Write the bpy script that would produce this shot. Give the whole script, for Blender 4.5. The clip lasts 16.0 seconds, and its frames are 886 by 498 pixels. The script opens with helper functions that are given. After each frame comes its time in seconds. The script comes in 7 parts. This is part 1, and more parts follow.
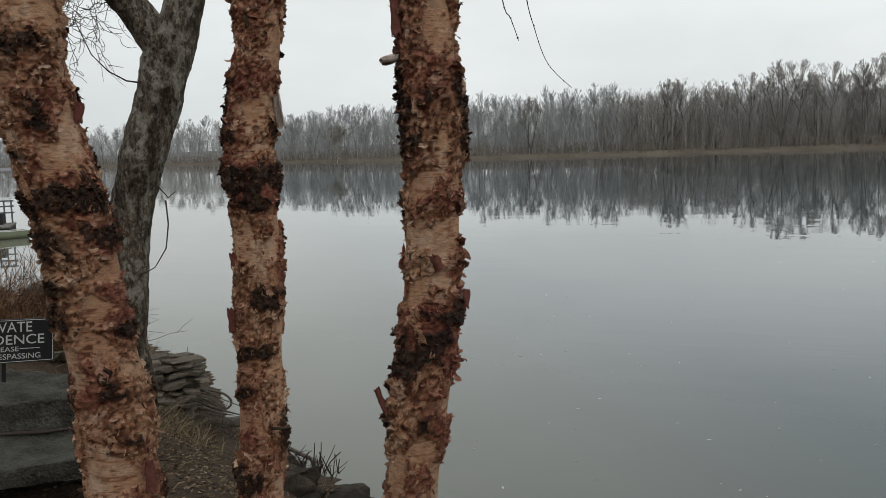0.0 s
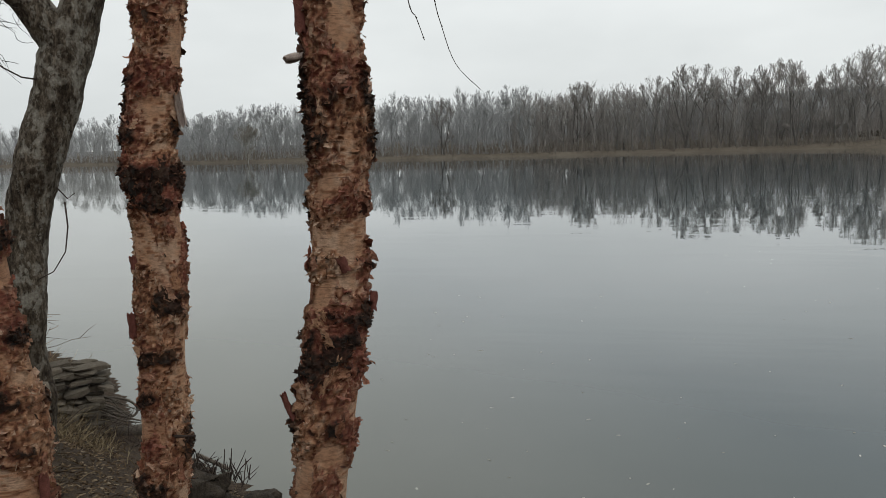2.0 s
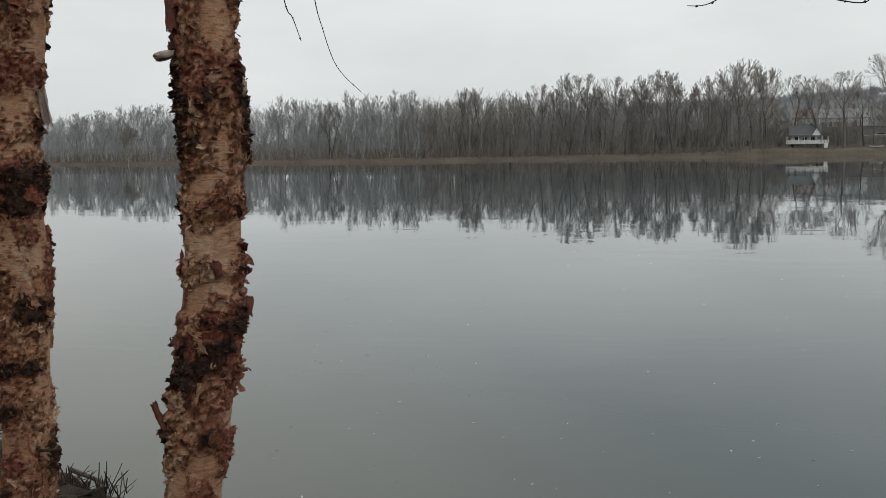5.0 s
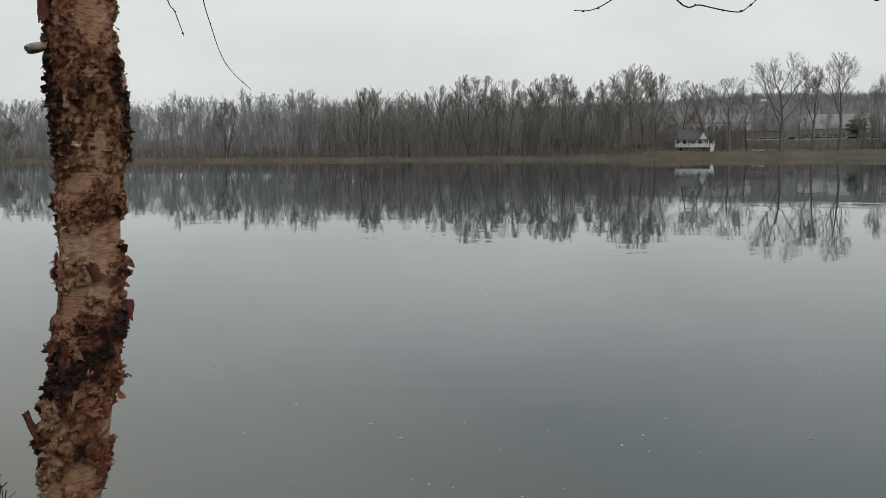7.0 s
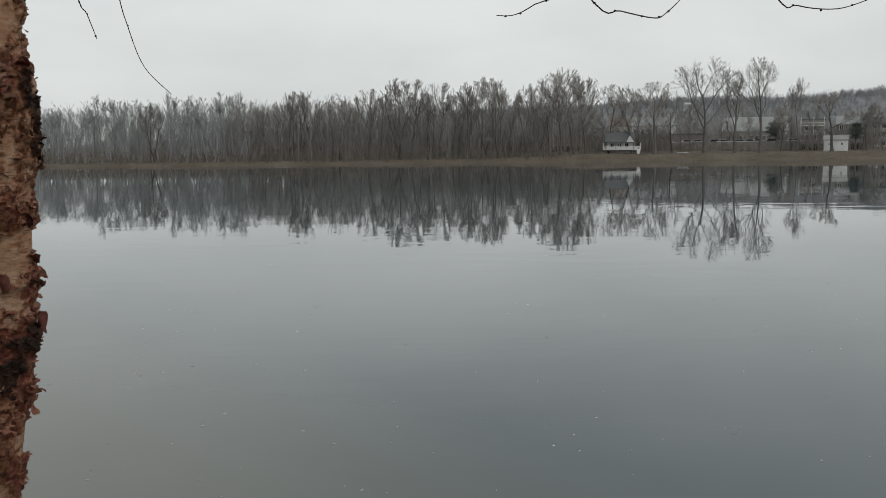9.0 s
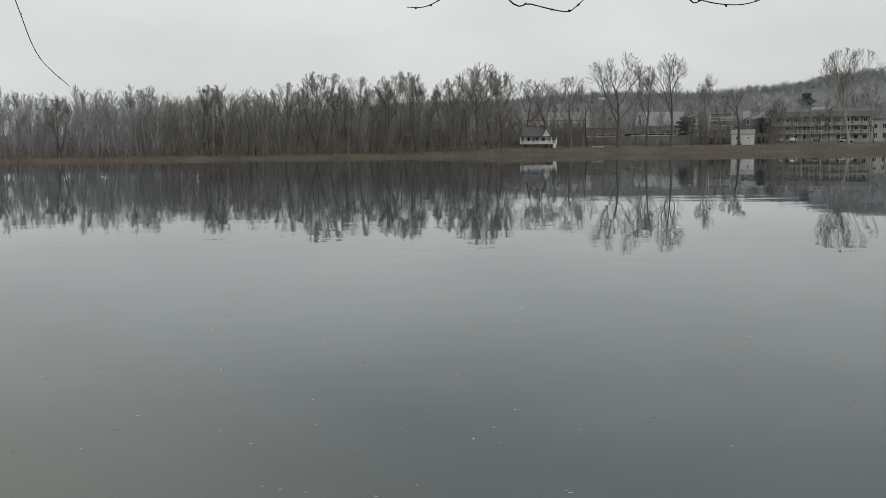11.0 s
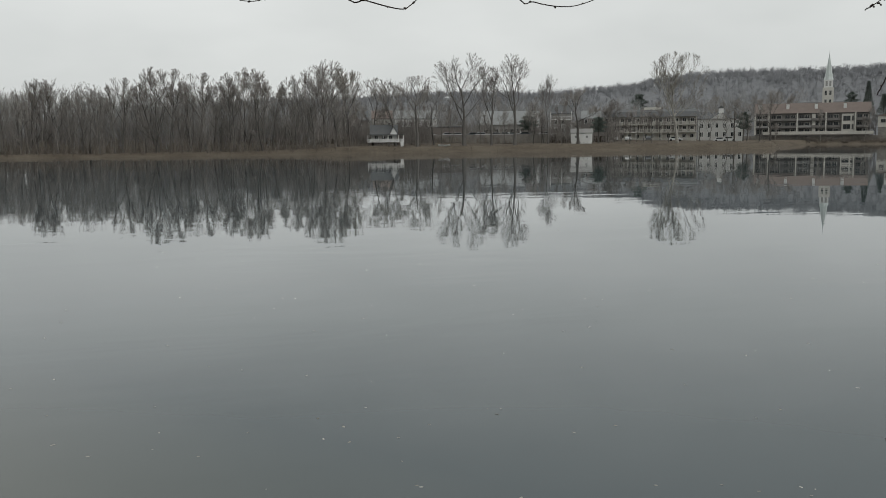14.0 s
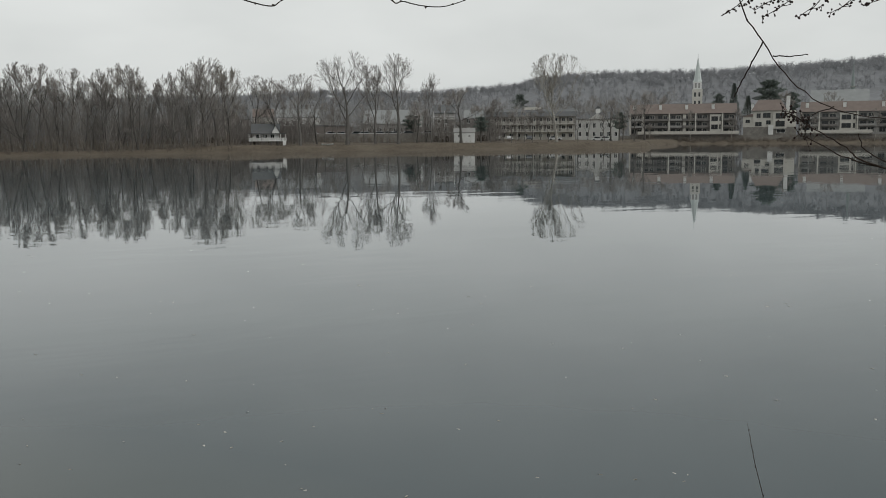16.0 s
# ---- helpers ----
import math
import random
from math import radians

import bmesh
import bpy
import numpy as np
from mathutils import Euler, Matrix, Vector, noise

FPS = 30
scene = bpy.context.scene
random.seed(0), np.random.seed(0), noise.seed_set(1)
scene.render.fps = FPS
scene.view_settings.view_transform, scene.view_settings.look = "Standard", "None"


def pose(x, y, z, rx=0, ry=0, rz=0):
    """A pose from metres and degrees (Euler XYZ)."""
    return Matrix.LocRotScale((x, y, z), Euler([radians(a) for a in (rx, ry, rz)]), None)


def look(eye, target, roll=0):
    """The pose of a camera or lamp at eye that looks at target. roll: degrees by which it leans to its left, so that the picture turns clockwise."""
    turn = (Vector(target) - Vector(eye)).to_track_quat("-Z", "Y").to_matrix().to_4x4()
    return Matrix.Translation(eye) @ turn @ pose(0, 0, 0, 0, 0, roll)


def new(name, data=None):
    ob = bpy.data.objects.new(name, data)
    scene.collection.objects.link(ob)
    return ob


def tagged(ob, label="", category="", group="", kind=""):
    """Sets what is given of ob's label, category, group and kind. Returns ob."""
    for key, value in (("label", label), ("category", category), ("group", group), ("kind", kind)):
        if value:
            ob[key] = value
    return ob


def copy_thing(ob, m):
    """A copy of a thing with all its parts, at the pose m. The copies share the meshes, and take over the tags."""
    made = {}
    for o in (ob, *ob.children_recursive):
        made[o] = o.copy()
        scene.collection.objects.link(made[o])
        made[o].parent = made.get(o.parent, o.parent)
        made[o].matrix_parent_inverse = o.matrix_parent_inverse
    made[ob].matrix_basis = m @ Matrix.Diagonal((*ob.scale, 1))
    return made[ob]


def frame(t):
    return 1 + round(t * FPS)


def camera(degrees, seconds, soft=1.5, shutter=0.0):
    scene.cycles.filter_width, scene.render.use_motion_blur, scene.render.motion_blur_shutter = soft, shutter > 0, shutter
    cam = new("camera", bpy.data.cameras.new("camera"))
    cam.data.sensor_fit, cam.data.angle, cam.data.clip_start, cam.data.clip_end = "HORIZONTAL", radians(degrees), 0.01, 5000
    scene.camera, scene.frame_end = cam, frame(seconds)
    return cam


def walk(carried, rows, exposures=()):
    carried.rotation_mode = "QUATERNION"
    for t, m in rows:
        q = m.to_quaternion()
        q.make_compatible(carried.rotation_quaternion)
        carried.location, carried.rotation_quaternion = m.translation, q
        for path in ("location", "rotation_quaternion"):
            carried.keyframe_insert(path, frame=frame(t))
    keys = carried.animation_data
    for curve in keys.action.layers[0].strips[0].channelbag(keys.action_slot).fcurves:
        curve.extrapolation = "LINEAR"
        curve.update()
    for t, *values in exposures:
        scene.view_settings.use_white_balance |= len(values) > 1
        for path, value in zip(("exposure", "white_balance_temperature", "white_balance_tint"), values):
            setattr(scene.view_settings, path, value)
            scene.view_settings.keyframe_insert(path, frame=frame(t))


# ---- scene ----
# ---------------------------------------------------------------- camera
cam = camera(51.9, 16.0, soft=0.75)
# seconds, eye, heading to the right, pitch, lean
PATH = [
    (0, (-0.059, -0.060, 1.606), (-18.86, -6.38, -1.91)),
    (0.5, (-0.057, -0.046, 1.607), (-17.58, -6.41, -1.78)),
    (1, (-0.054, -0.045, 1.606), (-16.33, -6.33, -1.73)),
    (1.5, (-0.056, -0.043, 1.606), (-14.99, -6.36, -1.71)),
    (2, (-0.048, -0.034, 1.604), (-13.42, -6.50, -1.69)),
    (2.5, (-0.040, -0.027, 1.603), (-11.92, -6.56, -1.62)),
    (3, (-0.037, -0.022, 1.603), (-10.84, -6.51, -1.53)),
    (5.5, (-0.016, -0.015, 1.599), (-4.89, -6.38, -0.81)),
    (6, (-0.007, -0.008, 1.600), (-3.21, -6.42, -0.64)),
    (6.5, (-0.002, -0.001, 1.601), (-1.51, -6.43, -0.49)),
    (7, (0.000, 0.000, 1.600), (0.00, -6.43, -0.36)),
    (7.5, (0.002, 0.003, 1.602), (1.12, -6.37, -0.31)),
    (8, (0.009, 0.008, 1.601), (2.03, -6.26, -0.46)),
    (8.5, (0.012, 0.009, 1.602), (3.04, -6.19, -0.54)),
    (9, (0.019, 0.012, 1.603), (4.29, -6.24, -0.61)),
    (11.5, (0.050, 0.055, 1.602), (10.77, -6.76, -0.54)),
    (12, (0.056, 0.054, 1.603), (12.27, -6.84, -0.36)),
    (12.5, (0.059, 0.054, 1.600), (13.83, -6.92, -0.23)),
    (13, (0.065, 0.052, 1.601), (15.31, -6.91, -0.28)),
    (13.5, (0.067, 0.052, 1.599), (16.92, -6.88, -0.37)),
    (14, (0.070, 0.049, 1.598), (18.90, -6.86, -0.55)),
    (14.5, (0.078, 0.041, 1.598), (21.08, -6.88, -0.58)),
    (15, (0.090, 0.044, 1.600), (23.08, -6.95, -0.55)),
    (15.5, (0.102, 0.047, 1.599), (24.82, -7.02, -0.46)),
    (16, (0.103, 0.045, 1.599), (26.16, -6.98, -0.45)),
]


def eye_pose(eye, turn):
    h, p = radians(turn[0]), radians(turn[1])
    way = Vector((math.sin(h) * math.cos(p), math.cos(h) * math.cos(p), math.sin(p)))
    return look(eye, Vector(eye) + way, turn[2])


walk(cam, [(t, eye_pose(e, r)) for t, e, r in PATH], exposures=[(0, 0.26, 6380, 10), (3, 0.20, 6400, 10), (7, 0.09, 6430, 10), (12, 0.03, 6470, 10), (16, 0.03, 6500, 10)])

# ---------------------------------------------------------------- sky and sun
SUN_EL, SUN_AZ = 32.0, 150.0
world = bpy.data.worlds.new("overcast_sky")
scene.world = world
world.use_nodes = True
wt = world.node_tree
wt.nodes.clear()


def wnode(kind, **values):
    n = wt.nodes.new(kind)
    for key, v in values.items():
        n.inputs[key].default_value = v
    return n


w_out = wnode("ShaderNodeOutputWorld")
w_bg = wnode("ShaderNodeBackground", Strength=0.112)
w_sky = wnode("ShaderNodeTexSky")
w_sky.sky_type, w_sky.sun_disc = "NISHITA", False
w_sky.sun_elevation, w_sky.sun_rotation = radians(SUN_EL), radians(SUN_AZ)
w_sky.dust_density = 4.0
w_grey = wnode("ShaderNodeHueSaturation", Saturation=0.12, Value=1.0)
w_co = wnode("ShaderNodeTexCoord")
w_map = wnode("ShaderNodeMapping", Scale=(1.0, 1.0, 2.6))
w_noise = wnode("ShaderNodeTexNoise", Scale=1.5, Detail=5.0, Roughness=0.55)
w_ramp = wt.nodes.new("ShaderNodeValToRGB")
w_ramp.color_ramp.elements[0].position, w_ramp.color_ramp.elements[1].position = 0.32, 0.68
w_ramp.color_ramp.elements[0].color = (4.98, 5.22, 5.14, 1)
w_ramp.color_ramp.elements[1].color = (6.70, 6.92, 6.79, 1)
w_mix = wt.nodes.new("ShaderNodeMix")
w_mix.data_type = "RGBA"
w_mix.inputs[0].default_value = 0.9
wt.links.new(w_co.outputs["Generated"], w_map.inputs["Vector"])
wt.links.new(w_map.outputs["Vector"], w_noise.inputs["Vector"])
wt.links.new(w_noise.outputs["Fac"], w_ramp.inputs["Fac"])
wt.links.new(w_sky.outputs["Color"], w_grey.inputs["Color"])
wt.links.new(w_grey.outputs["Color"], w_mix.inputs[6])
wt.links.new(w_ramp.outputs["Color"], w_mix.inputs[7])
wt.links.new(w_mix.outputs[2], w_bg.inputs["Color"])
wt.links.new(w_bg.outputs["Background"], w_out.inputs["Surface"])

sun = new("sun", bpy.data.lights.new("sun", "SUN"))
sun.data.energy, sun.data.angle, sun.data.color = 0.5, radians(40), (1.0, 0.97, 0.93)
sun_to = Vector((math.sin(radians(SUN_AZ)) * math.cos(radians(SUN_EL)), math.cos(radians(SUN_AZ)) * math.cos(radians(SUN_EL)), math.sin(radians(SUN_EL))))
sun.matrix_world = look(sun_to * 60, (0, 0, 0))

# ---------------------------------------------------------------- materials


class Mat:
    """A small builder for node materials."""

    def __init__(self, name, rough=0.85, spec=0.3, metal=0.0):
        self.m = bpy.data.materials.new(name)
        self.m.use_nodes = True
        self.t = self.m.node_tree
        self.b = self.t.nodes["Principled BSDF"]
        self.b.inputs["Roughness"].default_value = rough
        self.b.inputs["Specular IOR Level"].default_value = spec
        self.b.inputs["Metallic"].default_value = metal
        self.co = None

    def node(self, kind, **values):
        n = self.t.nodes.new(kind)
        for key, v in values.items():
            n.inputs[key].default_value = v
        return n

    def link(self, a, b):
        self.t.links.new(a, b)

    def coords(self, stretch=(1, 1, 1), kind="Object"):
        if self.co is None:
            self.co = self.t.nodes.new("ShaderNodeTexCoord")
        mp = self.node("ShaderNodeMapping", Scale=stretch)
        self.link(self.co.outputs[kind], mp.inputs["Vector"])
        return mp.outputs["Vector"]

    def noise(self, scale, detail=4.0, rough=0.55, stretch=(1, 1, 1), distort=0.0):
        n = self.node("ShaderNodeTexNoise", Scale=scale, Detail=detail, Roughness=rough, Distortion=distort)
        self.link(self.coords(stretch), n.inputs["Vector"])
        return n.outputs["Fac"]

    def ramp(self, fac, stops):
        r = self.t.nodes.new("ShaderNodeValToRGB")
        el = r.color_ramp.elements
        while len(el) < len(stops):
            el.new(0.5)
        for e, (p, c) in zip(el, stops):
            e.position, e.color = p, (*c, 1)
        self.link(fac, r.inputs["Fac"])
        return r.outputs["Color"]

    def mix(self, fac, a, b, blend="MIX"):
        n = self.t.nodes.new("ShaderNodeMix")
        n.data_type, n.blend_type = "RGBA", blend
        for slot, v in ((0, fac), (6, a), (7, b)):
            if isinstance(v, (int, float)):
                n.inputs[slot].default_value = v
            elif isinstance(v, tuple):
                n.inputs[slot].default_value = (*v, 1)
            else:
                self.link(v, n.inputs[slot])
        return n.outputs[2]

    def attribute(self, name):
        n = self.t.nodes.new("ShaderNodeAttribute")
        n.attribute_name = name
        return n.outputs["Fac"]

    def per_object(self):
        return self.t.nodes.new("ShaderNodeObjectInfo").outputs["Random"]

    def per_island(self):
        return self.t.nodes.new("ShaderNodeNewGeometry").outputs["Random Per Island"]

    def colour(self, v):
        if isinstance(v, tuple):
            self.b.inputs["Base Color"].default_value = (*v, 1)
        else:
            self.link(v, self.b.inputs["Base Color"])
        return self

    def bump(self, height, strength=0.4, distance=0.01):
        n = self.node("ShaderNodeBump", Strength=strength, Distance=distance)
        self.link(height, n.inputs["Height"])
        self.link(n.outputs["Normal"], self.b.inputs["Normal"])
        return self


def mottled(name, dark, light, scale, rough=0.85, spec=0.25, stretch=(1, 1, 1), bump=0.3, distance=0.01, fine=6.0, vary=0.0):
    """Two scales of variation between two colours, with a fine relief; vary tints whole objects."""
    m = Mat(name, rough, spec)
    big = m.noise(scale, 5.0, 0.6, stretch)
    small = m.noise(scale * fine, 4.0, 0.6, stretch)
    c = m.ramp(big, [(0.3, dark), (0.7, light)])
    c = m.mix(0.35, c, m.ramp(small, [(0.3, tuple(v * 0.55 for v in dark)), (0.7, tuple(min(1, v * 1.25) for v in light))]))
    if vary:
        c = m.mix(vary, c, m.ramp(m.per_object(), [(0.0, tuple(v * 0.6 for v in dark)), (1.0, tuple(min(1, v * 1.3) for v in light))]))
    m.colour(c)
    m.bump(small, bump, distance)
    return m.m


def water_material():
    m = Mat("river_water", 0.0, 0.5)
    m.b.inputs["IOR"].default_value = 1.333
    # silt shows through the shallows along the near bank
    sep = m.t.nodes.new("ShaderNodeSeparateXYZ")
    m.link(m.coords(), sep.inputs[0])
    shore = m.node("ShaderNodeMath")
    shore.operation = "MULTIPLY_ADD"
    shore.inputs[1].default_value = 1.5
    m.link(sep.outputs["X"], shore.inputs[0])
    m.link(sep.outputs["Y"], shore.inputs[2])
    near = m.t.nodes.new("ShaderNodeMapRange")
    near.inputs[1].default_value, near.inputs[2].default_value = 3.0, 13.0
    near.inputs[3].default_value, near.inputs[4].default_value = 1.0, 0.0
    m.link(shore.outputs[0], near.inputs[0])
    deep = m.ramp(m.noise(0.05, 3.0), [(0.35, (0.050, 0.071, 0.079)), (0.65, (0.066, 0.089, 0.097))])
    m.colour(m.mix(near.outputs[0], deep, (0.150, 0.152, 0.128)))
    ripple = m.noise(0.34, 3.0, 0.55, (0.4, 1.0, 1.0), 0.5)
    calm = m.ramp(m.noise(0.035, 2.0, 0.5, (0.5, 1.6, 1)), [(0.35, (0.15, 0.15, 0.15)), (0.62, (1, 1, 1))])
    n = m.node("ShaderNodeBump", Strength=0.13, Distance=0.1)
    amount = m.t.nodes.new("ShaderNodeMath")
    amount.operation = "MULTIPLY"
    m.link(ripple, amount.inputs[0])
    m.link(calm, amount.inputs[1])
    m.link(amount.outputs[0], n.inputs["Height"])
    m.link(n.outputs["Normal"], m.b.inputs["Normal"])
    return m.m


def soil_material():
    """Near: dark mulch and soil; far: dry reddish grass and lawn."""
    m = Mat("bank_soil", 0.95, 0.15)
    sep = m.t.nodes.new("ShaderNodeSeparateXYZ")
    m.link(m.coords(), sep.inputs[0])
    far = m.t.nodes.new("ShaderNodeMapRange")
    far.inputs[1].default_value, far.inputs[2].default_value = 60.0, 120.0
    m.link(sep.outputs["Y"], far.inputs[0])
    mulch = m.ramp(m.noise(9.0, 6.0, 0.7), [(0.3, (0.022, 0.015, 0.010)), (0.55, (0.060, 0.040, 0.027)), (0.75, (0.12, 0.085, 0.055))])
    chips = m.ramp(m.noise(55.0, 3.0, 0.6, (1, 0.5, 1)), [(0.35, (0.02, 0.014, 0.010)), (0.7, (0.13, 0.095, 0.065))])
    grass = m.ramp(m.noise(0.12, 5.0, 0.65, (1, 2.0, 1)), [(0.3, (0.078, 0.064, 0.049)), (0.5, (0.130, 0.109, 0.084)), (0.7, (0.185, 0.160, 0.126))])
    tufts = m.ramp(m.noise(1.3, 5.0, 0.7), [(0.3, (0.056, 0.046, 0.037)), (0.7, (0.18, 0.148, 0.115))])
    m.colour(m.mix(far.outputs[0], m.mix(0.45, mulch, chips), m.mix(0.45, grass, tufts)))
    m.bump(m.noise(60.0, 4.0, 0.7), 0.7, 0.02)
    return m.m


def birch_material():
    """Peeling river birch: tan plates, dark corky old bark and shade under lips, red inner bark."""
    m = Mat("birch_bark", 0.78, 0.25)
    tone, dark, red = m.attribute("tone"), m.attribute("dark"), m.attribute("red")
    c = m.ramp(tone, [(0.0, (0.055, 0.024, 0.015)), (0.25, (0.235, 0.100, 0.055)), (0.5, (0.475, 0.240, 0.130)), (0.75, (0.645, 0.380, 0.230)), (1.0, (0.76, 0.55, 0.395))])
    grain = m.noise(70.0, 5.0, 0.65, (0.6, 0.6, 1.6))
    c = m.mix(0.6, c, m.ramp(grain, [(0.32, (0.30, 0.26, 0.23)), (0.56, (1.0, 0.98, 0.96))]), "MULTIPLY")
    lent = m.ramp(m.noise(38.0, 2.0, 0.5, (0.5, 0.5, 5.0)), [(0.62, (0, 0, 0)), (0.70, (0.6, 0.6, 0.6))])
    c = m.mix(lent, c, (0.15, 0.07, 0.045))
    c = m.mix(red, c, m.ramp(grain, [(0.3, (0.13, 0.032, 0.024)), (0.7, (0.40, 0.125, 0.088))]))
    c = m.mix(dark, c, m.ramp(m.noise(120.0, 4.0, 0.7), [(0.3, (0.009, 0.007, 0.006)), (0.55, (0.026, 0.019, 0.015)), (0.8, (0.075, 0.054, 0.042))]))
    m.colour(c)
    m.bump(m.noise(150.0, 6.0, 0.75, (0.7, 0.7, 1.3)), 1.0, 0.008)
    return m.m


def sycamore_material():
    m = Mat("sycamore_bark", 0.9, 0.2)
    flakes = m.noise(11.0, 6.0, 0.66, (1, 1, 0.7), 0.15)
    base = m.ramp(m.noise(34.0, 6.0, 0.75, (1, 1, 0.5)), [(0.36, (0.018, 0.013, 0.009)), (0.5, (0.085, 0.066, 0.047)), (0.62, (0.20, 0.165, 0.125))])
    pale = m.ramp(m.noise(40.0, 4.0, 0.6), [(0.3, (0.15, 0.135, 0.108)), (0.7, (0.40, 0.37, 0.315))])
    mask = m.ramp(flakes, [(0.50, (0, 0, 0)), (0.53, (0.5, 0.5, 0.5)), (0.60, (0.85, 0.85, 0.85))])
    streak = m.ramp(m.noise(2.6, 5.0, 0.65, (1, 1, 0.35)), [(0.44, (0.34, 0.29, 0.25)), (0.50, (1, 1, 1))])
    m.colour(m.mix(0.85, m.mix(mask, base, pale), streak, "MULTIPLY"))
    m.bump(m.noise(45.0, 6.0, 0.75, (1, 1, 0.4)), 0.9, 0.02)
    return m.m


def island_bits(name, stops, rough=0.9):
    m = Mat(name, rough, 0.15)
    c = m.ramp(m.per_island(), stops)
    m.colour(m.mix(0.4, c, m.ramp(m.noise(30.0, 4.0), [(0.3, (0.3, 0.3, 0.3)), (0.7, (1, 1, 1))]), "MULTIPLY"))
    return m.m


def plain(name, rgb, rough=0.6, spec=0.3, metal=0.0, dirt=0.25, scale=3.0):
    m = Mat(name, rough, spec, metal)
    d = tuple(v * (1 - dirt) for v in rgb)
    m.colour(m.mix(0.3, m.ramp(m.noise(scale, 5.0, 0.65), [(0.3, d), (0.7, rgb)]), m.ramp(m.noise(scale * 9, 4.0, 0.6), [(0.3, d), (0.7, rgb)])))
    return m.m


WATER, SOIL, BIRCH, SYCAMORE = water_material(), soil_material(), birch_material(), sycamore_material()
MUDSTONE = mottled("muddy_stone", (0.014, 0.011, 0.008), (0.085, 0.066, 0.048), 9.0, 0.9, bump=1.0, distance=0.03)
STONE = mottled("bank_stone", (0.034, 0.028, 0.020), (0.235, 0.195, 0.148), 5.0, 0.9, bump=0.9, distance=0.02, vary=0.5)
SLAB = mottled("mossy_slab_stone", (0.010, 0.010, 0.008), (0.165, 0.156, 0.130), 6.5, 0.92, bump=1.0, distance=0.06, fine=9.0)
# near-black stone: the shade below the slab's overhang is in its base colour
SHADESTONE = mottled("overhang_shade_stone", (0.006, 0.006, 0.005), (0.032, 0.030, 0.026), 6.0, 0.8, bump=1.0, distance=0.05, fine=8.0)
ROOT = mottled("weathered_driftwood", (0.045, 0.037, 0.029), (0.20, 0.168, 0.137), 16.0, 0.9, bump=0.9, distance=0.01)
STEM = mottled("dark_twig_bark", (0.030, 0.022, 0.018), (0.075, 0.055, 0.045), 60.0, 0.8, bump=0.3, distance=0.001)
TWIG = mottled("grey_twig_bark", (0.055, 0.046, 0.040), (0.12, 0.10, 0.09), 40.0, 0.85, bump=0.3, distance=0.001)
BUD = plain("red_bud", (0.040, 0.020, 0.018), 0.6, scale=200.0)
LITTER = island_bits("leaf_litter", [(0.0, (0.035, 0.022, 0.014)), (0.45, (0.10, 0.065, 0.038)), (0.8, (0.19, 0.13, 0.075)), (1.0, (0.32, 0.25, 0.17))])
STRAW = island_bits("dry_straw", [(0.0, (0.11, 0.075, 0.045)), (0.5, (0.21, 0.155, 0.09)), (1.0, (0.36, 0.29, 0.18))])
BRAMBLE = island_bits("bramble_stems", [(0.0, (0.05, 0.026, 0.016)), (0.5, (0.13, 0.066, 0.036)), (1.0, (0.27, 0.17, 0.10))])
FLECK = island_bits("floating_fleck", [(0.0, (0.25, 0.24, 0.2)), (1.0, (0.7, 0.69, 0.64))], 0.5)
FAR_BARK = mottled("far_tree_bark", (0.075, 0.070, 0.064), (0.15, 0.142, 0.132), 0.6, 0.95, 0.1, vary=0.45)
# far twigs: base colour raised to imitate haze over the river
FAR_TWIG = mottled("far_twigs", (0.205, 0.189, 0.175), (0.335, 0.311, 0.29), 0.3, 0.95, 0.1, vary=0.35)
# paler grey copies of far bark and twigs: distance haze in the base colour
HAZED_BARK = mottled("hazed_tree_bark", (0.20, 0.20, 0.198), (0.33, 0.33, 0.325), 0.6, 0.95, 0.1, vary=0.3)
HAZED_TWIG = mottled("hazed_twigs", (0.28, 0.283, 0.284), (0.40, 0.402, 0.40), 0.3, 0.95, 0.1, vary=0.3)
PALE_BARK = mottled("pale_sycamore_bark", (0.22, 0.21, 0.185), (0.46, 0.44, 0.40), 0.8, 0.9, 0.1)
PALE_TWIG = mottled("pale_sycamore_twigs", (0.17, 0.155, 0.13), (0.29, 0.27, 0.235), 0.4, 0.95, 0.1)
BRUSH = mottled("bank_brush_stems", (0.12, 0.104, 0.088), (0.23, 0.20, 0.172), 0.15, 0.95, 0.1)
# hill floor and trees are bluish pale: the haze is mixed into their colour
HILL = mottled("hazed_hill_floor", (0.225, 0.229, 0.238), (0.255, 0.26, 0.27), 0.02, 1.0, 0.0)
HILL_TREE = mottled("hazed_hill_bark", (0.275, 0.279, 0.290), (0.32, 0.325, 0.337), 0.03, 1.0, 0.0)
# needle green lifted towards grey in place of haze over the town
PINE = mottled("pine_needles", (0.095, 0.12, 0.105), (0.18, 0.205, 0.182), 0.8, 0.9, 0.2)
WHITE = plain("white_painted_siding", (0.72, 0.72, 0.70), 0.6, scale=0.4)
CREAM = plain("cream_stucco", (0.60, 0.58, 0.53), 0.8, scale=0.3)
# GREYWALL, DARKWALL, BROWNROOF, STONEWALL: base colours lifted to stand in for haze
GREYWALL = plain("grey_clapboard", (0.33, 0.325, 0.312), 0.8, scale=0.4)
DARKWALL = plain("dark_cedar_siding", (0.20, 0.19, 0.18), 0.8, scale=0.4)
BRICK = plain("dull_brick_wall", (0.205, 0.182, 0.168), 0.85, scale=0.5)
SHINGLE = plain("dark_shingle_roof", (0.15, 0.155, 0.158), 0.85, scale=0.6)
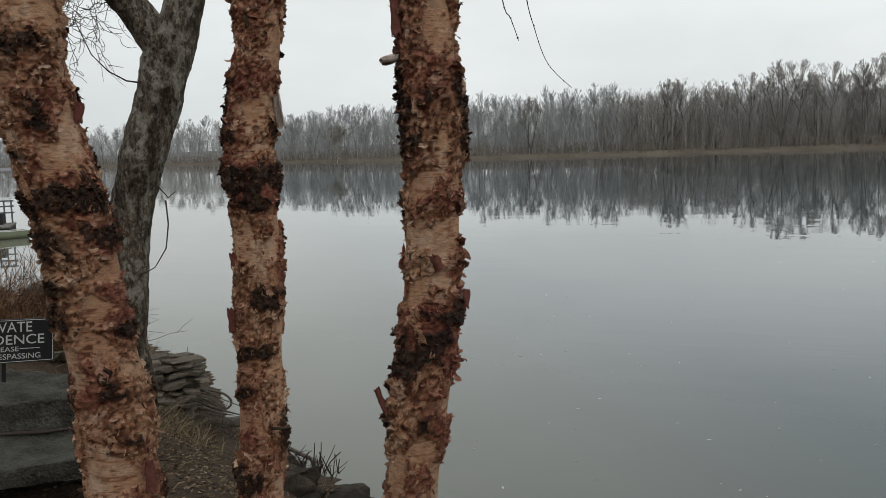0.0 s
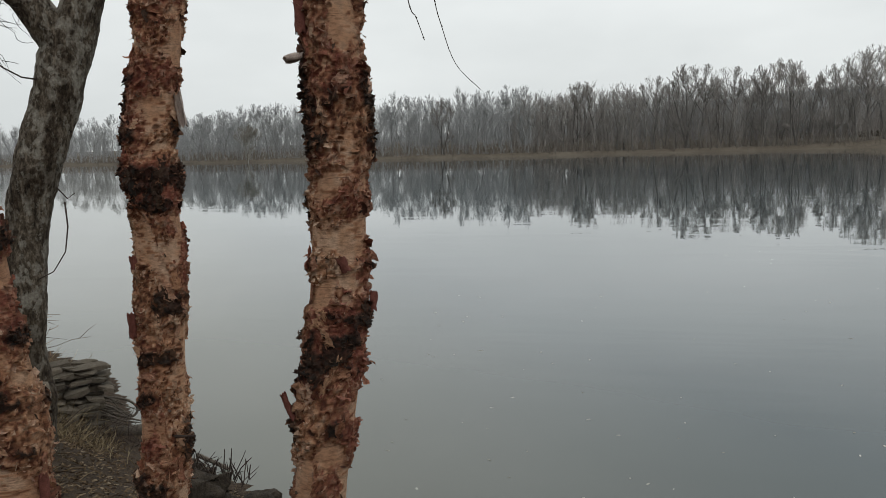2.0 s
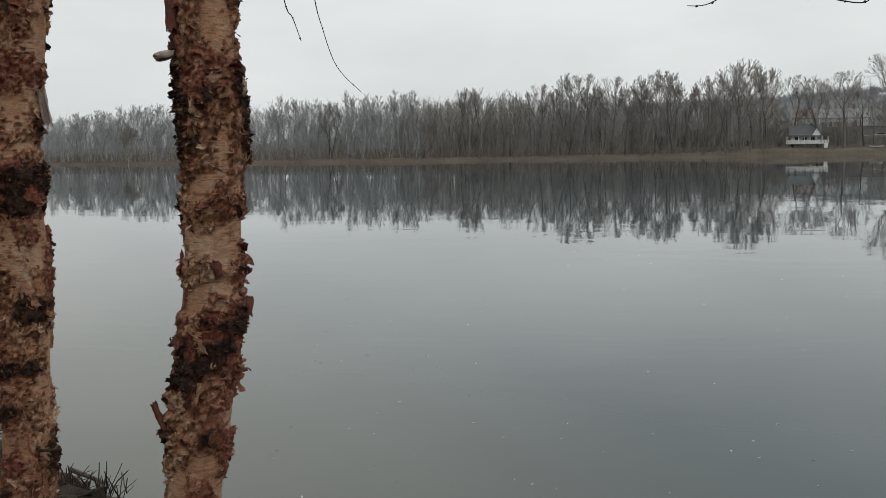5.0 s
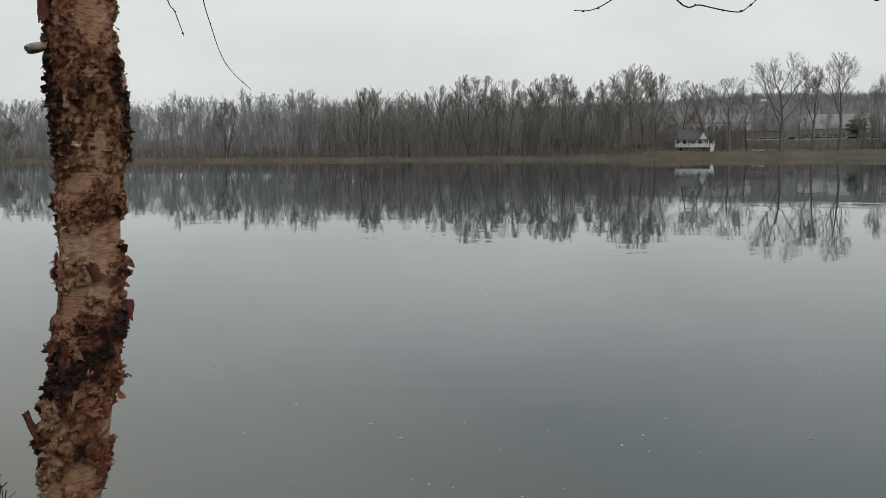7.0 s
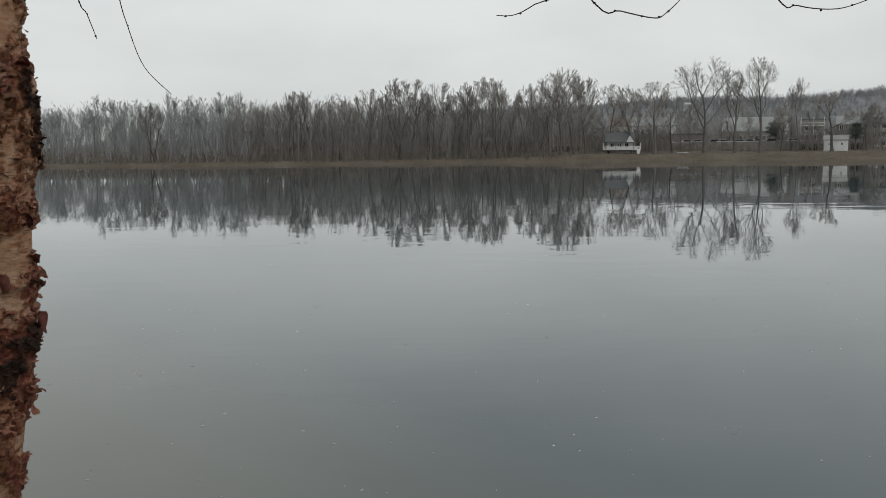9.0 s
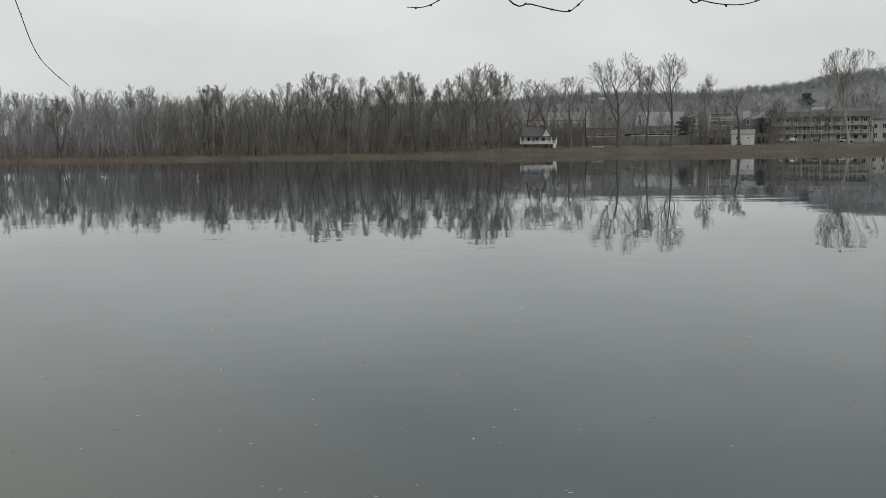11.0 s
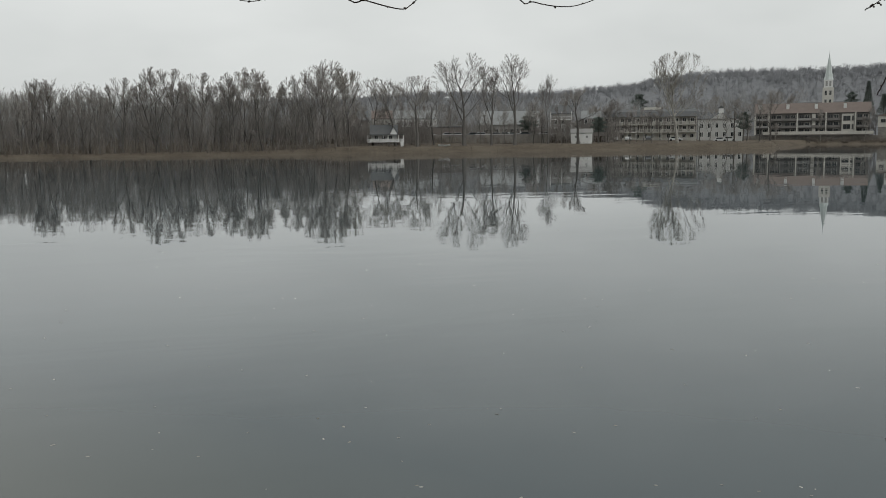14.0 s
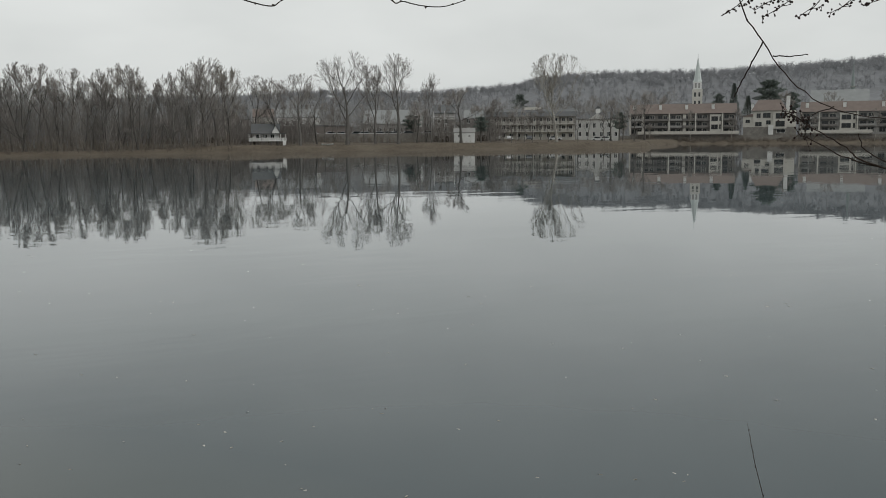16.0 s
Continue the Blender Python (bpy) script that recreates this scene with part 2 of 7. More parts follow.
BROWNROOF = plain("brown_shingle_roof", (0.215, 0.175, 0.155), 0.85, scale=0.5)
TINROOF = plain("pale_metal_roof", (0.29, 0.30, 0.298), 0.5, scale=0.3)
PANE = plain("window_glass", (0.025, 0.03, 0.032), 0.12, 0.5, scale=0.5)
STONEWALL = mottled("river_wall_stone", (0.14, 0.132, 0.122), (0.28, 0.265, 0.24), 0.7, 0.9)
SPIRE = plain("pale_green_spire", (0.58, 0.63, 0.61), 0.5, scale=0.5)
CARPAINT = plain("white_car_paint", (0.62, 0.63, 0.63), 0.3, 0.5, scale=0.5)
DARKCAR = plain("grey_car_paint", (0.12, 0.13, 0.14), 0.3, 0.5, scale=0.5)
RUBBER = plain("tyre_rubber", (0.02, 0.02, 0.02), 0.9)
SIGNBLACK = plain("sign_black_paint", (0.012, 0.012, 0.013), 0.45, 0.4, scale=30.0)
SIGNWHITE = plain("sign_white_paint", (0.62, 0.62, 0.60), 0.6, scale=30.0)
METAL = plain("dark_metal_stake", (0.03, 0.03, 0.03), 0.5, 0.5, 0.6, scale=20.0)
DOCKWOOD = plain("grey_dock_planks", (0.22, 0.20, 0.175), 0.85, scale=3.0)
DARKFLOAT = plain("black_dock_float", (0.02, 0.02, 0.021), 0.7, scale=2.0)
BOATGREEN = plain("pale_green_boat_hull", (0.27, 0.30, 0.20), 0.5, scale=2.0)

# ---------------------------------------------------------------- mesh helpers


class Shape:
    """Vertices and faces gathered in lists, then one mesh."""

    def __init__(self):
        self.v, self.f = [], []

    def tube(self, pts, radii, sides=3, cap=False):
        base = len(self.v)
        n = len(pts)
        prev = None
        for i, (p, r) in enumerate(zip(pts, radii)):
            d = (pts[min(i + 1, n - 1)] - pts[max(i - 1, 0)])
            d = d.normalized() if d.length > 1e-9 else Vector((0, 0, 1))
            if prev is None:
                ref = Vector((1, 0, 0)) if abs(d.x) < 0.8 else Vector((0, 1, 0))
            else:
                ref = prev
            a = (ref - d * ref.dot(d)).normalized()
            b = d.cross(a)
            prev = a
            for k in range(sides):
                w = 2 * math.pi * k / sides
                q = p + (a * math.cos(w) + b * math.sin(w)) * r
                self.v.append((q.x, q.y, q.z))
        for i in range(n - 1):
            for k in range(sides):
                k2 = (k + 1) % sides
                self.f.append((base + i * sides + k, base + i * sides + k2, base + (i + 1) * sides + k2, base + (i + 1) * sides + k))
        if cap:
            self.f.append(tuple(base + k for k in reversed(range(sides))))
            self.f.append(tuple(base + (n - 1) * sides + k for k in range(sides)))

    def spike(self, p, q, r):
        """A tapering twig from p to its point q."""
        base = len(self.v)
        d = (q - p).normalized()
        ref = Vector((0, 1, 0)) if abs(d.y) < 0.8 else Vector((1, 0, 0))
        a = d.cross(ref).normalized()
        b = d.cross(a)
        for w in (0.0, 2.094, 4.189):
            e = p + (a * math.cos(w) + b * math.sin(w)) * r
            self.v.append((e.x, e.y, e.z))
        self.v.append((q.x, q.y, q.z))
        self.f.extend([(base, base + 1, base + 3), (base + 1, base + 2, base + 3), (base + 2, base, base + 3)])

    def box(self, a, b, m=None):
        base = len(self.v)
        for x in (a[0], b[0]):
            for y in (a[1], b[1]):
                for z in (a[2], b[2]):
                    q = Vector((x, y, z))
                    q = m @ q if m is not None else q
                    self.v.append((q.x, q.y, q.z))
        for q in ((0, 1, 3, 2), (4, 6, 7, 5), (0, 4, 5, 1), (2, 3, 7, 6), (0, 2, 6, 4), (1, 5, 7, 3)):
            self.f.append(tuple(base + k for k in q))

    def prism(self, outline, y0, y1, m=None):
        """An outline of (x, z) pushed from y0 to y1."""
        base, n = len(self.v), len(outline)
        for y in (y0, y1):
            for x, z in outline:
                q = Vector((x, y, z))
                q = m @ q if m is not None else q
                self.v.append((q.x, q.y, q.z))
        self.f.append(tuple(base + k for k in range(n)))
        self.f.append(tuple(base + n + k for k in reversed(range(n))))
        for k in range(n):
            k2 = (k + 1) % n
            self.f.append((base + k2, base + k, base + n + k, base + n + k2))

    def blob(self, c, size, rng, rough=0.18, cuts=1):
        """An angular stone: a displaced, flattened ball."""
        bm = bmesh.new()
        bmesh.ops.create_icosphere(bm, subdivisions=cuts, radius=1)
        off = Vector((rng.uniform(-50, 50), rng.uniform(-50, 50), rng.uniform(-50, 50)))
        base = len(self.v)
        for v in bm.verts:
            k = 1 + rough * 2 * noise.noise(v.co * 0.9 + off) + rough * noise.noise(v.co * 2.4 + off)
            q = Vector((max(-0.8, min(0.8, v.co.x * k)) * size[0], max(-0.8, min(0.8, v.co.y * k)) * size[1], max(-0.75, min(0.75, v.co.z * k)) * size[2])) + Vector(c)
            self.v.append(tuple(q))
        for f in bm.faces:
            self.f.append(tuple(base + v.index for v in f.verts))
        bm.free()

    def mesh(self, name, material, smooth=False):
        me = bpy.data.meshes.new(name)
        me.from_pydata(self.v, [], self.f)
        me.materials.append(material)
        if smooth:
            me.polygons.foreach_set("use_smooth", [True] * len(me.polygons))
        me.update()
        return me


def thing(name, label, category, group="", kind="", at=(0, 0, 0), turn=0.0):
    """An empty at the base of a thing."""
    ob = new(name)
    ob.empty_display_size = 0.1
    ob.matrix_basis = pose(*at, 0, 0, turn)
    return tagged(ob, label, category, group, kind)


def part(name, shape, material, parent=None, label="", smooth=False, kind=""):
    """One mesh object under a thing or a part."""
    me = shape.mesh(name, material, smooth) if isinstance(shape, Shape) else shape
    ob = new(name, me)
    if parent is not None:
        ob.parent = parent
    return tagged(ob, label, kind=kind)


def bevel_part(name, a, b, material, parent=None, label="", width=0.01):
    bm = bmesh.new()
    bmesh.ops.create_cube(bm, size=1)
    for v in bm.verts:
        v.co = [a[i] + (v.co[i] + 0.5) * (b[i] - a[i]) for i in range(3)]
    bmesh.ops.bevel(bm, geom=bm.edges[:], offset=width, segments=2, affect="EDGES", profile=0.5)
    me = bpy.data.meshes.new(name)
    bm.to_mesh(me)
    bm.free()
    me.materials.append(material)
    ob = new(name, me)
    if parent is not None:
        ob.parent = parent
    return tagged(ob, label)


def at_az(az, dist, z=0.0):
    """A place by its bearing to the right of the river's normal and its distance."""
    return Vector((math.sin(radians(az)) * dist, math.cos(radians(az)) * dist, z))
# ---------------------------------------------------------------- ground, river, hill
WATER_Z = -1.75
NEAR_X = [-1500, -115, -30, -20.0, -10.85, -9.24, -7.97, -6.3, -5.08, -3.81, -3.35, 0, 3, 10, 40, 1500]
NEAR_Y = [300, 72, 26, 20.0, 13.8, 12.9, 11.9, 9.8, 8.9, 7.97, 7.75, 6.2, 5.4, 4.7, 2.0, -120]
FAR_X = [-1500, -252, -200, -106, -43, 0, 118, 150, 172, 182, 215, 262, 322, 400, 1500]
FAR_Y = [760, 311, 287, 243, 224, 220, 220, 214, 209, 226, 272, 300, 276, 250, 180]


def near_shore(x):
    return np.interp(x, NEAR_X, NEAR_Y)


def far_shore(x):
    return np.interp(x, FAR_X, FAR_Y)


def ease(a):
    a = np.clip(a, 0, 1)
    return a * a * (3 - 2 * a)


def lattice(ix, iy, seed):
    h = (ix * 374761393 + iy * 668265263 + seed * 974634777) & 0x7FFFFFFF
    h = ((h ^ (h >> 13)) * 1274126177) & 0x7FFFFFFF
    return ((h ^ (h >> 16)) & 0xFFFFF) / float(0xFFFFF)


def fuzz(x, y, seed=0, wrap=0):
    """Smooth value noise on arrays, 0 to 1; wrap: the period in x."""
    xf, yf = np.floor(x), np.floor(y)
    ix, iy = xf.astype(np.int64), yf.astype(np.int64)
    u, v = x - xf, y - yf
    u, v = u * u * (3 - 2 * u), v * v * (3 - 2 * v)
    ix2 = ix + 1
    if wrap:
        ix, ix2 = ix % wrap, ix2 % wrap
    a, b = lattice(ix, iy, seed), lattice(ix2, iy, seed)
    c, d = lattice(ix, iy + 1, seed), lattice(ix2, iy + 1, seed)
    return (a * (1 - u) + b * u) * (1 - v) + (c * (1 - u) + d * u) * v


def height(x, y):
    """The land's height at arrays x, y."""
    x, y = np.asarray(x, float), np.asarray(y, float)
    dn = (near_shore(x) - y) * 0.8
    df = y - far_shore(x)
    near = WATER_Z + np.interp(x, [-13, -9.0, -6.5, -5.0], [0.85, 1.25, 1.6, 1.78]) * ease(dn / 3.7) + 0.10 * np.clip(dn - 3.7, 0, 8) / 8 * (x > -6)
    near = near + (fuzz(x * 2.1, y * 2.1, 3) - 0.5) * 0.10 * ease(dn / 0.8) + (fuzz(x * 7, y * 7, 4) - 0.5) * 0.035
    near = near - 0.42 * np.exp(-((x + 3.25) ** 2 + (y - 3.0) ** 2) / 0.6)
    # unseen rise behind the camera, added to keep sky light off the trunks
    near = near + 8.5 * ease((-3.5 - y) / 26)
    wet = WATER_Z - 0.02 - 0.45 * np.clip(-dn, 0, 6)
    far = WATER_Z + np.interp(x, [15, 60], [0.75, 1.75]) * ease(df / 5.0) + 0.8 * ease((df - 8) / 70) + 3.6 * ease((df - 20) / 45) * ease((45 - x) / 30) + (fuzz(x * 0.12, y * 0.12, 5) - 0.5) * 0.5 * ease(df / 6)
    far_wet = WATER_Z - 0.02 - 0.45 * np.clip(-df, 0, 6)
    return np.where(dn > 0, near, np.where(df > 0, far, np.maximum(np.where(dn > -9, wet, -9), np.where(df > -9, far_wet, -9)).clip(-4, 9)))


def h_at(x, y):
    return float(height(np.array([x]), np.array([y]))[0])


def spread(lo, hi, dense_lo, dense_hi, step, grow=1.16):
    """Grid lines: even between dense_lo and dense_hi, wider and wider outside."""
    mid = list(np.arange(dense_lo, dense_hi + step / 2, step))
    s, v, up = step, dense_hi, []
    while v < hi:
        s *= grow
        v += s
        up.append(min(v, hi))
    s, v, down = step, dense_lo, []
    while v > lo:
        s *= grow
        v -= s
        down.append(max(v, lo))
    return down[::-1] + mid + up


def grid_mesh(name, xs, ys, zfun, material):
    X, Y = np.meshgrid(np.array(xs), np.array(ys))
    Z = zfun(X, Y)
    nx, ny = len(xs), len(ys)
    verts = np.stack([X, Y, Z], -1).reshape(-1, 3)
    i = np.arange(nx - 1)[None, :] + np.arange(ny - 1)[:, None] * nx
    faces = np.stack([i, i + 1, i + 1 + nx, i + nx], -1).reshape(-1, 4)
    me = bpy.data.meshes.new(name)
    me.from_pydata(verts.tolist(), [], faces.tolist())
    me.polygons.foreach_set("use_smooth", [True] * len(me.polygons))
    me.materials.append(material)
    me.update()
    return new(name, me)


gx = spread(-1600, 1600, -13.0, 3.0, 0.13, 1.14)
gx = sorted(set(gx) | set(np.arange(-260, 340, 5.0).tolist()))
gy = [v for v in spread(-200, 200, 1.5, 14.5, 0.13, 1.14)] + list(np.arange(204, 325, 1.6)) + [335, 350, 380, 420, 480, 560, 700, 900, 1300, 1900, 2600]
gy = sorted(set(round(float(v), 3) for v in gy))
ground = grid_mesh("ground", gx, gy, height, SOIL)
tagged(ground, "earthen river banks with dark mulch and dry grass", "ground", kind="structure")

water = grid_mesh("water", [-1600, -400, -60, 0, 60, 400, 1600], [-120, 0, 20, 60, 150, 320, 760], lambda X, Y: X * 0 + WATER_Z, WATER)
tagged(water, "calm grey river mirroring the overcast sky", "river", kind="structure")


def hill_top(az):
    """The wooded ridge's height over the plain, by bearing."""
    return np.interp(az, [-40, -20, 0, 8, 17, 24, 30, 34, 38, 42, 47, 52, 60, 75], [0, 4, 22, 30, 35, 36, 37, 45, 48, 50, 53, 54, 52, 45])


def hill_height(X, Y):
    az, d = np.degrees(np.arctan2(X, Y)), np.hypot(X, Y)
    return -1.0 + hill_top(az) * ease((d - 440) / 300) * 1.0 + (fuzz(X * 0.012, Y * 0.012, 9) - 0.5) * 9 * ease((d - 440) / 200) - 3.0 * (d < 440)


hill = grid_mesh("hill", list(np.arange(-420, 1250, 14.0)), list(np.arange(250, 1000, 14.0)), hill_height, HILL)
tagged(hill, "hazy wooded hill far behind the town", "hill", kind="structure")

# ---------------------------------------------------------------- bare trees


def wander(rng, p, d, length, segs, sway, lift):
    pts = [p.copy()]
    for _ in range(segs):
        d = (d + Vector((rng.gauss(0, sway), rng.gauss(0, sway), rng.gauss(0, sway) + lift))).normalized()
        p = p + d * (length / segs)
        pts.append(p.copy())
    return pts, d


def along(pts, f):
    k = min(f, 0.9999) * (len(pts) - 1)
    i = int(k)
    return pts[i].lerp(pts[i + 1], k - i), (pts[i + 1] - pts[i]).normalized()


def tilt(rng, d, angle):
    side = d.cross(Vector((rng.gauss(0, 1), rng.gauss(0, 1), rng.gauss(0, 1)))).normalized()
    return (d * math.cos(angle) + side * math.sin(angle)).normalized()


def bare_tree_shapes(seed, tall, spreadness, limbs, first, thick, stems=1, twig_r=0.03, fine_kids=(5, 4, 3)):
    """A leafless tree: a trunk that breaks into ascending limbs, forking again and again to a rounded crown of fine twigs."""
    rng = random.Random(seed)
    wood, fine = Shape(), Shape()
    low = tall * first
    mid, rz, rx = low + (tall - low) * 0.54, (tall - low) * 0.49, tall * (0.14 + 0.095 * spreadness)
    dents = [(rng.uniform(0, 6.283), rng.uniform(0.3, 0.9), rng.uniform(0.05, 0.2)) for _ in range(6)]

    def room(p, d):
        """How far a shoot may grow before it leaves the crown."""
        px, py, pz, dx, dy, dz = p.x / rx, p.y / rx, (p.z - mid) / rz, d.x / rx, d.y / rx, d.z / rz
        A, B, C = dx * dx + dy * dy + dz * dz, px * dx + py * dy + pz * dz, px * px + py * py + pz * pz - 1
        if B * B - A * C <= 0:
            return 0.5
        far_ = (-B + math.sqrt(B * B - A * C)) / A
        turn_ = math.atan2(d.y, d.x)
        for w, keep, cut in dents:
            far_ *= 1 - cut * max(0.0, math.cos(turn_ - w) - keep) * 2
        return max(0.35, far_)

    def grow(p, d, length, r, level):
        if level == 4:
            fine.spike(p, p + d * length, r)
            return
        segs = (5, 4, 2, 1)[level]
        pts, end_d = wander(rng, p, d, length, segs, (0.10, 0.13, 0.15, 0.16)[level], (0.07, 0.06, 0.05, 0.04)[level])
        end = r * (0.5, 0.5, 0.5, 0.45)[level]
        (wood if level < 2 else fine).tube(pts, [r + (end - r) * k / segs for k in range(segs + 1)], (5, 3, 3, 3)[level])
        forks = 2 if level < 3 else 1
        if level == 3:
            n = fine_kids[2] + rng.choice((0, 1))
        else:
            n = fine_kids[min(level, 1)] + rng.choice((-1, 0, 1))
        start = (0.34, 0.28, 0.22, 0.1)[level]
        for k in range(n + forks):
            fork = k >= n
            f = 0.995 if fork else start + (k + rng.random()) / n * (0.97 - start)
            q, e = along(pts, f)
            c = tilt(rng, end_d if fork else e, rng.uniform(0.15, 0.42) if fork else rng.uniform(0.42, 0.75) * (1.0, 1.0, 0.8, 0.7)[level])
            c = (c + Vector((0, 0, 0.2))).normalized()
            want = length * (0.62 if fork else 0.74 - 0.34 * f) * rng.uniform(0.75, 1.15)
            size = min(room(q, c) * rng.uniform(0.85, 1.02), want if level < 3 else want * 1.25)
            grow(q, c, max(size, 0.3), max(twig_r * (1.3, 0.95, 0.75, 0.6)[level], (end if fork else r * (1 - 0.5 * f)) * (0.8 if fork else 0.55)), level + 1)

    for s in range(stems):
        lean = Vector((rng.gauss(0, 0.05), rng.gauss(0, 0.05), 1)) if stems == 1 else Vector((rng.gauss(0, 0.16), rng.gauss(0, 0.16), 1))
        base = Vector((rng.gauss(0, 0.4) * (s > 0), rng.gauss(0, 0.4) * (s > 0), -0.3))
        trunk, _ = wander(rng, base, lean.normalized(), tall * rng.uniform(0.60, 0.74), 8, 0.045, 0.02)
        wood.tube(trunk, [thick * (1.3 if k == 0 else 1.0 - 0.80 * (k / 8) ** 1.1) for k in range(9)], 7)
        n = max(4, round(limbs * 0.42 / stems))
        turn = rng.uniform(0, 6.283)
        lo = min(0.8, max(first * 1.25, 0.15))
        for k in range(n + 2):
            f = 0.99 if k >= n else lo + (0.95 - lo) * ((k + rng.uniform(0, 0.8)) / n)
            q, e = along(trunk, f)
            turn += 2.4 + rng.uniform(-0.5, 0.5)
            ang = rng.uniform(0.42, 0.80) * min(1.3, 0.75 + 0.25 * spreadness) * (1.12 - 0.45 * f)
            d = Vector((math.cos(turn) * math.sin(ang), math.sin(turn) * math.sin(ang), math.cos(ang)))
            grow(q, d, max(1.0, room(q, d) * rng.uniform(0.55, 0.72)), max(twig_r * 1.6, thick * 0.42 * (1.05 - 0.62 * f)), 0)
    return wood, fine


def bare_tree(name, label, wood, fine, bark, twig_mat, group):
    t = thing(name, label, "tree", group)
    part("trunk", wood, bark, t, smooth=True)
    part("crown", fine, twig_mat, t, "bare crown of fine twigs")
    return t


WOODS = "bare trees along the far bank"
# tree shapes that take the haze-paled bark and twigs
HAZED_KINDS = (1, 3, 6, 7)
protos = []
for k, (tall, spr, limbs, first, thick, stems) in enumerate([
        (15.0, 0.9, 14, 0.22, 0.20, 1), (14.0, 1.2, 13, 0.26, 0.23, 1), (16.0, 0.7, 14, 0.20, 0.19, 1), (13.0, 1.1, 15, 0.16, 0.16, 2),
        (15.5, 1.3, 15, 0.30, 0.25, 1), (14.5, 0.9, 18, 0.15, 0.15, 3), (12.0, 1.0, 12, 0.18, 0.16, 1), (15.0, 1.0, 16, 0.2, 0.18, 2)]):
    w, f = bare_tree_shapes(100 + k, tall, spr, limbs, first, thick, stems=stems, twig_r=0.023, fine_kids=(3, 2, 2))
    pale = k in HAZED_KINDS
    protos.append((bare_tree("bare_tree", "leafless far upstream tree, paled in its colour for haze" if pale else "leafless grey-brown tree standing on the wooded far bank", w, f,
                             HAZED_BARK if pale else FAR_BARK, HAZED_TWIG if pale else FAR_TWIG, WOODS), tall))


def put_tree(proto, x, y, scale, turn, wide=1.0):
    s = Vector((scale * wide, scale * wide, scale))
    return copy_thing(proto, Matrix.LocRotScale((x, y, h_at(x, y)), Euler((0, 0, turn)), s))


rng = random.Random(7)
used = [False] * len(protos)


def place(k, x, y, scale, turn, wide=1.0):
    """The first use of a prototype is the prototype itself."""
    if used[k]:
        return put_tree(protos[k][0], x, y, scale, turn, wide)
    used[k] = True
    ob = protos[k][0]
    first_m[k] = Matrix.LocRotScale((x, y, h_at(x, y)), Euler((0, 0, turn)), Vector((1, 1, 1)))
    return ob


first_m = {}
# height of the tree line over the bank, by bearing
LINE_AZ = [-42, -35, -30, -26, -23.6, -20, -15, -11, -6, -1, 4, 8.5, 10, 11.8, 13.5]
LINE_H = [15.2, 15.2, 14.8, 15.2, 15.7, 14.7, 15.4, 16.0, 15.8, 16.4, 17.7, 18.6, 16.8, 20.5, 18.5]
az = -45.0
while az < 13.4:
    # meet the shore along this bearing
    d = 225.0
    for _ in range(12):
        d = (far_shore(math.sin(radians(az)) * d) + 5.0) / math.cos(radians(az))
    row = rng.random()
    d += 2.0 + row * 13.0
    x, y = math.sin(radians(az)) * d, math.cos(radians(az)) * d
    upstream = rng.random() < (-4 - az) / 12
    k = rng.choice([i for i in range(len(protos)) if (i in HAZED_KINDS) == upstream])
    tall = float(np.interp(az, LINE_AZ, LINE_H)) * rng.uniform(0.90, 1.13)
    place(k, x, y, tall / protos[k][1], rng.uniform(0, 6.28), rng.uniform(0.9, 1.25))
    az += 0.66 * rng.uniform(0.6, 1.4)

